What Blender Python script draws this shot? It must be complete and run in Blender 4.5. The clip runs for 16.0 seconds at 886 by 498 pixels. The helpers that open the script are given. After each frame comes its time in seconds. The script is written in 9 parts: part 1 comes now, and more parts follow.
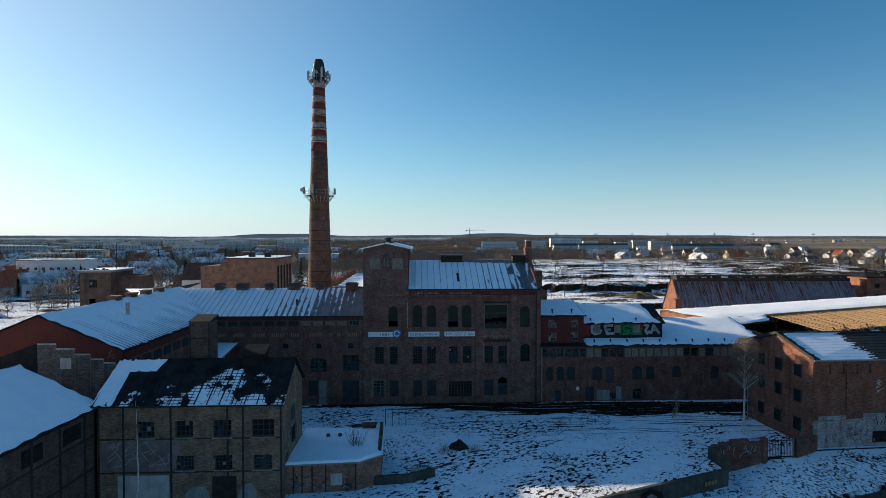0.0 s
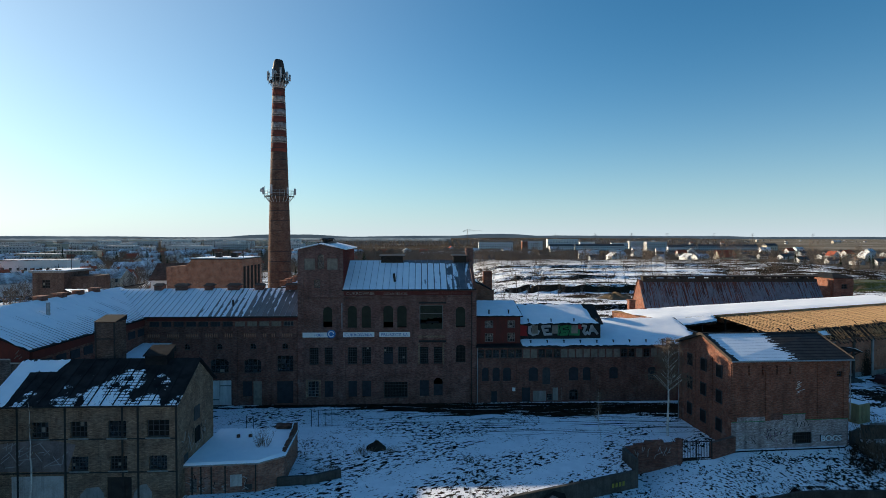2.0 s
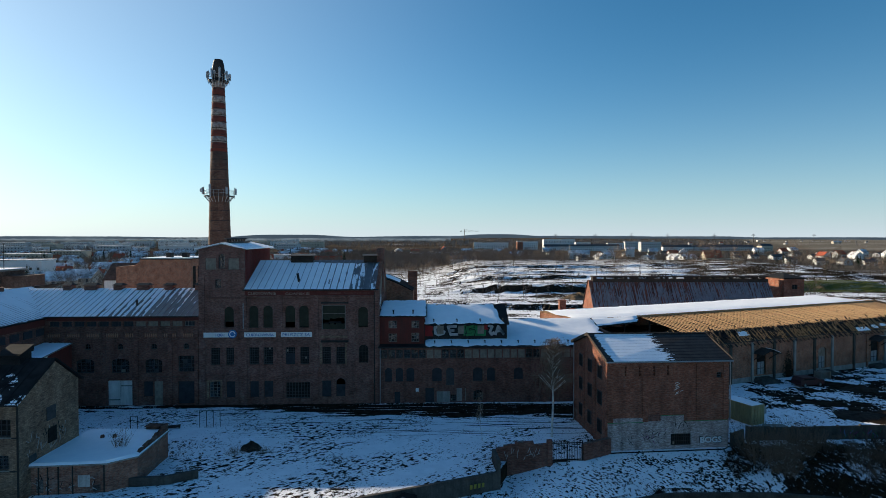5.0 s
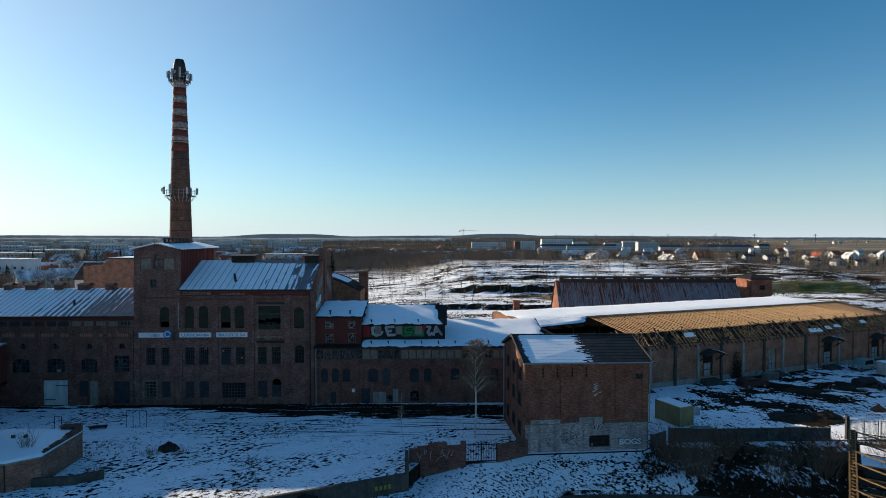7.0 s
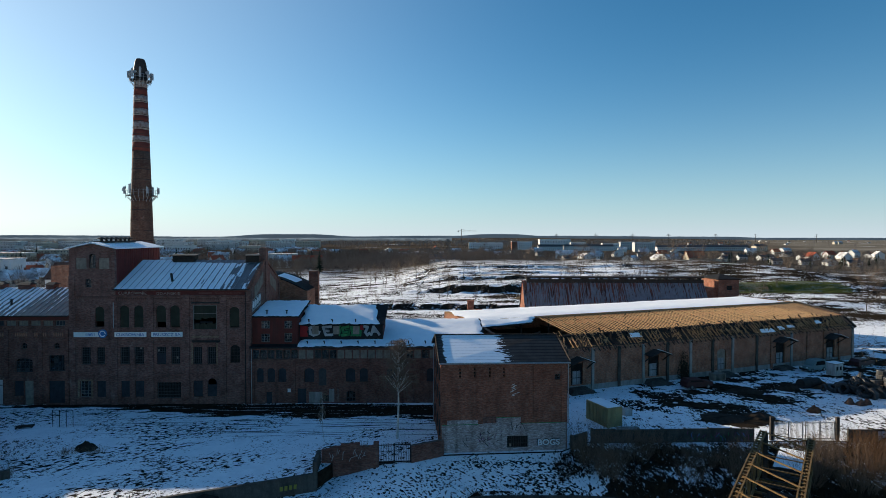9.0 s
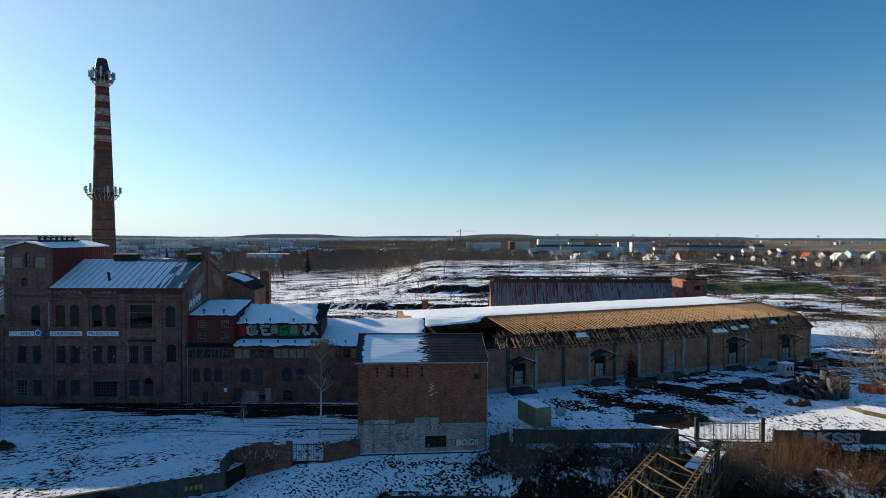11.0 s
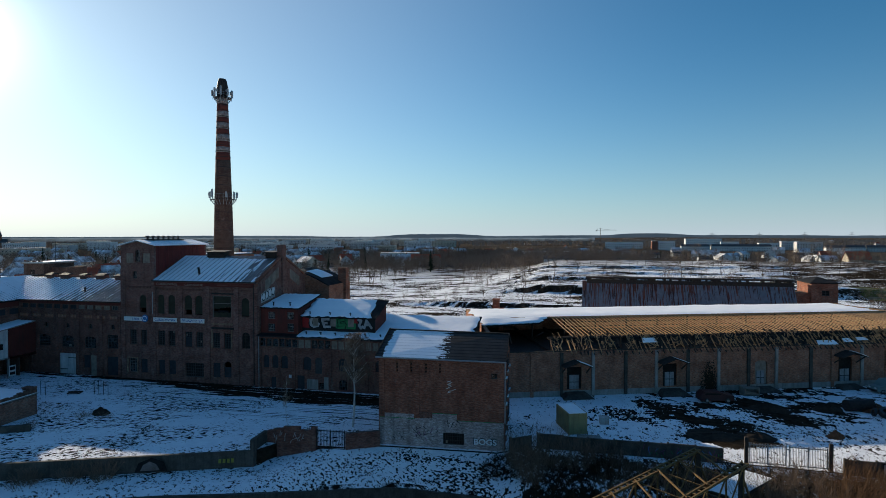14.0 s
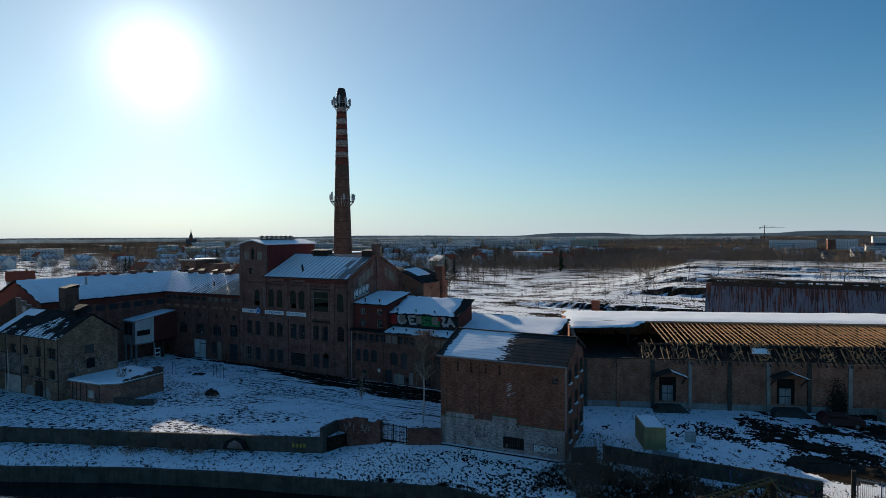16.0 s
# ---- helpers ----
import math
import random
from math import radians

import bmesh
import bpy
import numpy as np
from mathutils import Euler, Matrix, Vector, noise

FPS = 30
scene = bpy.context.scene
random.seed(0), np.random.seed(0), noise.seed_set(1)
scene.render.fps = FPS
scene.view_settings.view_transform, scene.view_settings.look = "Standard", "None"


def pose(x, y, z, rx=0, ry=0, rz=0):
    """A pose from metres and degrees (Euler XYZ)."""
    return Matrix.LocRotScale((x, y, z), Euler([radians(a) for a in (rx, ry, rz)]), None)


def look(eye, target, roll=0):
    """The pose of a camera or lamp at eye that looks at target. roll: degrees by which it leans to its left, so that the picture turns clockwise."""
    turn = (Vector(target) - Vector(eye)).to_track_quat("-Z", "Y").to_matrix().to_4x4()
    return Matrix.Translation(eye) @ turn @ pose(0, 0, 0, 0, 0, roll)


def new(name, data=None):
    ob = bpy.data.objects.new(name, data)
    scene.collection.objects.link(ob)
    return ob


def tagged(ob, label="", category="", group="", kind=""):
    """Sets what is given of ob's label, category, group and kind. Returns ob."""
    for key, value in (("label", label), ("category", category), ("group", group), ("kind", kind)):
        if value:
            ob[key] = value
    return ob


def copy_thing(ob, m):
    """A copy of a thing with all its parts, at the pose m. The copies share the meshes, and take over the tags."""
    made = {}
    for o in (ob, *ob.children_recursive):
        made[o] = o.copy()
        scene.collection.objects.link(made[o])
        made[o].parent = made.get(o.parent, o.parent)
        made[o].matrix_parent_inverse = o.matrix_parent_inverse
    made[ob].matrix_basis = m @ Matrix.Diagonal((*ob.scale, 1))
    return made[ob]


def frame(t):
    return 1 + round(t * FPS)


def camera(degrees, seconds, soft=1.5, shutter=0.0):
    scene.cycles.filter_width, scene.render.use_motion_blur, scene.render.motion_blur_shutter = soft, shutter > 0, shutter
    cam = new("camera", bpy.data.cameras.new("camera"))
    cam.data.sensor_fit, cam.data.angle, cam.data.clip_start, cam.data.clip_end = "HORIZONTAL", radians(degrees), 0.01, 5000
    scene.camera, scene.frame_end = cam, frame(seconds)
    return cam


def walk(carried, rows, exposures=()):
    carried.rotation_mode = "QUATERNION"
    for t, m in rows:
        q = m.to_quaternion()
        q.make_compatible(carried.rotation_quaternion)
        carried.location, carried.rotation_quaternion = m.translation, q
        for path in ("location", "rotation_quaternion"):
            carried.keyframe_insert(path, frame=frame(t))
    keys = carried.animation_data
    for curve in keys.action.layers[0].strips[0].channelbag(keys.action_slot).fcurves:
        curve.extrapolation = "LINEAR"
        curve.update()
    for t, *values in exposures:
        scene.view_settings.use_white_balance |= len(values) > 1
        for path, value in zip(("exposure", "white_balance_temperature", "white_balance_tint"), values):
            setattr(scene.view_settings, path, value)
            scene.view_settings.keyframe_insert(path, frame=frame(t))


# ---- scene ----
cam = camera(75.9, 16.0, soft=0.45)
METRES, EYE, TILT, LEAN, TURN = 68.25, 26.0, 0.0, -0.75, 0.0
EXPO, KELVIN, TINT = 0.82, 5850.0, 4.0
ROWS = [
    (0.0, 0.0, 0.0, 0.0, -0.02, -1.31, 0.79),
    (0.5, 0.0314, 0.0004, -0.0011, 0.02, -1.29, 0.79),
    (1.0, 0.0628, 0.0009, -0.0018, 0.04, -1.26, 0.78),
    (1.5, 0.0945, 0.0018, -0.0023, 0.09, -1.23, 0.77),
    (2.0, 0.1259, 0.0028, -0.0023, 0.11, -1.24, 0.77),
    (2.5, 0.1578, 0.0035, -0.0033, 0.15, -1.2, 0.79),
    (3.0, 0.1895, 0.0047, -0.0041, 0.2, -1.18, 0.77),
    (3.5, 0.2215, 0.0059, -0.0049, 0.26, -1.19, 0.76),
    (4.0, 0.2533, 0.0067, -0.0055, 0.3, -1.2, 0.76),
    (6.5, 0.4114, 0.0118, -0.0056, 0.59, -1.24, 0.7),
    (7.0, 0.4429, 0.0126, -0.0059, 0.65, -1.25, 0.68),
    (7.5, 0.4745, 0.0133, -0.0064, 0.7, -1.24, 0.69),
    (8.0, 0.506, 0.0145, -0.0068, 0.76, -1.24, 0.66),
    (8.5, 0.5373, 0.0159, -0.0074, 0.82, -1.24, 0.64),
    (9.0, 0.5687, 0.0171, -0.0082, 0.87, -1.23, 0.64),
    (11.5, 0.7251, 0.0257, -0.0125, 1.2, -1.2, 0.59),
    (12.0, 0.7559, 0.0275, -0.0137, 1.25, -1.18, 0.58),
    (12.5, 0.7858, 0.0296, -0.0147, 1.79, -1.18, 0.57),
    (13.0, 0.8152, 0.0324, -0.0152, 4.47, -1.19, 0.58),
    (13.5, 0.8445, 0.0381, -0.0159, 9.69, -1.13, 0.65),
    (14.0, 0.8742, 0.0468, -0.0161, 15.39, -1.08, 0.74),
    (14.5, 0.9031, 0.0585, -0.0164, 19.66, -1.04, 0.8),
    (15.0, 0.9306, 0.0721, -0.0168, 23.49, -1.02, 0.87),
    (15.5, 0.9571, 0.0874, -0.0179, 26.91, -0.98, 0.91),
    (16.0, 0.9831, 0.1034, -0.0188, 29.75, -0.95, 0.94),
]
walk(cam, [(t, pose(0, 0, EYE, TILT, LEAN, TURN) @ pose(METRES * x, METRES * y, METRES * z, 90 + pitch, roll, yaw)) for t, x, y, z, yaw, pitch, roll in ROWS],
     exposures=((0.0, EXPO, KELVIN + 150, TINT), (9.0, EXPO, KELVIN + 120, TINT), (12.6, EXPO, KELVIN, TINT), (14.2, EXPO - 0.32, KELVIN, TINT), (16.0, EXPO - 0.46, KELVIN, TINT)))

# ---- daylight: low winter sun behind the factory, clear sky ----
SUN_TURN, SUN_HIGH = 56.3, 15.5
SUN = Vector((-math.sin(radians(SUN_TURN)) * math.cos(radians(SUN_HIGH)),
              math.cos(radians(SUN_TURN)) * math.cos(radians(SUN_HIGH)), math.sin(radians(SUN_HIGH))))
world = bpy.data.worlds.new("winter_sky")
scene.world = world
world.use_nodes = True
wn, wl = world.node_tree.nodes, world.node_tree.links
back = wn["Background"]
sky = wn.new("ShaderNodeTexSky")
sky.sky_type, sky.sun_disc = "NISHITA", False
sky.sun_elevation, sky.sun_rotation = radians(SUN_HIGH), radians(-SUN_TURN)
sky.air_density, sky.dust_density, sky.ozone_density, sky.altitude = 0.95, 0.2, 2.6, 30
deep = wn.new("ShaderNodeMix")
deep.data_type, deep.blend_type = "RGBA", "MULTIPLY"
deep.inputs[0].default_value = 1.0
deep.inputs[7].default_value = (0.58, 0.90, 1.0, 1)
wl.new(sky.outputs[0], deep.inputs[6])
tint = wn.new("ShaderNodeMix")
tint.data_type = "RGBA"
tint.inputs[6].default_value = (0.42, 0.84, 0.97, 1)
tint.inputs[7].default_value = (0.72, 0.85, 0.89, 1)
zenith = wn.new("ShaderNodeMix")
zenith.data_type = "RGBA"
zenith.inputs[7].default_value = (0.45, 0.88, 1.12, 1)
wl.new(tint.outputs[2], zenith.inputs[6])
wl.new(zenith.outputs[2], deep.inputs[7])
low_sky = wn.new("ShaderNodeMix")
low_sky.data_type = "RGBA"
low_sky.inputs[7].default_value = (5.6, 5.85, 6.2, 1)
wl.new(deep.outputs[2], low_sky.inputs[6])
wl.new(low_sky.outputs[2], back.inputs[0])
back.inputs[1].default_value = 0.07
# the bright aureole round the sun
tc = wn.new("ShaderNodeTexCoord")
dot = wn.new("ShaderNodeVectorMath")
dot.operation = "DOT_PRODUCT"
dot.inputs[1].default_value = SUN
wl.new(tc.outputs["Generated"], dot.inputs[0])


def halo(power, gain):
    c = wn.new("ShaderNodeMath")
    c.operation, c.use_clamp = "MAXIMUM", False
    c.inputs[1].default_value = 0.0
    wl.new(dot.outputs["Value"], c.inputs[0])
    p = wn.new("ShaderNodeMath")
    p.operation = "POWER"
    p.inputs[1].default_value = power
    wl.new(c.outputs[0], p.inputs[0])
    g = wn.new("ShaderNodeMath")
    g.operation = "MULTIPLY"
    g.inputs[1].default_value = gain
    wl.new(p.outputs[0], g.inputs[0])
    return g


h1, h2 = halo(420.0, 0.6), halo(60.0, 0.03)
hs = wn.new("ShaderNodeMath")
wl.new(h1.outputs[0], hs.inputs[0])
wl.new(h2.outputs[0], hs.inputs[1])
glow = wn.new("ShaderNodeBackground")
glow.inputs[0].default_value = (1.0, 0.97, 0.9, 1)
wl.new(hs.outputs[0], glow.inputs[1])
# pale winter haze low over the horizon
up = wn.new("ShaderNodeSeparateXYZ")
wl.new(tc.outputs["Generated"], up.inputs[0])
flat = wn.new("ShaderNodeMath")
flat.operation = "ABSOLUTE"
wl.new(up.outputs[2], flat.inputs[0])
inv = wn.new("ShaderNodeMath")
inv.operation = "SUBTRACT"
inv.inputs[0].default_value = 1.0
wl.new(flat.outputs[0], inv.inputs[1])
hz = wn.new("ShaderNodeMath")
hz.operation = "POWER"
hz.inputs[1].default_value = 10.0
wl.new(inv.outputs[0], hz.inputs[0])
hz2 = wn.new("ShaderNodeMath")
hz2.operation = "MULTIPLY"
hz2.inputs[1].default_value = 0.92
wl.new(hz.outputs[0], hz2.inputs[0])
wl.new(hz2.outputs[0], low_sky.inputs[0])
near_sun = halo(4.0, 1.0)
wl.new(near_sun.outputs[0], tint.inputs[0])
overhead = wn.new("ShaderNodeMapRange")
overhead.inputs[1].default_value, overhead.inputs[2].default_value = 0.38, 0.75
wl.new(up.outputs[2], overhead.inputs[0])
wl.new(overhead.outputs[0], zenith.inputs[0])
# wide pale brightening of the sunward half
h3 = halo(4.0, 0.16)
wide_glow = wn.new("ShaderNodeBackground")
wide_glow.inputs[0].default_value = (1.0, 0.87, 0.66, 1)
wl.new(h3.outputs[0], wide_glow.inputs[1])
with_haze = wn.new("ShaderNodeAddShader")
wl.new(back.outputs[0], with_haze.inputs[0])
wl.new(wide_glow.outputs[0], with_haze.inputs[1])
both = wn.new("ShaderNodeAddShader")
wl.new(with_haze.outputs[0], both.inputs[0])
wl.new(glow.outputs[0], both.inputs[1])
wl.new(both.outputs[0], wn["World Output"].inputs[0])
sun_data = bpy.data.lights.new("sun", "SUN")
sun_data.energy, sun_data.angle, sun_data.color = 5.0, radians(0.53), (1.0, 0.80, 0.58)
sun = new("sun", sun_data)
sun.matrix_world = look(SUN * 200, (0, 0, 0))

# ---- materials ----
class Net:
    """A node material in the making."""

    def __init__(self, name, rough=0.8, metal=0.0):
        self.m = bpy.data.materials.new(name)
        self.m.use_nodes = True
        self.n, self.l = self.m.node_tree.nodes, self.m.node_tree.links
        self.b = self.n["Principled BSDF"]
        self.b.inputs["Roughness"].default_value = rough
        self.b.inputs["Metallic"].default_value = metal
        self.b.inputs["Specular IOR Level"].default_value = 0.5 if rough < 0.6 else 0.06
        self.co = self.n.new("ShaderNodeTexCoord").outputs["Object"]

    def put(self, socket, value):
        if isinstance(value, bpy.types.NodeSocket):
            self.l.new(value, socket)
        elif isinstance(value, (tuple, list)) and len(value) == 3 and socket.type == "RGBA":
            socket.default_value = (*value, 1)
        else:
            socket.default_value = value

    def world_co(self):
        self.co = self.n.new("ShaderNodeNewGeometry").outputs["Position"]
        return self

    def stretch(self, sx, sy, sz, turn=0.0):
        k = self.n.new("ShaderNodeMapping")
        k.inputs["Scale"].default_value = (sx, sy, sz)
        k.inputs["Rotation"].default_value = (0, 0, turn)
        self.l.new(self.co, k.inputs[0])
        return k.outputs[0]

    def slant(self, sx, sy, turn):
        """Object space turned first and stretched after, for grain that runs askew."""
        a, b = self.n.new("ShaderNodeMapping"), self.n.new("ShaderNodeMapping")
        a.inputs["Rotation"].default_value = (0, 0, turn)
        b.inputs["Scale"].default_value = (sx, sy, 1)
        self.l.new(self.co, a.inputs[0]), self.l.new(a.outputs[0], b.inputs[0])
        return b.outputs[0]

    def noise(self, scale, detail=4, co=None, rough=0.55, shift=0.0):
        k = self.n.new("ShaderNodeTexNoise")
        k.inputs["Scale"].default_value, k.inputs["Detail"].default_value = scale, detail
        k.inputs["Roughness"].default_value = rough
        self.l.new(co or self.co, k.inputs[0])
        return k.outputs[0]

    def ramp(self, fac, lo, hi, a=(0, 0, 0), b=(1, 1, 1)):
        k = self.n.new("ShaderNodeValToRGB")
        k.color_ramp.elements[0].position, k.color_ramp.elements[1].position = lo, hi
        k.color_ramp.elements[0].color, k.color_ramp.elements[1].color = (*a, 1), (*b, 1)
        self.l.new(fac, k.inputs[0])
        return k.outputs[0]

    def mix(self, fac, a, b, mode="MIX"):
        k = self.n.new("ShaderNodeMix")
        k.data_type, k.blend_type = "RGBA", mode
        self.put(k.inputs[0], fac), self.put(k.inputs[6], a), self.put(k.inputs[7], b)
        return k.outputs[2]

    def math(self, op, a, b=0.0, clamp=False):
        k = self.n.new("ShaderNodeMath")
        k.operation, k.use_clamp = op, clamp
        self.put(k.inputs[0], a), self.put(k.inputs[1], b)
        return k.outputs[0]

    def axis(self, which):
        k = self.n.new("ShaderNodeSeparateXYZ")
        self.l.new(self.co, k.inputs[0])
        return k.outputs[which]

    def bump(self, height, strength=0.3, distance=0.05):
        k = self.n.new("ShaderNodeBump")
        k.inputs["Strength"].default_value, k.inputs["Distance"].default_value = strength, distance
        self.l.new(height, k.inputs["Height"])
        self.l.new(k.outputs[0], self.b.inputs["Normal"])

    def done(self, colour, rough=None):
        self.put(self.b.inputs["Base Color"], colour)
        if rough is not None:
            self.put(self.b.inputs["Roughness"], rough)
        return self.m


def brick(name, a, b, mortar, soot=0.5, plaster=None, shift=0.0):
    """Old brickwork: courses, soot and washed-out patches."""
    k = Net(name, 0.9)
    s = k.n.new("ShaderNodeSeparateXYZ")
    k.l.new(k.co, s.inputs[0])
    u = k.math("ADD", s.outputs[0], s.outputs[1])
    c = k.n.new("ShaderNodeCombineXYZ")
    k.l.new(u, c.inputs[0]), k.l.new(s.outputs[2], c.inputs[1])
    t = k.n.new("ShaderNodeTexBrick")
    k.l.new(c.outputs[0], t.inputs[0])
    for i, v in ((1, a), (2, b), (3, mortar)):
        k.put(t.inputs[i], v)
    t.inputs["Scale"].default_value = 1.0
    t.inputs["Mortar Size"].default_value = 0.012
    t.inputs["Brick Width"].default_value, t.inputs["Row Height"].default_value = 0.26, 0.078
    t.offset_frequency, t.squash_frequency = 2, 3
    col = k.mix(k.ramp(k.noise(0.7, 5), 0.35, 0.7), t.outputs[0], (0.62, 0.56, 0.55), "MULTIPLY")
    # courses of darker and paler burnt bricks
    run = k.noise(1.0, 4, k.stretch(2.6, 2.6, 9.0), 0.75)
    col = k.mix(k.ramp(run, 0.42, 0.58), k.mix(1.0, col, (0.66, 0.62, 0.62), "MULTIPLY"), k.mix(1.0, col, (1.16, 1.14, 1.12), "MULTIPLY"))
    streak = k.ramp(k.noise(1.0, 4, k.stretch(1.4, 1.4, 0.12)), 0.5, 0.72)
    col = k.mix(k.math("MULTIPLY", streak, soot * 0.7), col, (0.025, 0.022, 0.02))
    pale = k.ramp(k.noise(0.55, 6, rough=0.7), 0.6, 0.68)
    col = k.mix(k.math("MULTIPLY", pale, 0.25), col, plaster or (0.36, 0.3, 0.26))
    k.bump(t.outputs[1], 0.4, -0.02)
    return k.done(col)


def plain(name, a, b, scale=1.5, rough=0.8, metal=0.0, bump=0.15, streaks=0.0):
    """A surface of two tones at two scales, with fine relief."""
    k = Net(name, rough, metal)
    f = k.math("ADD", k.math("MULTIPLY", k.noise(scale, 5), 0.65), k.math("MULTIPLY", k.noise(scale * 9, 3), 0.35))
    col = k.mix(k.ramp(f, 0.36, 0.64), a, b)
    if streaks:
        s = k.ramp(k.noise(1.0, 5, k.stretch(3.0, 3.0, 0.25)), 0.45, 0.7)
        col = k.mix(k.math("MULTIPLY", s, streaks), col, (0.04, 0.035, 0.03))
    k.bump(f, bump, 0.02)
    return k.done(col)


def snow_tone(k):
    f = k.noise(0.9, 6)
    return k.mix(k.ramp(f, 0.3, 0.7), (0.86, 0.88, 0.91), (0.94, 0.95, 0.965))


def snowy(name, under, under2, cover, scale=(0.5, 0.15), edge=0.05, rough=0.5, metal=0.0, rust=0.0, slope=None, rows=None, also=None, hump=None, grid=None, left=None):
    """A roof skin of which thin snow hides a part; the bare part shows where it has slid or melted along the fall."""
    k = Net(name, rough, metal)
    f = k.noise(1.0, 6, k.stretch(scale[0], scale[1], scale[1]), 0.62)
    if slope:
        f = k.math("ADD", f, k.math("MULTIPLY", k.axis(slope[0]), slope[1]))
        f = k.math("ADD", f, slope[2])
    if left is not None:
        f = k.math("MINIMUM", f, k.math("ADD", k.math("MULTIPLY", k.math("SUBTRACT", k.axis(0), left), 0.9), k.noise(1.5, 3)))
    if also:
        f = k.math("ADD", f, k.math("ADD", k.math("MULTIPLY", k.axis(also[0]), also[1]), also[2]))
    if hump:
        f = k.math("SUBTRACT", f, k.math("MULTIPLY", k.math("ABSOLUTE", k.math("SUBTRACT", k.axis(hump[0]), hump[1])), hump[2]))
    if grid:
        lay = k.n.new("ShaderNodeTexBrick")
        k.l.new(k.co, lay.inputs[0])
        lay.offset = 0.0
        lay.inputs["Scale"].default_value, lay.inputs["Mortar Size"].default_value = 1.0, 0.03
        lay.inputs["Brick Width"].default_value, lay.inputs["Row Height"].default_value = grid
        f = k.math("SUBTRACT", f, k.math("MULTIPLY", k.math("MULTIPLY", lay.outputs[1], k.noise(2.6, 4)), 0.26))
    mask = k.ramp(f, 1 - cover - edge, 1 - cover + edge)
    bare = k.mix(k.ramp(k.noise(0.8, 5), 0.35, 0.65), under, under2)
    if rust:
        r = k.ramp(k.math("ADD", k.noise(1.0, 5, k.stretch(3.5, 0.16, 0.16), 0.65), k.math("SUBTRACT", k.math("MULTIPLY", k.axis(1), 0.026), k.math("MULTIPLY", k.math("MULTIPLY", k.math("SUBTRACT", k.axis(0), 74.0), 0.08, True), 0.07))), 0.54, 0.58)
        tone = k.mix(k.ramp(k.noise(1.0, 3, k.stretch(1.2, 0.3, 0.3)), 0.4, 0.6), (0.06, 0.028, 0.02), (0.17, 0.06, 0.035))
        bare = k.mix(k.math("MULTIPLY", r, rust), bare, tone)
    relief = k.noise(3.0, 5)
    if rows:
        wv = k.n.new("ShaderNodeTexWave")
        wv.bands_direction = "Y"
        wv.wave_profile = "SAW"
        wv.inputs["Scale"].default_value = rows
        wv.inputs["Distortion"].default_value = 0.6
        k.l.new(k.co, wv.inputs[0])
        relief = k.math("ADD", k.math("MULTIPLY", relief, 0.4), wv.outputs[1])
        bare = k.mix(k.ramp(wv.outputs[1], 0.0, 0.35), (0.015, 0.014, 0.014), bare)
    k.bump(relief, 0.4 if rows else 0.2, 0.04)
    if metal:
        k.put(k.b.inputs["Metallic"], k.math("MULTIPLY", k.math("SUBTRACT", 1.0, mask), metal))
    white = snow_tone(k)
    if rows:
        # greyer snow along the tile rows: shading of the relief, painted into the colour
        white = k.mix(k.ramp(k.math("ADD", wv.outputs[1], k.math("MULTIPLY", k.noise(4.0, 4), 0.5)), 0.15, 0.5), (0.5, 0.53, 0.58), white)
    return k.done(k.mix(mask, bare, white), k.mix(mask, (rough,) * 3, (0.75, 0.75, 0.75)))


M_MAIN = brick("sooty_red_brick", (0.29, 0.148, 0.115), (0.215, 0.106, 0.085), (0.19, 0.15, 0.13), 0.45)
M_LOW = brick("dark_red_brick", (0.275, 0.125, 0.09), (0.205, 0.094, 0.072), (0.17, 0.135, 0.115), 0.5)
M_ORANGE = brick("orange_red_brick", (0.36, 0.145, 0.088), (0.27, 0.105, 0.066), (0.2, 0.15, 0.12), 0.35)
M_PALE = brick("yellow_grey_brick", (0.42, 0.295, 0.195), (0.27, 0.185, 0.12), (0.17, 0.14, 0.11), 0.35)
M_DULL = brick("sooty_dark_brick", (0.19, 0.13, 0.1), (0.13, 0.085, 0.065), (0.12, 0.1, 0.09), 0.5)
M_SHED = brick("weathered_shed_brick", (0.42, 0.195, 0.115), (0.33, 0.15, 0.09), (0.3, 0.23, 0.18), 0.3, (0.4, 0.31, 0.24))
M_STACK = brick("chimney_brick", (0.195, 0.108, 0.076), (0.14, 0.078, 0.056), (0.14, 0.11, 0.09), 0.45)
M_BANDRED = plain("faded_red_paint", (0.15, 0.046, 0.036), (0.10, 0.036, 0.03), 1.0, 0.85)
M_BANDWHITE = plain("flaking_white_paint", (0.36, 0.33, 0.31), (0.13, 0.08, 0.065), 1.8, 0.85)
M_REDPAINT = plain("red_painted_boards", (0.135, 0.038, 0.03), (0.10, 0.031, 0.025), 0.7, 0.75, streaks=0.4)
M_REDSHEET = plain("red_corrugated_sheet", (0.17, 0.04, 0.034), (0.13, 0.032, 0.028), 0.7, 0.6, 0.0, streaks=0.35)
M_STUCCO = plain("stained_plaster", (0.55, 0.53, 0.5), (0.36, 0.33, 0.3), 0.8, 0.9, streaks=0.35)
M_CONCRETE = plain("grey_concrete", (0.33, 0.32, 0.3), (0.22, 0.21, 0.19), 0.9, 0.9, streaks=0.35)
M_DARKWOOD = plain("tarred_wood", (0.035, 0.03, 0.027), (0.06, 0.05, 0.042), 2.0, 0.8)
M_TAR = plain("black_roof_felt", (0.012, 0.012, 0.013), (0.03, 0.029, 0.028), 0.9, 0.75)
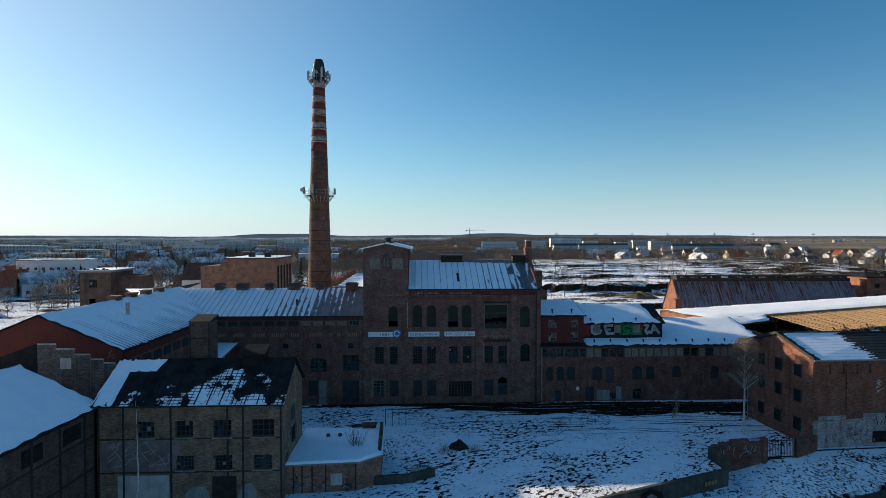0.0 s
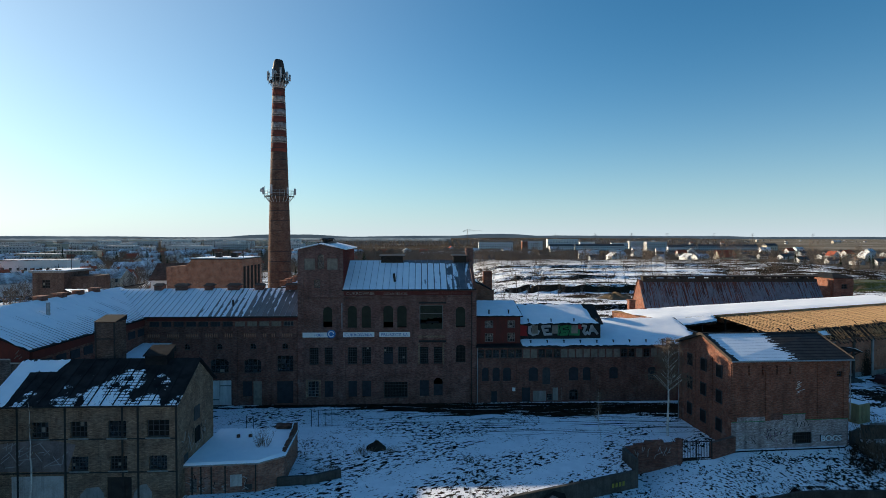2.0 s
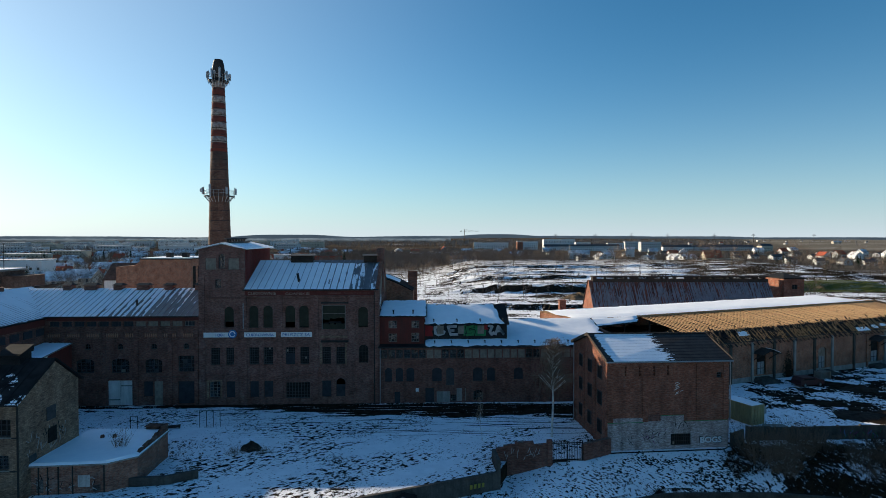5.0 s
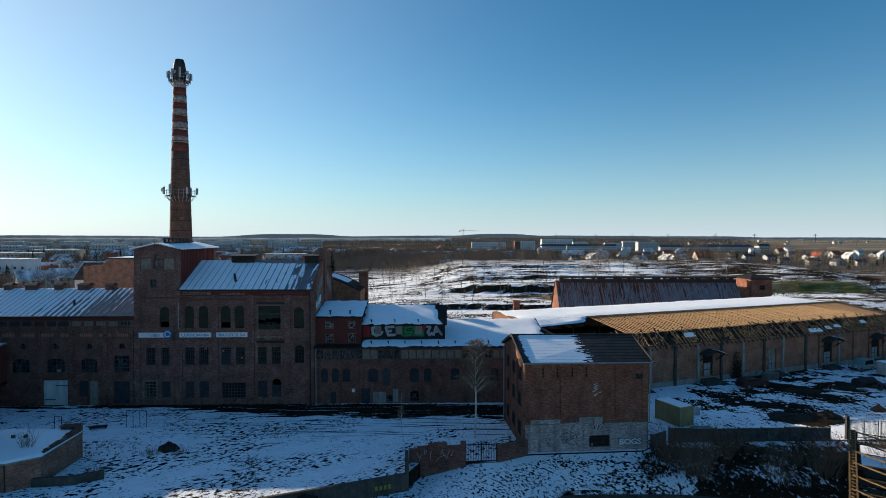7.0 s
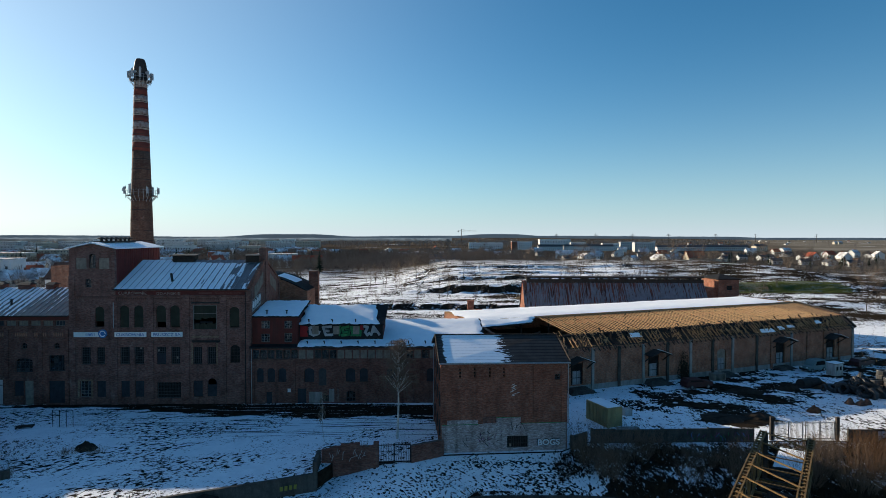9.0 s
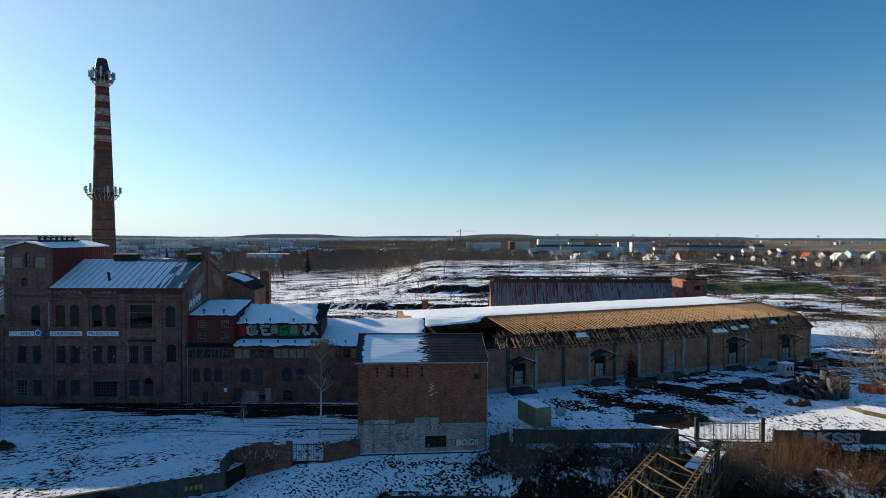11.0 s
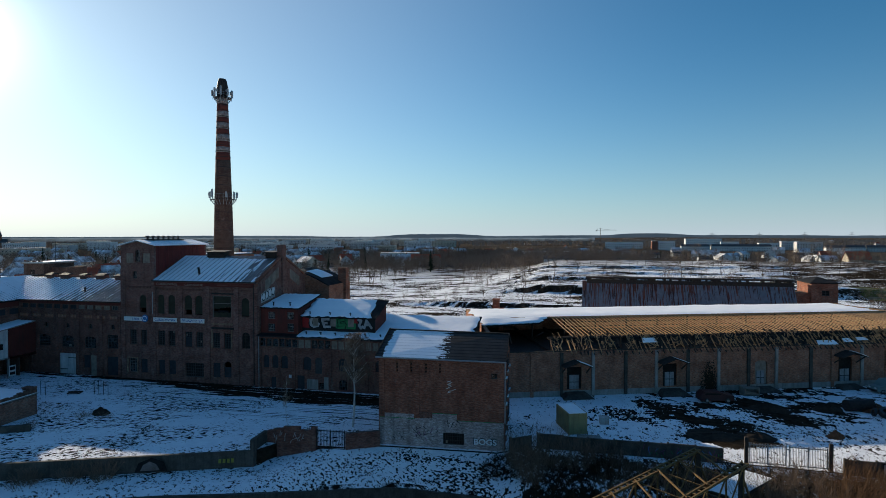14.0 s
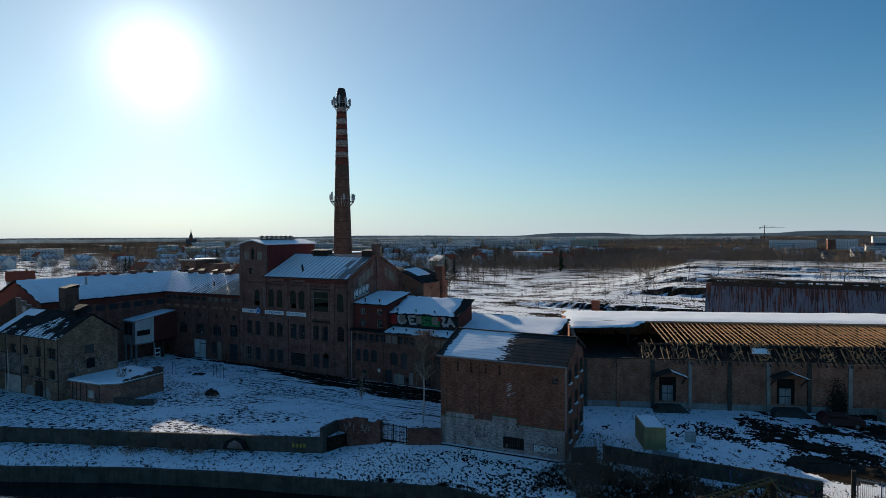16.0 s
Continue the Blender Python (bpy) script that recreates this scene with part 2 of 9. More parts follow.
M_RAFTER = plain("weathered_rafter_wood", (0.47, 0.31, 0.175), (0.29, 0.185, 0.10), 1.5, 0.75)
M_DECK = plain("roof_boards", (0.33, 0.20, 0.10), (0.20, 0.12, 0.06), 1.2, 0.8)
M_IRON = plain("black_iron", (0.03, 0.03, 0.03), (0.06, 0.05, 0.045), 3.0, 0.6, 0.4)
M_STEEL = plain("galvanised_steel", (0.35, 0.36, 0.37), (0.24, 0.25, 0.26), 3.0, 0.45, 0.6)
M_WHITEMETAL = plain("grey_antenna_plastic", (0.34, 0.35, 0.36), (0.24, 0.25, 0.26), 2.0, 0.5)
M_YELLOWSTEEL = plain("rusty_yellow_steel", (0.21, 0.135, 0.055), (0.10, 0.06, 0.03), 2.5, 0.7, 0.0)
M_FRAME = plain("grey_window_paint", (0.085, 0.08, 0.08), (0.05, 0.05, 0.05), 3.0, 0.7)
M_FRAMEPALE = plain("pale_window_paint", (0.22, 0.2, 0.18), (0.14, 0.125, 0.115), 3.0, 0.7)
M_BOARD = plain("blue_grey_shutter_boards", (0.055, 0.056, 0.062), (0.035, 0.036, 0.04), 2.0, 0.8)
M_BOARDPALE = plain("pale_boarding", (0.3, 0.26, 0.21), (0.18, 0.15, 0.12), 2.0, 0.8, streaks=0.2)
M_OLIVE = plain("dark_olive_boards", (0.034, 0.035, 0.024), (0.05, 0.049, 0.034), 1.2, 0.85, streaks=0.4)
M_DOORWHITE = plain("dirty_white_gate", (0.66, 0.66, 0.64), (0.5, 0.5, 0.48), 1.2, 0.7, streaks=0.25)
# near-black colour standing in for unlit space behind openings and panes
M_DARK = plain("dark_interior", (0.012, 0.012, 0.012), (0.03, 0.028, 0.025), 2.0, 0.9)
M_SIGN = plain("white_sign_enamel", (0.78, 0.78, 0.76), (0.66, 0.66, 0.64), 1.5, 0.45)
M_SIGNBLUE = plain("blue_sign_paint", (0.05, 0.17, 0.42), (0.04, 0.13, 0.33), 2.0, 0.5)
M_FADED = plain("faded_white_lettering", (0.40, 0.33, 0.29), (0.25, 0.16, 0.13), 3.0, 0.85)
M_SNOW = Net("snow", 0.75)
M_SNOW.bump(M_SNOW.noise(2.5, 6), 0.35, 0.08)
M_SNOW = M_SNOW.done(snow_tone(M_SNOW))
k_ = Net("window_glass", 0.12)
k_.b.inputs["Transmission Weight"].default_value = 0.55
k_.b.inputs["IOR"].default_value = 1.45
M_GLASS = k_.done(k_.mix(k_.ramp(k_.noise(3.0, 3), 0.4, 0.7), (0.10, 0.11, 0.115), (0.03, 0.032, 0.033)))


def sheet_roof(name, bare, bare2, u0, width, base, along_u, along_v, drift, lines, ridge=None):
    """Tin sheets between standing seams: each sheet keeps its snow differently, thinner by the seams and where it has slid."""
    k = Net(name, 0.45, 0.3)
    u, v = k.axis(0), k.axis(1)
    n = k.math("DIVIDE", k.math("SUBTRACT", u, u0), width)
    cell = k.math("FLOOR", n)
    part_ = k.math("SUBTRACT", n, cell)
    wh = k.n.new("ShaderNodeTexWhiteNoise")
    wh.noise_dimensions = "1D"
    k.l.new(cell, wh.inputs["W"])
    f = k.math("ADD", k.math("MULTIPLY", k.math("SUBTRACT", u, u0), along_u), base)
    f = k.math("ADD", f, k.math("MULTIPLY", v, along_v))
    f = k.math("ADD", f, k.math("MULTIPLY", k.math("SUBTRACT", wh.outputs[0], 0.5), 0.3))
    f = k.math("ADD", f, k.math("MULTIPLY", k.math("SUBTRACT", k.noise(1.0, 6, k.stretch(1.4, 0.45, 0.45), 0.65), 0.5), 0.9))
    f = k.math("ADD", f, k.math("MULTIPLY", k.math("SUBTRACT", part_, 0.5), drift))
    edge = k.math("POWER", k.math("MULTIPLY", k.math("ABSOLUTE", k.math("SUBTRACT", part_, 0.5)), 2.0), 9.0)
    f = k.math("SUBTRACT", f, k.math("MULTIPLY", edge, lines))
    if ridge:
        near = k.math("MULTIPLY", k.math("SUBTRACT", v, ridge[0]), 1.6, True)
        f = k.math("SUBTRACT", f, k.math("MULTIPLY", k.math("MULTIPLY", near, k.math("MULTIPLY", k.math("SUBTRACT", u, ridge[1]), 0.5, True)), 0.7))
    mask = k.ramp(f, 0.0, 0.03)
    tin = k.mix(k.ramp(k.noise(0.8, 5), 0.35, 0.65), bare, bare2)
    tin = k.mix(k.math("MULTIPLY", wh.outputs[0], 0.45), tin, (0.07, 0.065, 0.06))
    rust = k.ramp(k.noise(1.0, 5, k.stretch(3.0, 0.5, 0.5), 0.7), 0.6, 0.7)
    tin = k.mix(k.math("MULTIPLY", rust, 0.35), tin, (0.12, 0.06, 0.035))
    k.put(k.b.inputs["Metallic"], k.math("MULTIPLY", k.math("SUBTRACT", 1.0, mask), 0.3))
    k.bump(k.noise(3.0, 5), 0.2, 0.04)
    return k.done(k.mix(mask, tin, snow_tone(k)), k.mix(mask, (0.45, 0.45, 0.45), (0.75, 0.75, 0.75)))


M_ROOFMAIN = sheet_roof("snow_streaked_tin_roof", (0.17, 0.18, 0.19), (0.10, 0.105, 0.11), -4.45, 0.8425, 0.95, -0.066, 0.0, 0.0, 0.75, (6.2, 0.5))
M_ROOFTOWER = sheet_roof("tower_tin_roof", (0.22, 0.23, 0.24), (0.15, 0.155, 0.16), -10.75, 0.8, 0.35, 0.0, 0.0, 0.3, 0.4)
M_ROOFWING = sheet_roof("wing_tin_roof", (0.20, 0.195, 0.18), (0.13, 0.125, 0.115), -36.5, 0.7457, 1.02, -0.056, 0.035, 0.42, 0.35)
M_ROOFBLACK = snowy("felt_roof_with_snow_remains", (0.011, 0.011, 0.012), (0.03, 0.029, 0.028), 0.5, (0.5, 0.5), 0.006, 0.8, slope=(1, -0.065, 0.15), hump=(0, -18.6, 0.035), grid=(0.42, 0.3))
M_ROOFRUST = snowy("rusty_corrugated_roof", (0.21, 0.225, 0.25), (0.15, 0.16, 0.18), 0.02, (0.6, 0.2), 0.04, 0.6, 0.0, rust=0.95)
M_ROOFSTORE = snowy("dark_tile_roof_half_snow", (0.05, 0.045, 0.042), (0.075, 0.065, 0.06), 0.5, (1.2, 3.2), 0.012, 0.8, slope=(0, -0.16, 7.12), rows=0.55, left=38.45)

# ---- building kit ----
class Geo:
    """Vertices and faces of one mesh."""

    def __init__(self):
        self.v, self.f = [], []

    def face(self, *pts):
        n = len(self.v)
        self.v += [tuple(p) for p in pts]
        self.f.append(tuple(range(n, n + len(pts))))
        return self

    def solid(self, ring, other):
        """A closed body between two rings of equal length."""
        n, k = len(self.v), len(ring)
        self.v += [tuple(p) for p in ring] + [tuple(p) for p in other]
        self.f += [tuple(range(n + k - 1, n - 1, -1)), tuple(range(n + k, n + 2 * k))]
        self.f += [(n + i, n + (i + 1) % k, n + k + (i + 1) % k, n + k + i) for i in range(k)]
        return self

    def box(self, x0, x1, y0, y1, z0, z1):
        return self.solid([(x0, y0, z0), (x1, y0, z0), (x1, y1, z0), (x0, y1, z0)],
                          [(x0, y0, z1), (x1, y0, z1), (x1, y1, z1), (x0, y1, z1)])

    def beam(self, p, q, w, h=None, up=(0, 0, 1)):
        p, q, h = Vector(p), Vector(q), h or w
        d = (q - p).normalized()
        s = d.cross(Vector(up))
        s = s.normalized() if s.length > 1e-4 else Vector((1, 0, 0))
        t = s.cross(d)
        c = [s * (w / 2) * a + t * (h / 2) * b for a, b in ((-1, -1), (1, -1), (1, 1), (-1, 1))]
        return self.solid([p + o for o in c], [q + o for o in c])

    def tube(self, p, q, r0, r1, n=6):
        p, q = Vector(p), Vector(q)
        d = (q - p).normalized()
        s = d.orthogonal().normalized()
        t = d.cross(s)
        c = [s * math.cos(2 * math.pi * i / n) + t * math.sin(2 * math.pi * i / n) for i in range(n)]
        return self.solid([p + o * r0 for o in c], [q + o * r1 for o in c])

    def turned(self, rings, n=24, x=0.0, y=0.0):
        """A body of revolution: rings of (radius, height)."""
        b = len(self.v)
        for r, z in rings:
            self.v += [(x + r * math.cos(2 * math.pi * i / n), y + r * math.sin(2 * math.pi * i / n), z) for i in range(n)]
        for j in range(len(rings) - 1):
            self.f += [(b + j * n + i, b + j * n + (i + 1) % n, b + (j + 1) * n + (i + 1) % n, b + (j + 1) * n + i) for i in range(n)]
        e = b + (len(rings) - 1) * n
        self.f += [tuple(range(b + n - 1, b - 1, -1)), tuple(range(e, e + n))]
        return self

    def wall(self, u0, u1, z0, z1, holes=(), th=0.45, y=0.0):
        """A wall along x, its face at y, with openings (a, b, low, high, rise of the arch) through it."""
        us = sorted({u0, u1, *[h[0] for h in holes], *[h[1] for h in holes]})
        zs = sorted({z0, z1, *[h[2] for h in holes], *[h[3] for h in holes]})
        for i in range(len(us) - 1):
            for j in range(len(zs) - 1):
                a, b, c, d = us[i], us[i + 1], zs[j], zs[j + 1]
                mu, mz = (a + b) / 2, (c + d) / 2
                if any(h[0] < mu < h[1] and h[2] < mz < h[3] for h in holes):
                    continue
                self.face((a, y, c), (b, y, c), (b, y, d), (a, y, d))
                self.face((b, y + th, c), (a, y + th, c), (a, y + th, d), (b, y + th, d))
        for a, b, c, d, rise in holes:
            self.face((a, y, c), (b, y, c), (b, y + th, c), (a, y + th, c))
            self.face((a, y, d), (a, y + th, d), (b, y + th, d), (b, y, d))
            self.face((a, y, c), (a, y + th, c), (a, y + th, d), (a, y, d))
            self.face((b, y, c), (b, y, d), (b, y + th, d), (b, y + th, c))
            if rise:
                m, hw, n = (a + b) / 2, (b - a) / 2, 8
                arc = [(m - hw * math.cos(math.pi * i / n), d - rise + rise * math.sin(math.pi * i / n)) for i in range(n + 1)]
                for i in range(n):
                    (p, q), (r, s) = arc[i], arc[i + 1]
                    self.face((p, y, q), (r, y, s), (r, y, d), (p, y, d))
                    self.face((p, y, q), (p, y + th, q), (r, y + th, s), (r, y, s))
        for p, q in (((u0, z0), (u0, z1)), ((u1, z1), (u1, z0)), ((u0, z1), (u1, z1)), ((u1, z0), (u0, z0))):
            self.face((p[0], y, p[1]), (q[0], y, q[1]), (q[0], y + th, q[1]), (p[0], y + th, p[1]))
        return self

    def mesh(self, name, smooth=False):
        m = bpy.data.meshes.new(name)
        m.from_pydata(self.v, [], self.f)
        if smooth:
            m.shade_smooth()
        m.update()
        return m


def thing(name, label, category, at=(0, 0, 0), turn=0.0, group="", kind=""):
    ob = new(name)
    ob.empty_display_size = 0.5
    ob.matrix_world = pose(*at, 0, 0, turn)
    return tagged(ob, label, category, group, kind)


def part(name, geo, material, parent, label="", smooth=False):
    """ONE mesh object under a thing or a part; geo may be a ready mesh."""
    m = geo.mesh(name, smooth) if isinstance(geo, Geo) else geo
    if not m.materials:
        m.materials.append(material)
    ob = new(name, m)
    ob.parent = parent
    return tagged(ob, label)


def solo(name, geo, material, label, category, at=(0, 0, 0), turn=0.0, group="", kind="", smooth=False):
    """A thing that is one mesh."""
    m = geo.mesh(name, smooth) if isinstance(geo, Geo) else geo
    if not m.materials:
        m.materials.append(material)
    ob = new(name, m)
    ob.matrix_world = pose(*at, 0, 0, turn)
    return tagged(ob, label, category, group, kind)


PATCHES = random.Random(404)


def window(parent, hole, nx, nz, y=0.22, fm=None, pm=None, label="", name="window", pane_label=""):
    """A window in an opening: frame with glazing bars, and its pane."""
    a, b, c, d = hole[:4]
    us = [a + (b - a) * i / nx for i in range(nx + 1)]
    zs = [c + (d - c) * i / nz for i in range(nz + 1)]
    edge = lambda i, n: 0.07 if i in (0, n) else 0.025
    cells = [(us[i] + edge(i, nx), us[i + 1] - edge(i + 1, nx), zs[j] + edge(j, nz), zs[j + 1] - edge(j + 1, nz), 0) for i in range(nx) for j in range(nz)]
    g = Geo().wall(a, b, c, d, cells, 0.06, y)
    ob = part(name, g, fm or M_FRAME, parent, label)
    part("pane", Geo().box(a + 0.02, b - 0.02, y + 0.045, y + 0.052, c + 0.02, d - 0.02), pm or M_GLASS, ob, pane_label)
    # panes patched over, or knocked out: near-black plates in place of the unlit room
    if nx * nz >= 9:
        for i in range(PATCHES.choice((1, 2, 3, 4))):
            p = PATCHES.choice(cells)
            part("patched_pane", Geo().box(p[0] - 0.01, p[1] + 0.01, y + 0.03, y + 0.04, p[2] - 0.01, p[3] + 0.01), PATCHES.choice((M_DARK, M_DARK, M_DARK, M_DARK, M_FRAME, M_BOARDPALE)), ob)
    return ob


def shutter(parent, hole, material, y=0.18, n=4, label="", name="shutter"):
    """Boards nailed over an opening."""
    a, b, c, d = hole[:4]
    g = Geo()
    w = (b - a) / n
    for i in range(n):
        g.box(a + i * w, a + (i + 1) * w, y + 0.014 * (i % 2), y + 0.05, c, d)
    return part(name, g, material, parent, label)


def slope_sheet(a, b, c, d, th=0.08):
    """A plate over four corners (in order), th thick downwards."""
    return Geo().solid([(p[0], p[1], p[2] - th) for p in (a, b, c, d)], [a, b, c, d])


def seam_parts(parent, u0, u1, step, y0, z0, y1, z1, material, w=0.035, h=0.05):
    """Standing seams up a roof slope, each a part of the roof."""
    n = max(1, round((u1 - u0) / step))
    m = Geo().beam((0, y0, z0 + 0.03), (0, y1, z1 + 0.03), w, h).mesh("seam")
    m.materials.append(material)
    for i in range(n + 1):
        part("seam", m, None, parent).location = (u0 + (u1 - u0) * i / n, 0, 0)


def gable_prism(geo, x0, x1, pts):
    """A gable wall between x0 and x1 with the outline pts of (y, z)."""
    return geo.solid([(x0, y, z) for y, z in pts], [(x1, y, z) for y, z in pts])


def snow_cover(parent, a, b, c, d, th=0.09, nx=30, ny=10, ragged=0.25, seed=0):
    """A slab of snow over four corners, with a soft uneven top and edge."""
    a, b, c, d = Vector(a), Vector(b), Vector(c), Vector(d)
    g = Geo()
    for j in range(ny + 1):
        for i in range(nx + 1):
            s, t = i / nx, j / ny
            if 0 < i < nx and j in (0, ny):
                t += (noise.noise((i * 0.9, seed * 7.1, j)) * ragged) * (0.12 if j == 0 else -0.12)
            if i in (0, nx):
                s += noise.noise((j * 0.9, seed * 3.3, i)) * ragged * (0.06 if i == 0 else -0.06)
            p = a.lerp(b, s).lerp(d.lerp(c, s), t)
            edge = 0.0 if i in (0, nx) or j in (0, ny) else 1.0
            g.v.append((p.x, p.y, p.z + 0.012 + edge * th * (0.75 + 0.6 * noise.noise((p.x * 0.4, p.y * 0.4, seed)))))
    for j in range(ny):
        for i in range(nx):
            k = j * (nx + 1) + i
            g.f.append((k, k + 1, k + nx + 2, k + nx + 1))
    return part("snow", g, M_SNOW, parent, "smooth snow cover", smooth=True)


def lettering(parent, text, u, z, height, width, y, material, label="", fat=0.0):
    """Raised letters on a facade, facing -y."""
    c = bpy.data.curves.new("lettering", "FONT")
    c.body, c.size, c.extrude, c.align_x = text, 1.0, 0.02, "LEFT"
    c.offset = fat
    o = bpy.data.objects.new("lettering_source", c)
    m = bpy.data.meshes.new_from_object(o)
    bpy.data.objects.remove(o)
    xs, ys = [v.co.x for v in m.vertices], [v.co.y for v in m.vertices]
    x0, sx, y0, sy = min(xs), width / (max(xs) - min(xs)), min(ys), height / (max(ys) - min(ys))
    for v in m.vertices:
        v.co = (u + (v.co.x - x0) * sx, y - v.co.z * 0.6, z + (v.co.y - y0) * sy)
    m.materials.clear()
    return part("lettering", m, material, parent, label)

# ---- ground: yard, river bank, river, fields and distant hills in one sheet ----
G = 4.2            # level of the factory yard
WATER = 0.9
QUAY = ((-4500, -1900), (-60, 8), (0.6, 34.8), (11.5, 40.5), (22, 45.0), (27.5, 46.9), (41.6, 52.3), (50.7, 52.5), (62, 50.5), (85, 47), (140, 44), (4500, -200))
WALL = ((-4500, -1890), (-60, 14.5), (26.4, 52.4), (26.5, 55.2), (34.9, 55.8), (37.8, 57.3), (50.8, 58.6), (52, 61.2), (67, 61.9), (101, 62.3), (160, 64), (4500, 600))


def along(line, x):
    for (a, b), (c, d) in zip(line, line[1:]):
        if x <= c:
            return b + (d - b) * (x - a) / (c - a)
    return line[-1][1]


def step(v, a, b):
    t = min(1.0, max(0.0, (v - a) / (b - a)))
    return t * t * (3 - 2 * t)


def land(x, y):
    """Height of the ground north of the bank."""
    z = G + 0.05 * noise.noise((x * 0.35, y * 0.35, 0)) + 0.03 * noise.noise((x * 1.3, y * 1.3, 3))
    d = math.hypot(x - 40, y)
    w = 7 * noise.noise((x * 0.009, 5.1, 0)) + 3 * noise.noise((x * 0.05, 2.2, y * 0.01)) + 1.2 * noise.noise((x * 0.2, 7.2, 0))
    m = step(238 - x, 0, 40)
    soft_ = 5.0 * step(x, 90, 150)
    for at, high, run, west in ((172, 1.7, 2.2, -14), (207, 3.2, 4.0, 14), (236, 1.5, 2.4, 8), (254, 1.0, 2.4, 0), (280, 1.3, 2.4, 0), (345, -8.6, 60.0, 10)):
        z += high * m * step(x, west, west + 34) * step(y + w, at, at + run + soft_) * (0.85 + 0.35 * abs(noise.noise((x * 0.02, at, 2))))
    z += m * step(x, 0, 30) * 0.4 * noise.noise((x * 0.04, y * 0.05, 8)) * step(y, 150, 190)
    z += step(d, 900, 2600) * 6 * (noise.noise((x * 0.0011, y * 0.0011, 4)) + 0.1)
    ridge = 9 + 6 * noise.noise((x * 0.0009 + 3.3, 1.7, 0)) + 3 * noise.noise((x * 0.0035, 9.0, 0))
    z += step(d, 2900, 4300) * ridge
    return z


def spread(a, b, first, grow):
    out, s = [a], first
    while out[-1] < b:
        out.append(out[-1] + s)
        s *= grow
    return out


cols = [-v for v in spread(62, 4400, 1.5, 1.12)][::-1] + [-60 + 1.25 * i for i in range(1, 69)] + [26.39, 26.51]
cols = [c for c in cols if c < 26.4] + [26.41] + [27.5 + 1.25 * i for i in range(0, 82)] + spread(131, 4400, 1.5, 1.09)
norths = [0.05, 0.5, 1.2] + [1.2 + 1.1 * i for i in range(1, 80)] + [89.2 + 2.2 * i for i in range(1, 108)] + [326.8 + v for v in spread(2.4, 4300, 2.8, 1.06)]
sheet = Geo()
rows_n = 0
for x in cols:
    q, w = along(QUAY, x), along(WALL, x)
    top = 2.7 if x < 26.45 else 2.7 + 1.4 * step(x, 26.4, 34)
    column = [(x, q - 4200, 3.0), (x, q - 300, 3.0), (x, q - 26, 2.2), (x, q - 22, -0.6), (x, q - 0.03, -0.6), (x, q, 2.35)]
    for i in range(1, 11):
        y = q + (w - q) * i / 10
        column.append((x, y - 0.02 * (i == 10), 2.35 + (top - 2.35) * (i / 10) ** 0.8 + 0.10 * noise.noise((x * 0.4, y * 0.4, 6)) * (0 < i < 10)))
    column += [(x, w + v, land(x, w + v)) for v in norths]
    rows_n = len(column)
    sheet.v += column
for i in range(len(cols) - 1):
    for j in range(rows_n - 1):
        k = i * rows_n + j
        sheet.f.append((k, k + rows_n, k + rows_n + 1, k + 1))

k_ = Net("snowy_ground", 0.9).world_co()
k_.b.inputs["Specular IOR Level"].default_value = 0.0
fine = k_.noise(1.1, 6, rough=0.7)
tuft = k_.math("ADD", k_.math("MULTIPLY", k_.noise(1.0, 4, k_.stretch(1.5, 0.75, 1.0, 0.5), 0.6), 0.5), k_.math("MULTIPLY", k_.noise(1.0, 4, k_.stretch(4.0, 2.2, 1.0, -0.4), 0.6), 0.5))
wide = k_.noise(0.06, 5, rough=0.6)
far = k_.noise(1.0, 6, k_.stretch(0.006, 0.02, 0.01), 0.62)
px, py = k_.axis(0), k_.axis(1)
# muddy works yard before the long shed
ydx = k_.math("MULTIPLY", k_.math("SUBTRACT", px, 52.0), 0.05, True)
ydy = k_.math("MULTIPLY", k_.math("SUBTRACT", 125.0, py), 0.05, True)
yd0 = k_.math("MULTIPLY", k_.math("SUBTRACT", py, 61.5), 0.4, True)
lane = k_.math("MULTIPLY", k_.math("SUBTRACT", k_.math("SUBTRACT", py, k_.math("MULTIPLY", px, 0.41)), 38.0), 0.15, True)
mudzone = k_.math("MULTIPLY", k_.math("MULTIPLY", k_.math("MULTIPLY", ydx, ydy), yd0), lane)
cover = k_.math("ADD", k_.math("MULTIPLY", tuft, 0.72), k_.math("MULTIPLY", wide, 0.28))
# the factory yard: trodden strip at the wall, wheel ruts, then snow broken by clusters of clods
yard = k_.math("MULTIPLY", k_.math("MULTIPLY", k_.math("SUBTRACT", 74.5, py), 0.8, True), k_.math("MULTIPLY", k_.math("SUBTRACT", 48.0, px), 0.3, True))
drift = k_.math("SUBTRACT", k_.noise(1.0, 5, k_.slant(0.16, 0.9, -0.05), 0.65), 0.5)
edge = k_.math("SUBTRACT", 71.2, k_.math("MULTIPLY", k_.math("MULTIPLY", k_.math("ADD", px, 2.0), 0.12, True), 2.7))
strip = k_.math("MULTIPLY", k_.math("ADD", k_.math("SUBTRACT", py, edge), k_.math("MULTIPLY", drift, 13.0)), 0.4, True)
streak = k_.noise(1.0, 4, k_.slant(0.09, 3.4, -0.06), 0.62)
rutted = k_.math("MULTIPLY", k_.math("MULTIPLY", k_.math("SUBTRACT", py, 60.0), 0.22, True), k_.math("MULTIPLY", k_.math("ADD", px, 9.0), 0.12, True))
ruts = k_.math("MULTIPLY", rutted, k_.ramp(streak, 0.575, 0.61))
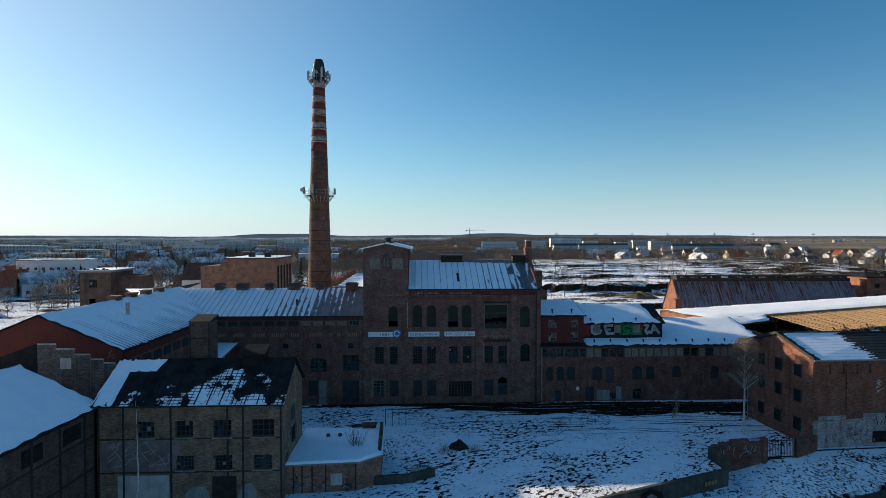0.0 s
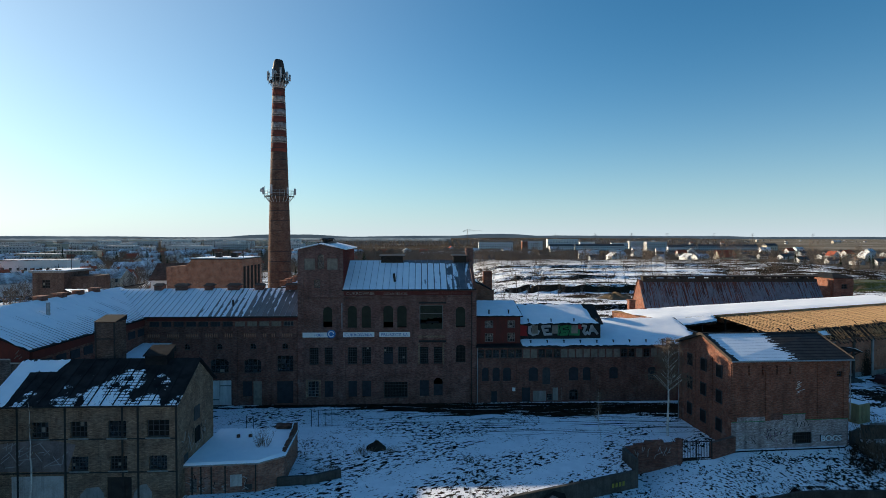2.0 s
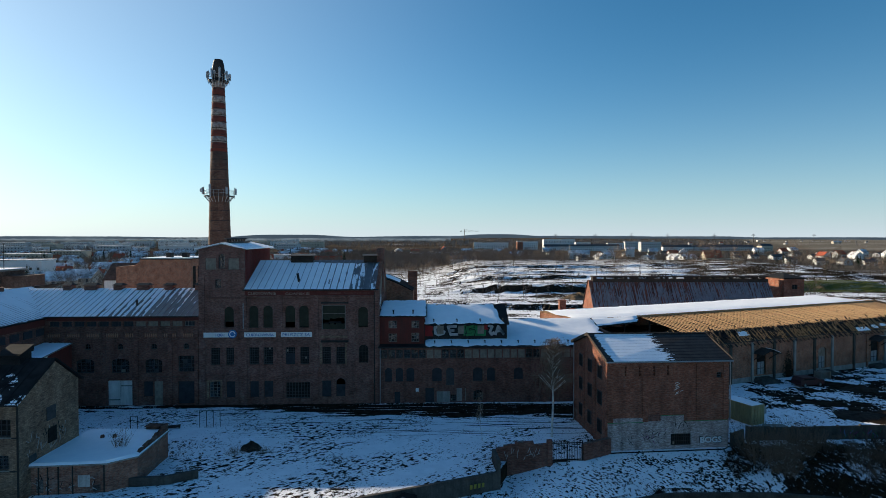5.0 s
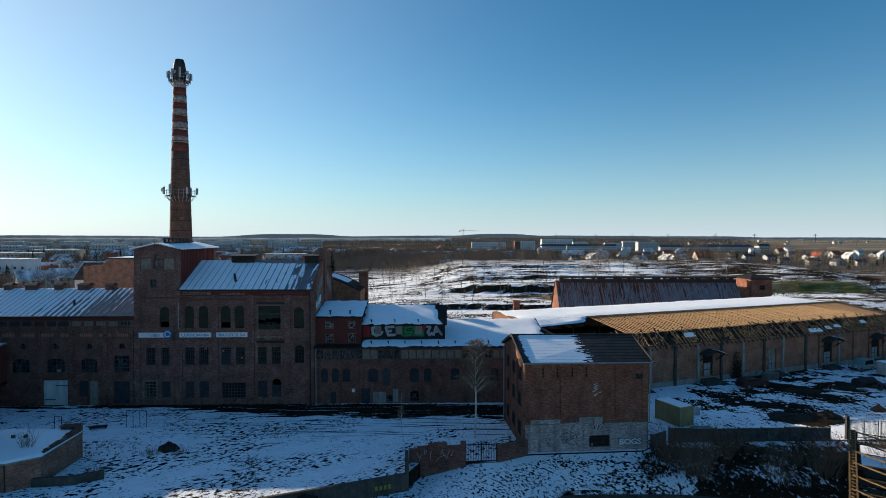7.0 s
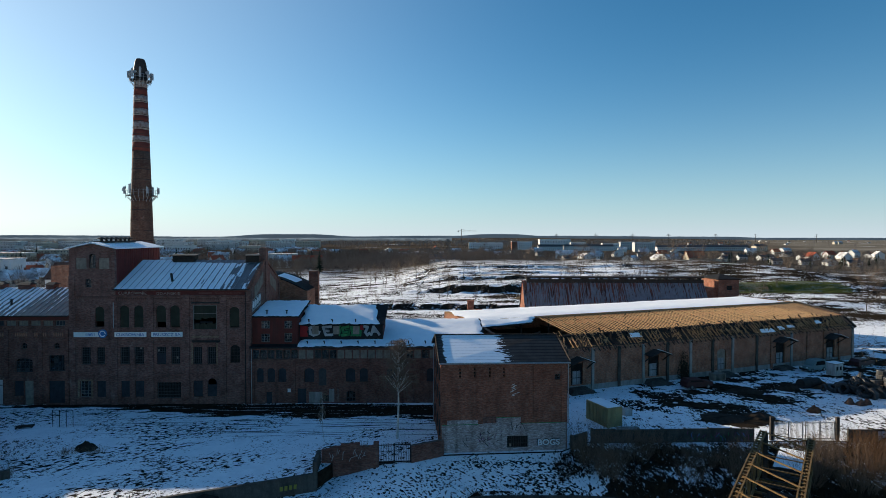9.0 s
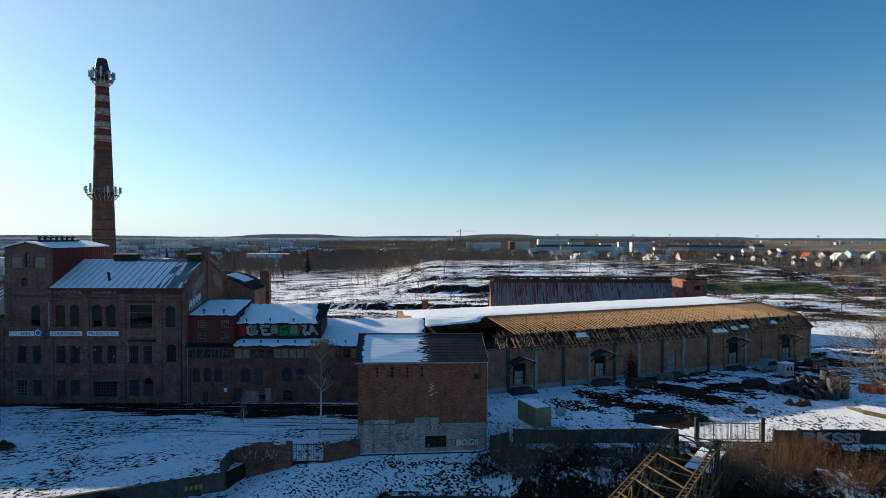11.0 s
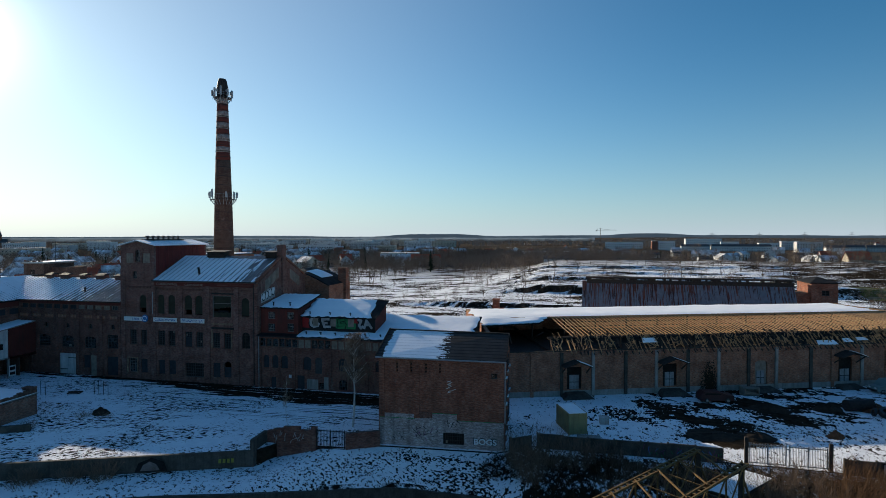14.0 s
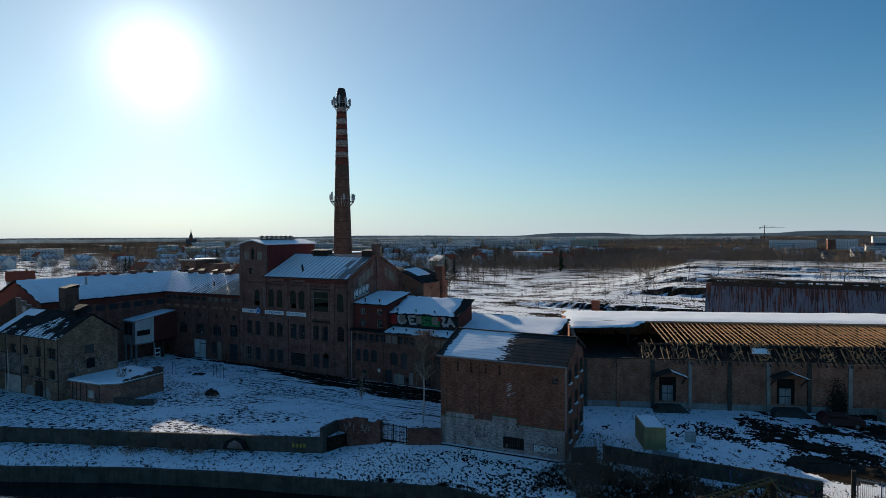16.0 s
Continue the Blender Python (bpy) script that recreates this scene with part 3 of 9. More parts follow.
worn = k_.math("ADD", k_.noise(1.0, 4, k_.slant(0.10, 0.20, -0.5), 0.6), k_.math("MULTIPLY", k_.math("MULTIPLY", k_.math("SUBTRACT", 61.0, py), 0.1, True), 0.11))
clods = k_.math("MULTIPLY", k_.ramp(worn, 0.50, 0.63), k_.ramp(k_.noise(1.0, 4, k_.slant(1.5, 2.6, -0.6), 0.62), 0.52, 0.58))
specks = k_.ramp(k_.noise(1.0, 3, k_.slant(3.0, 5.5, -0.4), 0.55), 0.60, 0.65)
trodden = k_.math("ADD", k_.math("MULTIPLY", strip, k_.math("SUBTRACT", 0.25, k_.math("MULTIPLY", k_.ramp(streak, 0.36, 0.42, (1, 1, 1), (0, 0, 0)), 0.2))), k_.math("ADD", k_.math("MULTIPLY", ruts, 0.16), k_.math("ADD", k_.math("MULTIPLY", clods, 0.16), k_.math("MULTIPLY", specks, k_.math("MULTIPLY", k_.ramp(worn, 0.40, 0.52), 0.12)))))
cover = k_.mix(yard, cover, k_.math("SUBTRACT", k_.math("ADD", 0.50, k_.math("MULTIPLY", k_.math("SUBTRACT", tuft, 0.5), 0.18)), trodden))
pit = k_.math("ADD", k_.math("ABSOLUTE", k_.math("MULTIPLY", k_.math("SUBTRACT", px, 73.0), 0.16)), k_.math("ABSOLUTE", k_.math("MULTIPLY", k_.math("SUBTRACT", py, 68.5), 0.3)))
cover = k_.math("SUBTRACT", cover, k_.math("MULTIPLY", k_.math("SUBTRACT", k_.math("ADD", 1.1, k_.math("MULTIPLY", k_.math("SUBTRACT", tuft, 0.5), 1.5)), pit, True), 0.25))
mud = k_.ramp(k_.noise(1.0, 5, k_.stretch(0.17, 0.24, 1.0, 0.7), 0.7), 0.47, 0.53)
cover = k_.math("SUBTRACT", cover, k_.math("MULTIPLY", k_.math("MULTIPLY", mudzone, mud), 0.17))
# frozen clods in rows on the bank below the walls
bank_west = k_.math("MULTIPLY", k_.math("SUBTRACT", k_.math("ADD", k_.math("MULTIPLY", px, 0.438), 40.6), py, True), k_.math("SUBTRACT", 27.0, px, True))
bank_store = k_.math("MULTIPLY", k_.math("MULTIPLY", k_.math("SUBTRACT", px, 26.6), 1.0, True), k_.math("MULTIPLY", k_.math("MULTIPLY", k_.math("SUBTRACT", 51.5, px), 0.5, True), k_.math("MULTIPLY", k_.math("SUBTRACT", 58.6, py), 2.0, True)))
bank_store = k_.math("MULTIPLY", bank_store, k_.math("MULTIPLY", k_.math("SUBTRACT", k_.math("ADD", 55.0, k_.math("MULTIPLY", k_.math("SUBTRACT", px, 35.0), 0.19, True)), k_.math("SUBTRACT", py, k_.math("MULTIPLY", k_.math("SUBTRACT", px, 35.0), 0.28, True))), 3.0, True))
rows_ = k_.math("SUBTRACT", k_.noise(1.0, 3, k_.slant(3.2, 4.6, 0.5), 0.5), 0.5)
bankcover = k_.math("ADD", 0.482, k_.math("ADD", k_.math("MULTIPLY", rows_, 0.45), k_.math("MULTIPLY", k_.math("SUBTRACT", k_.noise(0.22, 3), 0.5), 0.14)))
bankcover = k_.math("SUBTRACT", bankcover, k_.math("MULTIPLY", k_.math("MULTIPLY", k_.math("SUBTRACT", px, 31.0), 0.07, True), 0.025))
bankcover = k_.math("SUBTRACT", bankcover, k_.math("MULTIPLY", bank_store, k_.math("MULTIPLY", k_.math("MULTIPLY", k_.math("SUBTRACT", py, 56.3), 0.5, True), 0.12)))
bankcover = k_.math("ADD", bankcover, k_.math("MULTIPLY", bank_west, 0.018))
cover = k_.mix(k_.math("MAXIMUM", bank_west, bank_store), cover, bankcover)
brush = k_.math("MULTIPLY", k_.math("MULTIPLY", k_.math("SUBTRACT", px, 49.0), 0.25, True), k_.math("MULTIPLY", k_.math("SUBTRACT", 61.5, py), 0.6, True))
cover = k_.math("SUBTRACT", cover, k_.math("MULTIPLY", k_.math("MULTIPLY", brush, k_.math("MULTIPLY", k_.math("SUBTRACT", 118.0, px), 0.1, True)), k_.math("ADD", 0.11, k_.math("MULTIPLY", k_.math("SUBTRACT", k_.noise(0.16, 3), 0.5), 0.5))))
wild = k_.math("MULTIPLY", k_.math("SUBTRACT", py, 135.0), 0.05, True)
cover = k_.math("SUBTRACT", cover, k_.math("MULTIPLY", k_.math("MULTIPLY", wild, k_.noise(1.0, 6, k_.stretch(0.05, 0.16, 1.0), 0.75)), 0.13))
cover = k_.math("SUBTRACT", cover, k_.math("MULTIPLY", k_.math("MULTIPLY", wild, k_.math("MULTIPLY", k_.math("SUBTRACT", px, 105.0), 0.02, True)), 0.07))
calm = k_.math("ADD", k_.math("MULTIPLY", k_.noise(1.0, 5, k_.stretch(0.07, 0.13, 1.0, 0.2), 0.6), 0.7), 0.115)
cover = k_.mix(k_.math("MULTIPLY", wild, 0.5), cover, calm)
nearsnow = k_.ramp(cover, 0.434, 0.446)
# distance: fields lie partly bare
dist = k_.math("MULTIPLY", k_.math("SUBTRACT", py, 270.0), 0.008, True)
farsnow = k_.ramp(far, 0.63, 0.70)
snow = k_.mix(dist, nearsnow, farsnow)
dirt = k_.mix(k_.ramp(fine, 0.35, 0.65), (0.014, 0.011, 0.009), (0.045, 0.035, 0.024))
dirt = k_.mix(k_.math("MULTIPLY", dist, 0.8), dirt, k_.mix(k_.ramp(k_.noise(0.004, 5), 0.4, 0.6), (0.05, 0.041, 0.034), (0.11, 0.087, 0.064)))
turf = k_.math("MULTIPLY", k_.math("MULTIPLY", k_.math("MULTIPLY", k_.math("SUBTRACT", px, 136.0), 0.1, True), k_.math("MULTIPLY", k_.math("SUBTRACT", 190.0, px), 0.1, True)), k_.math("MULTIPLY", k_.math("MULTIPLY", k_.math("SUBTRACT", py, 207.0), 0.5, True), k_.math("MULTIPLY", k_.math("SUBTRACT", 226.0, py), 0.2, True)))
turf = k_.ramp(k_.math("ADD", turf, k_.math("MULTIPLY", k_.math("SUBTRACT", k_.noise(1.0, 5, k_.stretch(0.05, 0.3, 1.0), 0.7), 0.5), 1.2)), 0.42, 0.5)
grass = turf
dirt = k_.mix(grass, dirt, (0.075, 0.085, 0.026))
snow = k_.mix(1.0, snow, k_.math("SUBTRACT", 1.0, k_.math("MULTIPLY", grass, 0.9)), "MULTIPLY")
# pale stubble fields in the east
east = k_.math("MULTIPLY", k_.math("MULTIPLY", k_.math("SUBTRACT", k_.math("SUBTRACT", px, k_.math("MULTIPLY", py, 0.48)), 60.0), 0.006, True), dist)
dirt = k_.mix(k_.math("MULTIPLY", east, 0.85), dirt, k_.mix(k_.ramp(k_.noise(1.0, 4, k_.stretch(0.002, 0.012, 1.0), 0.6), 0.4, 0.6), (0.13, 0.11, 0.085), (0.27, 0.245, 0.2)))
# steep faces of the banks have shed their snow
gn = k_.n.new("ShaderNodeNewGeometry")
sp = k_.n.new("ShaderNodeSeparateXYZ")
k_.l.new(gn.outputs["Normal"], sp.inputs[0])
steep = k_.ramp(k_.math("MULTIPLY", k_.math("ADD", sp.outputs[2], k_.math("MULTIPLY", fine, 0.3)), 0.8), 0.812, 0.844)
snow = k_.mix(1.0, snow, steep, "MULTIPLY")
k_.bump(k_.math("ADD", k_.math("MULTIPLY", fine, 0.5), tuft), 0.55, 0.12)
thin = k_.mix(k_.ramp(k_.noise(0.8, 6, rough=0.7), 0.3, 0.7), (0.76, 0.775, 0.80), (0.92, 0.93, 0.95))
M_GROUND = k_.done(k_.mix(snow, dirt, thin))
solo("ground", sheet, M_GROUND, "snow-dusted ground with dark grass and mud showing through", "ground", kind="structure", smooth=False)
k_ = Net("river_water", 0.06).world_co()
k_.bump(k_.noise(0.8, 3), 0.06, 0.1)
M_WATER = k_.done((0.012, 0.016, 0.016))
river = Geo()
for x0, x1 in zip(cols, cols[1:]):
    a, b = along(QUAY, x0), along(QUAY, x1)
    if -800 < x0 < 800:
        river.face((x0, a - 25, WATER), (x1, b - 25, WATER), (x1, b - 0.02, WATER), (x0, a - 0.02, WATER))
solo("river", river, M_WATER, "dark still river below the quay wall", "water", kind="structure")


def wall_run(name, pts, z0, z1, th, material, label, category, kind=""):
    """A wall along points, thickness to the north."""
    g = Geo()
    for (x0, y0), (x1, y1) in zip(pts, pts[1:]):
        d = Vector((x1 - x0, y1 - y0, 0)).normalized()
        s = Vector((-d.y, d.x, 0)) * th
        a, b = Vector((x0, y0, 0)), Vector((x1, y1, 0))
        ring = [a, b, b + s, a + s]
        g.solid([(p.x, p.y, z0) for p in ring], [(p.x, p.y, z1) for p in ring])
    return solo(name, g, material, label, category, kind=kind)


M_MOSSY = plain("dark_mossy_concrete", (0.115, 0.105, 0.09), (0.05, 0.046, 0.04), 0.8, 0.9, streaks=0.55)
wall_run("quay_wall", [(x, along(QUAY, x) - 0.12) for x in (-59, -30, 0.6, 11.5, 22, 27.5, 41.6, 50.7, 62)], -0.5, 2.42, 0.35, M_MOSSY,
         "grey concrete quay wall along the river", "quay", kind="structure")
wall_run("retaining_wall", [(-58, 15.2), (-30, 27.5), (0, 40.7), (26.4, 52.3)], 2.0, 4.32, 0.3, M_MOSSY,
         "stained concrete retaining wall under the snowy yard", "wall", kind="structure")


# ---- dry grass standing through the snow ----
M_DRYGRASS = plain("dry_dark_grass", (0.035, 0.026, 0.017), (0.075, 0.055, 0.034), 2.0, 0.95, bump=0)


def tufts(name, label, count, area, keep, height, seed, blades=7, wide=0.05, patch=0.25, gate=0.0):
    """Clumps of dead blades, thicker in patches."""
    rng = np.random.default_rng(seed)
    V, F = [], []
    for i in range(count):
        x, y = rng.uniform(area[0], area[1]), rng.uniform(area[2], area[3])
        if noise.noise((x * patch, y * patch, seed)) < gate or not keep(x, y):
            continue
        q, w = along(QUAY, x), along(WALL, x)
        t = (y - q) / (w - q)
        z = land(x, y) if t > 1 else 2.35 + ((2.7 + 1.4 * step(x, 26.4, 34)) - 2.35) * max(t, 0) ** 0.8
        big_ = rng.uniform(0.5, 1.3)
        for j in range(blades):
            a, b = rng.uniform(0, 2 * math.pi), rng.uniform(0, 2 * math.pi)
            r, h = rng.uniform(0, 0.16) * big_, height * big_ * rng.uniform(0.4, 1.0)
            bx, by = x + r * math.cos(a), y + r * math.sin(a)
            dx, dy = wide * big_ * math.cos(b), wide * big_ * math.sin(b)
            lx, ly = h * rng.uniform(-0.9, 0.9), h * rng.uniform(-0.9, 0.9)
            n = len(V)
            V.extend(((bx - dx, by - dy, z - 0.04), (bx + dx, by + dy, z - 0.04), (bx + lx, by + ly, z + h)))
            F.append((n, n + 1, n + 2))
    g = Geo()
    g.v, g.f = V, F
    return solo(name, g, M_DRYGRASS, label, "grass", kind="stuff")


in_yard = lambda x, y: along(WALL, x) + 0.5 < y < 72.5
on_bank = lambda x, y: along(QUAY, x) + 0.4 < y < along(WALL, x) - 0.3
tufts("yard_grass", "dead dark grass clumps in the yard snow", 9000, (-12, 48, 40, 72), in_yard, 0.13, 61, 7, 0.05, 0.13, 0.3)
tufts("bank_grass", "dead dark grass clumps on the snowy bank", 8000, (-12, 52, 30, 59), on_bank, 0.14, 62, 7, 0.05, 0.3, -0.1)
tufts("bank_brush", "dense dead brush on the steep bank", 9000, (49, 90, 46, 62), on_bank, 0.5, 63, 9, 0.03, 0.22, -0.12)
tufts("works_grass", "dead weeds along the fence of the works yard", 2600, (51, 110, 61, 90), lambda x, y: y > along(WALL, x) + 0.4 and y < 57 + 0.41 * x, 0.16, 64, 7, 0.045, 0.2, 0.15)

# ---- the main factory house ----
FT = 2.29
FO = (0, 73.65, G)
ARCH3 = [(-9.42, -7.6, 9.99, 12.69), (-7.06, -5.87, 10.05, 12.69), (-3.89, -2.72, 9.98, 12.82), (-2.1, -0.9, 9.98, 12.82), (0.71, 1.97, 9.97, 12.82), (2.51, 3.72, 9.97, 12.82)]
MID = [(-8.83, -7.66), (-6.89, -5.86), (-3.9, -2.7), (-2.07, -0.9), (0.76, 1.96), (2.6, 3.74), (5.44, 6.55), (7.26, 8.36)]
LOWW = [(-9.05, -7.66), (-6.9, -5.78), (-3.84, -2.74), (-2.04, -0.88), (5.41, 6.6)]
main = thing("factory_building", "sooty red-brick sugar factory with stair tower and snowy tin roof", "factory", FO, FT)
holes = [(*h, 0.55) for h in ARCH3[1:]] + [(10.11, 11.36, 9.95, 12.62, 0.55), (5.4, 8.47, 9.74, 12.88, 0)]
holes += [(a, b, 5.22, 7.42, 0) for a, b in MID] + [(10.16, 11.41, 5.32, 7.67, 0.5)]
holes += [(a, b, 0.95, 3.03, 0) for a, b in LOWW] + [(0.78, 3.83, 0.79, 2.84, 0), (7.23, 8.41, 0.98, 3.33, 0.55)]
towh = [(-9.45, -8.05, 17.49, 18.94, 0), (-7.76, -6.89, 17.6, 19.5, 0.42), (-6.55, -5.17, 17.49, 18.94, 0), (-8.22, -7.45, 15.15, 16.25, 0)]
front = Geo().wall(-10.28, 12.72, -0.3, 14.9, holes)
part("front_wall", front, M_MAIN, main)
part("stair_tower_wall", Geo().wall(-10.28, -4.5, 14.9, 20.1, towh), M_MAIN, main)
g = Geo()
g.solid([(-10.28, 0, 20.1), (-4.5, 0, 20.1), (-7.3, 0, 20.72)], [(-10.28, 0.45, 20.1), (-4.5, 0.45, 20.1), (-7.3, 0.45, 20.72)])
g.box(-10.28, -9.83, 0.45, 12.3, -0.3, 20.1), g.box(-10.28, -4.5, 11.9, 12.3, 14, 20.1)
part("tower_side_wall", g, M_MAIN, main)
part("tower_red_wall", Geo().box(-4.9, -4.5, 0.45, 12.3, 14.4, 20.1), M_REDSHEET, main, "red corrugated metal cladding")
for i in range(24):
    part("cladding_rib", Geo().box(-4.5, -4.44, 0.5 + i * 0.49, 0.62 + i * 0.49, 14.6, 20.05), M_REDSHEET, main)
g = Geo()
g.solid([(-10.75, -0.35, 20.05), (-7.3, -0.35, 20.82), (-7.3, 12.6, 20.82), (-10.75, 12.6, 20.05)], [(-10.75, -0.35, 20.2), (-7.3, -0.35, 20.97), (-7.3, 12.6, 20.97), (-10.75, 12.6, 20.2)])
g.solid([(-7.3, -0.35, 20.82), (-4.05, -0.35, 20.08), (-4.05, 12.6, 20.08), (-7.3, 12.6, 20.82)], [(-7.3, -0.35, 20.97), (-4.05, -0.35, 20.23), (-4.05, 12.6, 20.23), (-7.3, 12.6, 20.97)])
tower_roof = part("tower_roof", g, M_ROOFTOWER, main, "tin roof of the stair tower with thin snow")
part("vent_curb", Geo().box(-8.0, -6.6, 1.6, 9.6, 20.9, 21.08), M_IRON, tower_roof)
for i in range(7):
    part("vent_cowl", Geo().turned([(0.16, 20.8), (0.16, 21.35), (0.5, 21.37), (0.5, 21.45), (0.1, 21.6)], 12, -7.3, 2.1 + i * 1.15), M_IRON, tower_roof, "black ventilator cowl")
g = Geo()
back_y, ridge_y, ridge_z, eave_z = 14.6, 7.2, 18.25, 14.9
for u0, u1 in ((12.27, 12.72), (-10.28, -9.83)):
    g = Geo()
    part("gable_wall", gable_prism(g, u0, u1, [(0.45, -0.3), (back_y, -0.3), (back_y, eave_z), (ridge_y, ridge_z), (0.45, eave_z)]), M_MAIN, main)
part("back_wall", Geo().wall(-10.28, 12.72, -0.3, eave_z, (), 0.45, back_y - 0.45), M_MAIN, main)
for z in (0.1, 4.3, 8.9, 13.9):
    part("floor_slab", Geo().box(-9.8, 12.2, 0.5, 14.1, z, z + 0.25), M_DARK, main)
# tin roof in sheets with standing seams
roof = part("roof", slope_sheet((-4.5, -0.35, eave_z + 0.05), (12.45, -0.35, eave_z + 0.05), (12.45, ridge_y, ridge_z + 0.15), (-4.5, ridge_y, ridge_z + 0.15)), M_ROOFMAIN, main, "tin roof streaked with thin snow")
part("roof_back_slope", slope_sheet((-10.2, ridge_y, ridge_z + 0.15), (12.45, ridge_y, ridge_z + 0.15), (12.45, back_y + 0.3, eave_z + 0.05), (-10.2, back_y + 0.3, eave_z + 0.05)), M_ROOFMAIN, roof)
seam_parts(roof, -4.45, 12.4, 0.8425, -0.35, eave_z + 0.06, ridge_y, ridge_z + 0.16, M_STEEL)
part("gutter", Geo().tube((-4.6, -0.45, eave_z - 0.02), (12.75, -0.45, eave_z - 0.02), 0.09, 0.09, 8), M_IRON, roof)
# right gable: parapet coping, ridge chimney, vents
g = Geo()
for (y0, z0), (y1, z1) in (((-0.1, eave_z + 0.1), (ridge_y, ridge_z + 0.35)), ((ridge_y, ridge_z + 0.35), (back_y + 0.1, eave_z + 0.1))):
    g.beam((12.6, y0, z0), (12.6, y1, z1), 0.4, 0.3)
part("gable_coping", g, M_ORANGE, main)
g = Geo().box(12.0, 12.95, ridge_y - 0.55, ridge_y + 0.55, ridge_z - 0.6, ridge_z + 1.9).box(11.92, 13.03, ridge_y - 0.63, ridge_y + 0.63, ridge_z + 1.5, ridge_z + 1.7)
part("ridge_chimney", g, M_MAIN, main)
for u in (0.0, 10.2):
    g = Geo().box(u, u + 3.0 - (u > 5) * 1.2, ridge_y - 0.7, ridge_y + 0.7, ridge_z - 0.25, ridge_z + 0.75)
    for i in range(5):
        g.box(u - 0.05, u + 3.05 - (u > 5) * 1.2, ridge_y - 0.78, ridge_y - 0.7, ridge_z + 0.02 + i * 0.14, ridge_z + 0.09 + i * 0.14)
    vent = part("ridge_vent", g, M_DARKWOOD, main, "louvred wooden ridge ventilator")
    part("vent_cap", slope_sheet((u - 0.3, ridge_y - 1.0, ridge_z + 0.82), (u + 3.3 - (u > 5) * 1.2, ridge_y - 1.0, ridge_z + 0.82), (u + 3.3 - (u > 5) * 1.2, ridge_y + 1.0, ridge_z + 1.0), (u - 0.3, ridge_y + 1.0, ridge_z + 1.0), 0.1), M_IRON, vent)
part("flue_pipe", Geo().tube((2.2, 1.6, 15.4), (2.0, 1.5, 16.9), 0.16, 0.16, 8), M_IRON, main)
# brick relief: pilasters, string courses, cornice, corbels
for u in (-10.28, -4.95, -0.35, 4.25, 8.95, 12.27):
    w = 0.75 if u not in (12.27,) else 0.45
    part("pilaster", Geo().box(u, u + w, -0.14, 0, -0.2, 14.2 if u > -5.2 else 16.6), M_MAIN, main)
part("string_course", Geo().box(-10.32, 12.76, -0.10, 0, 3.75, 3.95), M_MAIN, main)
part("string_course", Geo().box(-10.32, 12.76, -0.12, 0, 8.35, 8.6), M_MAIN, main)
dent = Geo().box(0, 0.12, -0.13, 0, 13.45, 13.75).mesh("corbel")
dent.materials.append(M_MAIN)
for i in range(70):
    part("corbel", dent, None, main).location = (-4.4 + i * 0.245, 0, 0)
for i in range(22):
    part("corbel", dent, None, main).location = (-10.1 + i * 0.245, 0, 0.25)
g = Geo().box(-4.5, 12.76, -0.22, 0, 13.98, 14.12).box(-4.5, 12.8, -0.30, 0, 14.72, 14.9)
part("cornice", g, M_MAIN, main)
part("name_band", Geo().box(-4.4, 12.2, -0.05, 0.0, 14.12, 14.72), M_BANDRED, main, "faded red painted band")
part("lintel", Geo().box(5.3, 8.85, -0.18, 0, 13.08, 13.26), M_IRON, main)
part("lintel", Geo().box(5.3, 8.85, -0.18, 0, 8.03, 8.28), M_IRON, main)
for a, b in MID + LOWW:
    z = 5.22 if (a, b) in MID else 0.95
    part("window_sill", Geo().box(a - 0.1, b + 0.1, -0.1, 0.1, z - 0.14, z), M_MAIN, main)
part("blind_arch", Geo().box(-9.42, -7.6, -0.03, 0, 9.99, 12.2), M_LOW, main)
BOARD_RNG = random.Random(23)
for h in ARCH3[1:] + [(10.11, 11.36, 9.95, 12.62)]:
    gap = BOARD_RNG.choice((0.0, 0.6, 0.7, 0.1))
    shutter(main, (h[0], h[1], h[2] + gap, h[3]), M_OLIVE, 0.16, 4, "dark olive boarded arched window")
    part("window_sill", Geo().box(h[0] - 0.1, h[1] + 0.1, -0.1, 0.12, h[2] - 0.14, h[2]), M_MAIN, main)
for i in range(12):
    a = 5.4 + i * 0.2558
    part("board", Geo().box(a, a + 0.25, 0.2 + 0.012 * (i % 2), 0.25, 10.95 + BOARD_RNG.uniform(-0.1, 0.3), 12.88), M_OLIVE, main, "dark olive board over the wide opening")
    part("board", Geo().box(a, a + 0.25, 0.2 + 0.012 * (i % 2), 0.25, 9.74, 10.55 + BOARD_RNG.uniform(-0.25, 0.1)), M_OLIVE, main)
part("opening_frame", Geo().box(5.4, 5.5, 0.05, 0.2, 9.74, 12.88).box(8.37, 8.47, 0.05, 0.2, 9.74, 12.88).box(5.5, 8.37, 0.05, 0.2, 12.78, 12.88).box(5.5, 8.37, 0.08, 0.19, 11.7, 11.76), M_FRAMEPALE, main)
part("torn_sheet", Geo().box(6.3, 7.9, 0.1, 0.14, 10.5, 10.72).box(5.6, 6.3, 0.1, 0.14, 10.42, 10.56), M_TAR, main)
for i, (a, b) in enumerate(MID):
    if i == 4:
        shutter(main, (a, b, 5.22, 6.6), M_BOARD, 0.15)
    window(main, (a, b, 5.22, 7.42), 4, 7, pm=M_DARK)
window(main, (10.16, 11.41, 5.32, 7.67), 3, 5, fm=M_DARKWOOD, pm=M_DARK)
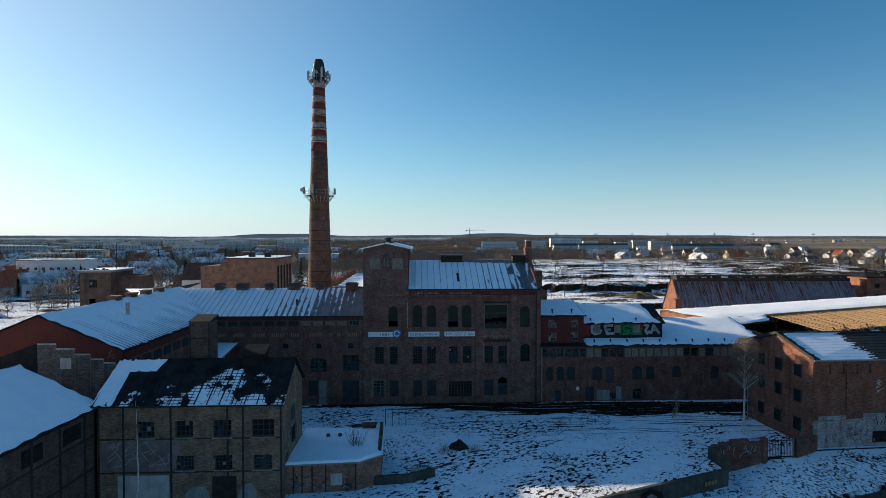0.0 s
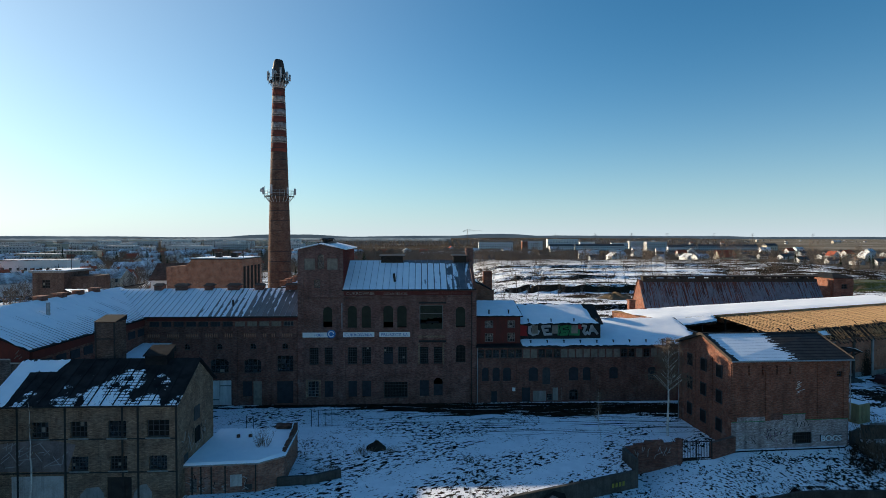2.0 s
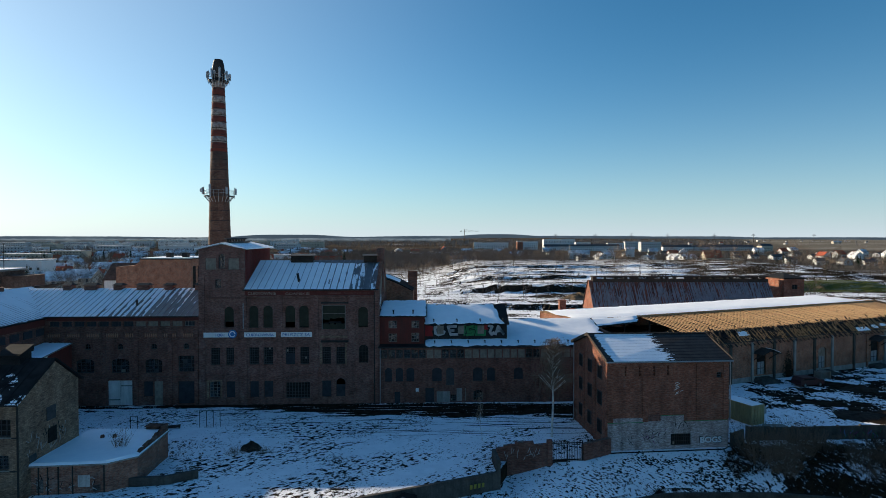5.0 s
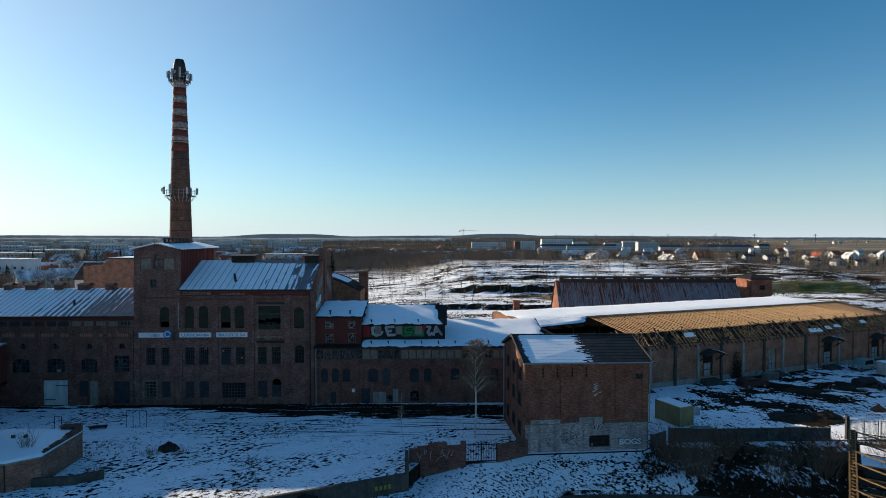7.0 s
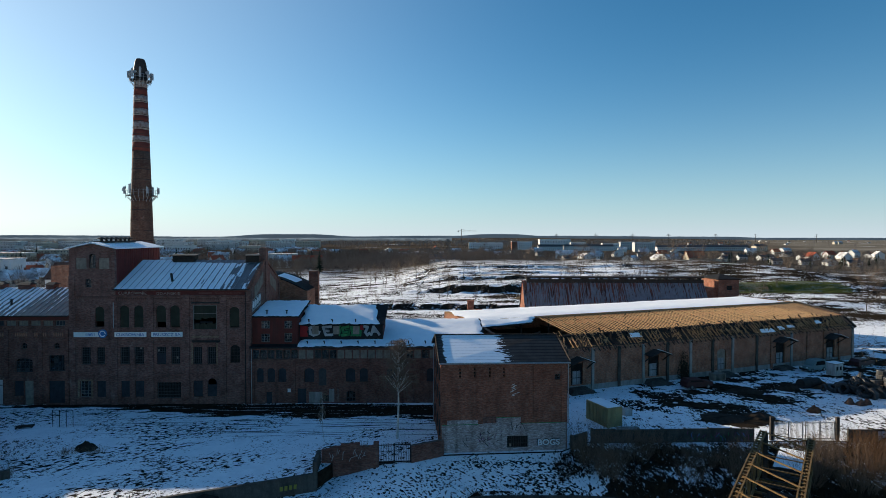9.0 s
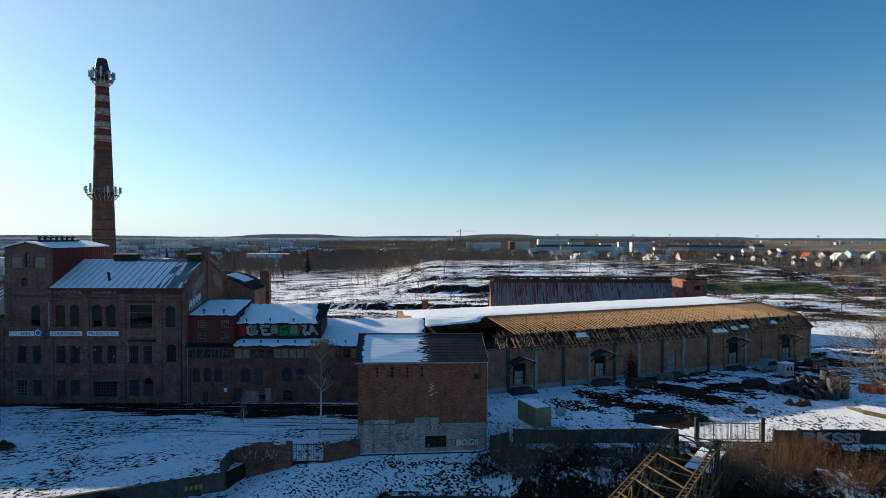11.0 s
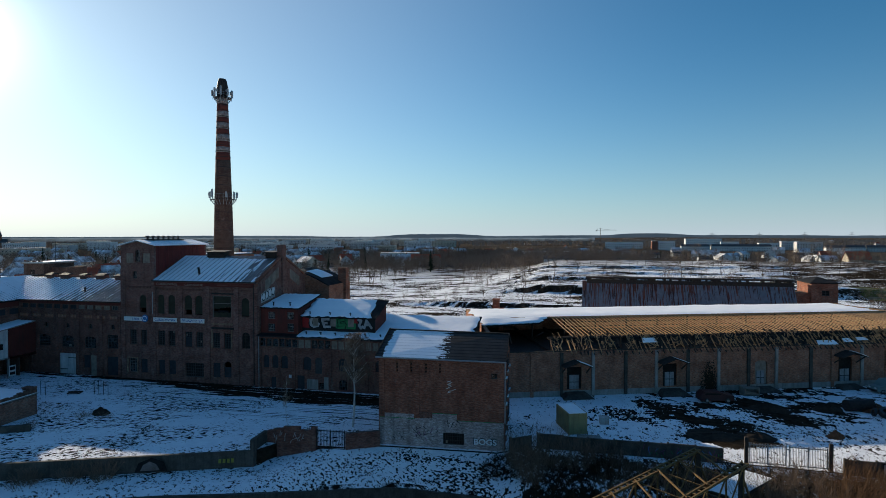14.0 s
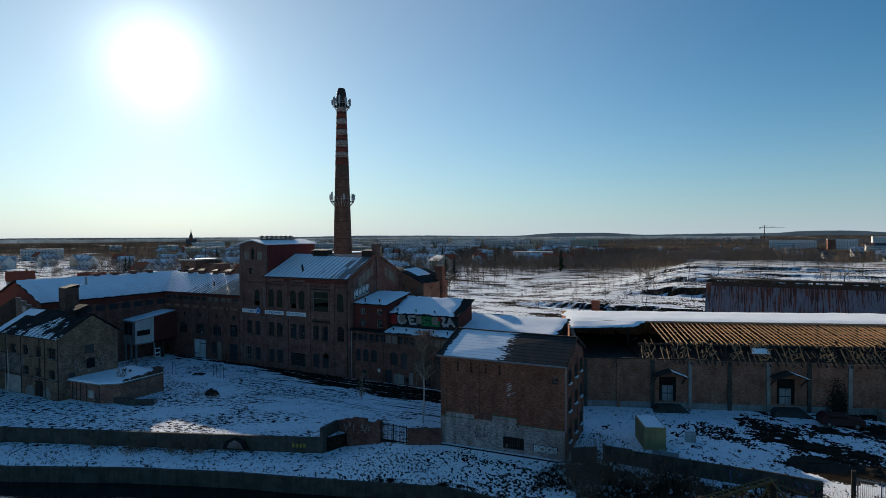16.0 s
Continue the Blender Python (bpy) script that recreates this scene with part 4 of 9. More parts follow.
for i, (a, b) in enumerate(LOWW):
    if i in (1, 2, 3, 4):
        shutter(main, (a, b, 0.95, 3.03), M_BOARD, label="blue-grey boarded window")
    else:
        window(main, (a, b, 0.95, 3.03), 3, 5, fm=M_FRAMEPALE)
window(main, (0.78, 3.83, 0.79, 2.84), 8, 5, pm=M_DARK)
shutter(main, (7.23, 8.41, 0.98, 2.5), M_BOARD, 0.15, 4)
shutter(main, (-9.45, -8.05, 17.49, 18.94), M_BOARDPALE, n=3, label="pale boards in a three-part window")
shutter(main, (-6.55, -5.17, 17.49, 18.94), M_BOARDPALE, n=3, label="pale boards in a three-part window")
window(main, (-7.76, -6.89, 17.6, 19.5), 2, 4)
window(main, (-8.22, -7.45, 15.15, 16.25), 2, 3)
part("surround", Geo().box(-9.3, -9.08, -0.06, 0.02, 0.8, 3.2).box(-7.62, -7.4, -0.06, 0.02, 0.8, 3.2).box(-9.3, -7.4, -0.06, 0.02, 3.06, 3.25), M_PALE, main)
part("surround", Geo().box(5.2, 8.7, -0.05, 0.02, 8.62, 8.9).box(5.2, 5.42, -0.05, 0.02, 5.1, 7.9).box(8.4, 8.6, -0.05, 0.02, 5.1, 7.9), M_PALE, main)
part("drainpipe", Geo().tube((-4.6, -0.22, 9.9), (-4.6, -0.22, 13.2), 0.06, 0.06), M_STEEL, main)
part("drainpipe", Geo().tube((12.2, -0.22, 0), (12.2, -0.22, 14.6), 0.06, 0.06), M_IRON, main)
for a, b, text, tu, tw in ((-9.65, -5.9, "1881", -8.1, 1.1), (-4.48, -0.45, "CUKROWNIA", -4.25, 3.55), (0.2, 4.17, "PRUSZCZ SA", 0.42, 3.5)):
    sign = part("sign_board", Geo().box(a, b, -0.24, -0.16, 8.78, 9.4), M_SIGN, main, "long white enamel name board")
    lettering(sign, text, tu, 8.9, 0.36, tw, -0.255, M_SIGNBLUE)
g = Geo()
ring = [(-5.98 + 0.55 * math.cos(i * math.pi / 12), 9.2 + 0.55 * math.sin(i * math.pi / 12)) for i in range(24)]
g.solid([(x, -0.26, z) for x, z in ring], [(x, -0.16, z) for x, z in ring])
emblem = part("emblem", g, M_SIGNBLUE, main, "round blue and white emblem")
g = Geo()
ring = [(-5.98 + 0.4 * math.cos(i * math.pi / 12), 9.2 + 0.4 * math.sin(i * math.pi / 12)) for i in range(24)]
inner = [(-5.98 + 0.28 * math.cos(i * math.pi / 12), 9.2 + 0.28 * math.sin(i * math.pi / 12)) for i in range(24)]
for i in range(22):
    j = i + 1
    g.face((ring[i][0], -0.27, ring[i][1]), (ring[j][0], -0.27, ring[j][1]), (inner[j][0], -0.27, inner[j][1]), (inner[i][0], -0.27, inner[i][1]))
part("emblem_ring", g, M_SIGN, emblem)
lettering(main, "CUKROWNIE", -4.05, 14.22, 0.38, 3.6, -0.055, M_FADED, "faded painted capitals")
lettering(main, "GDAŃSKIE", 0.75, 14.22, 0.4, 3.1, -0.055, M_FADED, "faded painted capitals")
M_FAINT = plain("washed_out_lettering", (0.2, 0.09, 0.075), (0.16, 0.06, 0.05), 3.0, 0.85)
part("faded_word", Geo().box(6.2, 7.9, -0.056, -0.05, 14.3, 14.5), M_FAINT, main, "illegible faded wording")
lettering(main, "Gdańskiego", 8.3, 14.25, 0.36, 3.4, -0.055, M_FAINT, "washed-out painted word")
# right gable: slatted vents under the slopes, pale throw-up, middle pilaster
for y0, y1 in ((2.0, 6.3), (9.4, 12.8)):
    n = int((y1 - y0) / 0.36)
    for i in range(n):
        y = y0 + 0.36 * i
        rise = min(y, 2 * ridge_y - y - 0.3) / ridge_y * (ridge_z - eave_z)
        part("vent_slat", Geo().box(12.72, 12.78, y, y + 0.24, eave_z + rise - 2.3, eave_z + rise - 0.75), M_BOARDPALE, main)
part("gable_pilaster", Geo().box(12.72, 12.9, 6.8, 7.7, 6.0, 17.6), M_MAIN, main)
part("gable_pilaster", Geo().box(12.72, 12.84, 0.0, 0.7, 6.0, 14.6), M_MAIN, main)
part("gable_pilaster", Geo().box(12.72, 12.84, 13.8, 14.5, 6.0, 14.6), M_MAIN, main)

# ---- left wing along the yard and the arm that comes forward ----
wing = thing("factory_wing", "long brick factory wing with snow-streaked tin roof", "factory wing", FO, FT)
LH = [(-21.48, -19.15, 4.23, 6.05, 0.4), (-17.21, -15.03, 4.19, 6.02, 0.4), (-12.97, -10.89, 4.32, 6.4, 0), (-21.88, -18.82, 0.04, 3.26, 0), (-17.39, -16.2, 1.15, 3.13, 0),
      (-16.05, -14.95, 0.0, 3.12, 0), (-13.01, -10.91, 0.21, 3.09, 0), (-25.9, -23.6, 4.23, 6.05, 0.4)]
LH += [(u, u + 0.75, 7.25, 8.0, 0.37) for u in (-24.77, -20.68, -16.41, -12.33)]
LH += [(-29.2 + i * 1.55, -27.9 + i * 1.55, 10.19, 10.87, 0) for i in range(12)]
part("front_wall", Geo().wall(-44.0, -10.28, -0.3, 11.5, LH), M_LOW, wing)
part("back_wall", Geo().wall(-44.0, -10.28, -0.3, 11.5, (), 0.45, 14.1), M_LOW, wing)
for z in (0.0, 3.8, 9.2, 11.2):
    part("floor_slab", Geo().box(-43, -10.4, 0.5, 14, z, z + 0.2), M_DARK, wing)
wroof = part("roof", slope_sheet((-36.9, -0.4, 11.55), (-10.28, -0.4, 11.55), (-10.28, 7.2, 14.5), (-36.9, 7.2, 14.5)), M_ROOFWING, wing, "tin roof streaked with snow")
part("roof_back_slope", slope_sheet((-44, 7.2, 14.5), (-10.28, 7.2, 14.5), (-10.28, 14.9, 11.5), (-44, 14.9, 11.5)), M_ROOFWING, wroof)
seam_parts(wroof, -36.5, -10.4, 0.75, -0.4, 11.56, 7.2, 14.51, M_STEEL)
part("gutter", Geo().tube((-29.5, -0.48, 11.5), (-10.3, -0.48, 11.5), 0.09, 0.09, 8), M_IRON, wroof)
part("eaves_board", Geo().box(-29.4, -10.28, -0.1, 0.0, 10.98, 11.5), M_BANDRED, wing, "dull red eaves board")
for z, d in ((9.75, 0.12), (8.55, 0.1), (3.55, 0.1)):
    part("string_course", Geo().box(-29.4, -10.3, -d, 0, z, z + 0.2), M_LOW, wing)
dent = Geo().box(0, 0.14, -0.09, 0, 8.75, 9.35).mesh("frieze_brick")
dent.materials.append(M_SHED)
for i in range(70):
    if i % 9 < 6:
        part("frieze_brick", dent, None, wing).location = (-29.3 + i * 0.27, 0, 0)
for u in (-27.6, -22.6, -18.5, -14.2, -10.9):
    part("pilaster", Geo().box(u, u + 0.5, -0.14, 0, -0.2, 9.75), M_LOW, wing)
for i, h in enumerate(LH):
    if i == 3:
        gate = part("gate", Geo().box(h[0], (h[0] + h[1]) / 2 - 0.02, 0.1, 0.15, h[2], h[3]), M_DOORWHITE, wing, "tall dirty-white double gate")
        part("gate_leaf", Geo().box((h[0] + h[1]) / 2 + 0.02, h[1], 0.1, 0.15, h[2], h[3]), M_DOORWHITE, gate)
        part("hinge", Geo().box(-21.8, -20.4, 0.06, 0.1, 0.7, 0.8).box(-20.3, -18.9, 0.06, 0.1, 2.5, 2.6), M_IRON, gate)
    elif i in (4, 6):
        shutter(wing, h, M_BOARD, label="blue-grey boarded opening")
    elif i == 5:
        shutter(wing, h, M_BOARDPALE, 0.1, 3, "pale boarded door", "door")
    elif 8 <= i < 12:
        window(wing, h, 2, 2)
    elif i >= 12:
        window(wing, h, 3, 1, pm=M_BOARDPALE if i in (19, 20, 21, 22) else M_BOARD, fm=M_FRAMEPALE if i > 18 else None)
    else:
        window(wing, h, 4, 4)
for i, u in enumerate((-31.5, -28.6, -24.6, -21.4, -17.6, -13.4)):
    vent = part("ridge_vent", Geo().box(u, u + 1.1 + 0.5 * (i % 2), 6.6, 7.8, 14.2, 14.95), M_LOW, wing, "low brick ridge ventilator")
    part("vent_cap", Geo().solid([(u - 0.15, 6.4, 14.95), (u + 1.25 + 0.5 * (i % 2), 6.4, 14.95), (u + 1.25 + 0.5 * (i % 2), 8.0, 14.95), (u - 0.15, 8.0, 14.95)], [(u + 0.1, 7.1, 15.25), (u + 1.0 + 0.5 * (i % 2), 7.1, 15.25), (u + 1.0 + 0.5 * (i % 2), 7.3, 15.25), (u + 0.1, 7.3, 15.25)]), M_IRON, vent)
part("flue_pipe", Geo().tube((-19.3, 2.4, 12.4), (-19.3, 2.4, 13.4), 0.14, 0.14), M_IRON, wing)

arm = thing("gabled_factory_hall", "brick factory hall with red gable and snow-covered roof", "factory wing", (-36.9, 51.8, G), 1.0)
g = Geo()
part("east_wall", Geo().box(7.0, 7.45, 0.3, 29, -0.3, 11.5), M_LOW, arm)
part("west_wall", Geo().box(-7.45, -7.0, 0.3, 29, -0.3, 11.5), M_LOW, arm)
g.solid([(-7.45, 0, 5.5), (7.45, 0, 5.5), (7.45, 0, 11.5), (0, 0, 14.6), (-7.45, 0, 11.5)], [(-7.45, 0.3, 5.5), (7.45, 0.3, 5.5), (7.45, 0.3, 11.5), (0, 0.3, 14.6), (-7.45, 0.3, 11.5)])
part("gable", g, M_REDPAINT, arm, "dull red rendered gable end")
part("gable_foot", Geo().box(-7.45, 7.45, 0, 0.3, -0.3, 5.5), M_CONCRETE, arm)
M_LIME = brick("limewashed_brick", (0.26, 0.24, 0.225), (0.17, 0.155, 0.145), (0.12, 0.11, 0.10), 0.7, (0.4, 0.39, 0.37))
for i, (x0, x1, top) in enumerate(((-0.2, 1.5, 12.0), (1.5, 3.2, 11.55), (3.2, 4.6, 11.05), (4.6, 5.8, 10.6), (5.8, 6.9, 10.25))):
    step_wall = part("stepped_panel", Geo().box(x0, x1, -0.05, 0, 6.0, top), M_LIME, arm, "limewashed wall stepping down below the gable")
    part("panel_post", Geo().box(x1 - 0.03, x1 + 0.03, -0.08, -0.05, 6.0, top), M_FRAMEPALE, step_wall)
    part("panel_coping", Geo().box(x0, x1, -0.09, -0.05, top - 0.12, top), M_STUCCO, step_wall)
    if i == 1:
        part("panel_window", Geo().box(x0 + 0.35, x1 - 0.35, -0.07, -0.05, top - 1.9, top - 0.9), M_STUCCO, step_wall)
part("tarred_panel", Geo().solid([(-7.45, -0.04, 6.0), (-0.2, -0.04, 6.0), (-0.2, -0.04, 12.0), (-5.6, -0.04, 10.0), (-7.45, -0.04, 9.8)], [(-7.45, 0, 6.0), (-0.2, 0, 6.0), (-0.2, 0, 12.0), (-5.6, 0, 10.0), (-7.45, 0, 9.8)]), M_TAR, arm, "tarred wall where an old roof abutted")
for i, (x, z) in enumerate(((6.3, 10.75), (6.55, 10.9), (6.4, 11.15), (6.7, 10.7))):
    part("scrawl", Geo().beam((x - 0.15, -0.012, z - 0.15), (x + 0.15, -0.012, z + 0.2 - 0.12 * (i % 2)), 0.02, 0.05), M_FRAMEPALE, arm)
part("roof", slope_sheet((7.9, -0.4, 11.35), (7.9, 29, 11.35), (0, 29, 14.65), (0, -0.4, 14.65), 0.12), M_TAR, arm)
part("roof_west_slope", slope_sheet((0, -0.4, 14.65), (0, 36, 14.65), (-7.9, 36, 11.35), (-7.9, -0.4, 11.35), 0.12), M_TAR, arm)
snow_cover(arm, (7.75, -0.3, 11.42), (7.75, 28.7, 11.42), (0.05, 28.7, 14.65), (0.05, -0.3, 14.65), 0.08, 44, 14, 0.3, 1)
snow_cover(arm, (-7.75, 35.5, 11.42), (-7.75, -0.3, 11.42), (-0.05, -0.3, 14.65), (-0.05, 35.5, 14.65), 0.08, 44, 14, 0.3, 2)
ribm = []
for top in (5.6, 3.9, 2.2, 4.8):
    ribm.append(Geo().beam((7.82, 0, 11.46), (top, 0, 11.46 + (7.82 - top) * 0.4175 - 0.03), 0.022, 0.09).mesh("seam"))
    ribm[-1].materials.append(M_STEEL)
for i in range(49):
    part("seam", ribm[(i * 7 + i // 3) % 4], None, arm).location = (0, 0.2 + i * 0.58, 0)
part("eaves_band", Geo().box(7.45, 7.6, 0.3, 21.5, 10.4, 11.3), M_BANDRED, arm)
for i in range(9):
    part("window", Geo().box(7.45, 7.52, 1.5 + i * 2.2, 3.0 + i * 2.2, 9.2, 10.1), M_BOARD, arm)
part("flue_pipe", Geo().tube((3.2, 9, 12.9), (3.2, 9, 14.7), 0.2, 0.2, 8), M_STEEL, arm)
for i in range(4):
    y = 12 + i * 3.4
    part("ridge_vent", Geo().box(-0.5, 0.5, y, y + 1.0, 14.4, 15.0).box(-0.6, 0.6, y - 0.1, y + 1.1, 15.0, 15.08), M_LOW, arm, "low brick ridge ventilator")

# ---- low wing towards the store, with its red upper room and painted attic ----
low = thing("low_factory_wing", "low dark-brick wing with boarded clerestory and snowy roof", "factory wing", FO, FT)
BH = [(13.57, 14.45, 2.79, 4.63, 0.4), (14.95, 15.91, 2.79, 4.63, 0.4), (16.34, 17.37, 2.79, 4.63, 0.4), (19.71, 20.96, 2.77, 4.6, 0.4), (21.54, 22.57, 2.31, 4.6, 0.4),
      (25.06, 26.31, 2.81, 4.59, 0.4), (26.9, 27.93, 2.81, 4.59, 0.4), (30.43, 31.62, 3.01, 4.57, 0.4), (35.61, 36.71, 2.76, 4.54, 0.4),
      (18.82, 19.93, 0.0, 1.95, 0), (25.13, 26.31, 0.2, 1.62, 0.3), (22.12, 22.85, 0.23, 1.05, 0), (14.79, 15.53, 0.0, 1.5, 0)]
CL = [(13.0 + i * 1.0, 13.86 + i * 1.0, 5.85, 6.98, 0) for i in range(26)]
part("front_wall", Geo().wall(12.72, 43.2, -0.3, 7.45, BH + CL), M_LOW, low)
part("end_wall", Geo().box(42.75, 43.2, 0.45, 9.6, -0.3, 7.45), M_LOW, low)
part("back_wall", Geo().box(12.72, 43.2, 9.2, 9.6, -0.3, 9.4), M_LOW, low)
for z in (0.05, 5.0):
    part("floor_slab", Geo().box(12.8, 42.7, 0.5, 9.1, z, z + 0.2), M_DARK, low)
lroof = part("roof", slope_sheet((12.72, -0.4, 7.45), (43.5, -0.4, 7.45), (43.5, 9.7, 9.65), (12.72, 9.7, 9.65), 0.15), M_TAR, low)
part("gutter", Geo().tube((12.8, -0.48, 7.36), (43.5, -0.48, 7.36), 0.08, 0.08, 8), M_IRON, lroof)
snow_cover(low, (18.9, -0.35, 7.5), (43.3, -0.35, 7.5), (43.3, 9.6, 9.65), (18.9, 9.6, 9.65), 0.12, 50, 14, 0.5, 3)
for i, h in enumerate(BH):
    if i in (9, 12):
        shutter(low, h, M_BOARD, 0.1, 3, "weathered blue-grey door", "door")
    elif i == 4:
        shutter(low, h, M_FRAME, 0.1, 2, "grey loading door on the upper floor", "door")
    elif i in (10, 11):
        window(low, h, 3, 3)
    else:
        shutter(low, h, M_BOARD, 0.2, 5, "blue-grey slatted shutter")
random.seed(5)
for i, h in enumerate(CL):
    if random.random() < 0.62:
        shutter(low, h, M_BOARDPALE, 0.08, 2, "pale boards in the clerestory")
    else:
        window(low, h, 2, 2)
part("string_course", Geo().box(12.72, 43.2, -0.1, 0, 5.5, 5.65), M_LOW, low)
for u in (12.8, 18.1, 23.6, 29.0, 34.2, 39.9):
    part("pilaster", Geo().box(u, u + 0.45, -0.12, 0, -0.2, 5.5), M_LOW, low)
part("plaster_patch", Geo().box(20.3, 22.0, -0.03, 0, 0.1, 1.5), M_CONCRETE, low, "rough plaster patch")
part("plaster_patch", Geo().box(22.9, 24.1, -0.03, 0, 0.2, 1.9), M_CONCRETE, low, "rough plaster patch")
part("notice", Geo().box(17.55, 17.95, -0.05, 0, 1.5, 1.95), M_SIGN, low)
part("drainpipe", Geo().tube((12.95, -0.2, 0), (12.95, -0.2, 7.3), 0.06, 0.06), M_STEEL, low)
for i in range(9):
    u = 20.0 + i * 2.2
    part("snow_hook", Geo().box(u, u + 0.12, 0.3, 0.42, 7.6, 8.1).box(u - 0.08, u + 0.12, 0.2, 0.5, 8.0, 8.1), M_IRON, lroof)
# red upper room
room = thing("upper_room", "dull red rendered room on the low roof with snowy lean-to top", "extension", FO, FT)
RH = [(14.0, 15.1, 9.7, 10.7, 0), (17.0, 18.0, 9.7, 10.7, 0), (14.0, 15.1, 7.9, 9.0, 0), (17.0, 18.0, 7.9, 9.1, 0)]
part("front_wall", Geo().wall(12.74, 18.7, 7.45, 11.3, RH, 0.3, 0.6), M_REDPAINT, room)
g = Geo()
gable_prism(g, 18.4, 18.7, [(0.9, 7.5), (7.5, 8.9), (7.5, 12.5), (0.9, 11.3)])
part("side_wall", g, M_REDPAINT, room)
part("roof", slope_sheet((12.5, 0.3, 11.3), (19.0, 0.3, 11.3), (19.0, 7.6, 12.6), (12.74, 7.6, 12.6), 0.12), M_TAR, room)
part("back_wall", Geo().box(12.74, 18.7, 7.3, 7.5, 8.5, 12.4), M_REDPAINT, room)
snow_cover(room, (12.8, 0.35, 11.35), (18.9, 0.35, 11.35), (18.9, 7.5, 12.6), (12.8, 7.5, 12.6), 0.1, 24, 10, 0.4, 4)
for h in RH:
    window(room, h, 3, 3, 0.72, M_FRAMEPALE)
for u in (14.6, 17.2):
    part("roof_pipe", Geo().tube((u, 1.1, 11.4), (u, 1.1, 12.0), 0.09, 0.09).box(u - 0.15, u + 0.15, 0.95, 1.25, 12.0, 12.06), M_IRON, room)
# attic with spray-painted front
attic = thing("roof_attic", "roof attic with spray-painted boarded front under snow", "attic", FO, FT)
M_PALETAG = plain("pale_spray_outline", (0.36, 0.35, 0.34), (0.27, 0.26, 0.25), 2.0, 0.8)
M_MURAL = plain("black_spray_ground", (0.018, 0.022, 0.02), (0.035, 0.03, 0.028), 0.6, 0.7)
M_SPRAYWHITE = plain("white_spray_paint", (0.66, 0.66, 0.65), (0.46, 0.46, 0.45), 2.0, 0.6)
M_SPRAYRED = plain("red_spray_paint", (0.32, 0.03, 0.03), (0.22, 0.03, 0.03), 2.0, 0.6)
M_SPRAYGREEN = plain("green_spray_paint", (0.06, 0.22, 0.08), (0.04, 0.15, 0.06), 2.0, 0.6)
M_SPRAYBLACK = plain("black_spray_paint", (0.012, 0.012, 0.012), (0.025, 0.025, 0.025), 2.0, 0.6)
g = Geo().box(18.7, 29.75, 1.7, 1.95, 7.9, 10.1)
mural = part("attic_front", g, M_MURAL, attic, "boarded front with colourful graffiti")
part("attic_roof", slope_sheet((18.6, 1.3, 10.12), (30.0, 1.3, 10.12), (30.2, 6.6, 12.1), (18.8, 6.6, 12.1), 0.14), M_TAR, attic)
g = Geo()
gable_prism(g, 29.5, 29.75, [(1.9, 8.0), (6.5, 9.0), (6.5, 11.85), (1.9, 9.95)])
part("attic_end", g, M_BANDRED, attic)
part("attic_back", Geo().box(18.9, 29.7, 6.3, 6.5, 8.5, 11.85), M_BANDRED, attic)
snow_cover(attic, (18.7, 1.35, 10.15), (29.2, 1.35, 10.15), (28.4, 6.5, 12.1), (18.85, 6.5, 12.1), 0.1, 30, 10, 0.6, 5)
for u in (20.4, 23.15, 25.8):
    shutter(mural, (u, u + 0.85, 8.75, 9.85), M_BOARDPALE, 1.62, 4)
for i in range(4):
    part("snow_hook", Geo().box(19.9 + i * 3.1, 20.02 + i * 3.1, 1.7, 1.8, 10.2, 10.75).box(19.82 + i * 3.1, 20.02 + i * 3.1, 1.6, 1.85, 10.65, 10.75), M_IRON, attic)


def blob(parent, outline, y, material, name="painted_shape"):
    part(name, Geo().solid([(u, y, z) for u, z in outline], [(u, y + 0.01, z) for u, z in outline]), material, parent)



M_MURALWHITE = plain("greyed_white_spray_paint", (0.46, 0.46, 0.46), (0.3, 0.3, 0.3), 1.2, 0.7)


def fat_letter(parent, line, y, wide, fill, edge):
    """A sprayed letter drawn as one thick bent stroke with a dark rim."""
    for k, m, dy in ((wide + 0.2, edge, 0.012), (wide, fill, 0.0)):
        g = Geo()
        for (u0, z0), (u1, z1) in zip(line, line[1:]):
            d = math.hypot(u1 - u0, z1 - z0)
            e = 0.3 * k / d
            g.beam((u0 - e * (u1 - u0), y + dy, z0 - e * (z1 - z0)), (u1 + e * (u1 - u0), y + dy, z1 + e * (z1 - z0)), 0.01, k)
        part("painted_letter", g, m, parent)


blob(mural, [(18.8, 8.45), (19.9, 8.42), (19.7, 9.1), (20.0, 9.75), (18.8, 9.95)], 1.675, M_SPRAYRED)
blob(mural, [(23.9, 8.5), (26.9, 8.45), (27.0, 9.8), (24.0, 9.9)], 1.675, M_SPRAYGREEN)
blob(mural, [(26.7, 9.3), (27.2, 9.3), (27.3, 9.95), (26.7, 9.98)], 1.672, M_SPRAYRED)
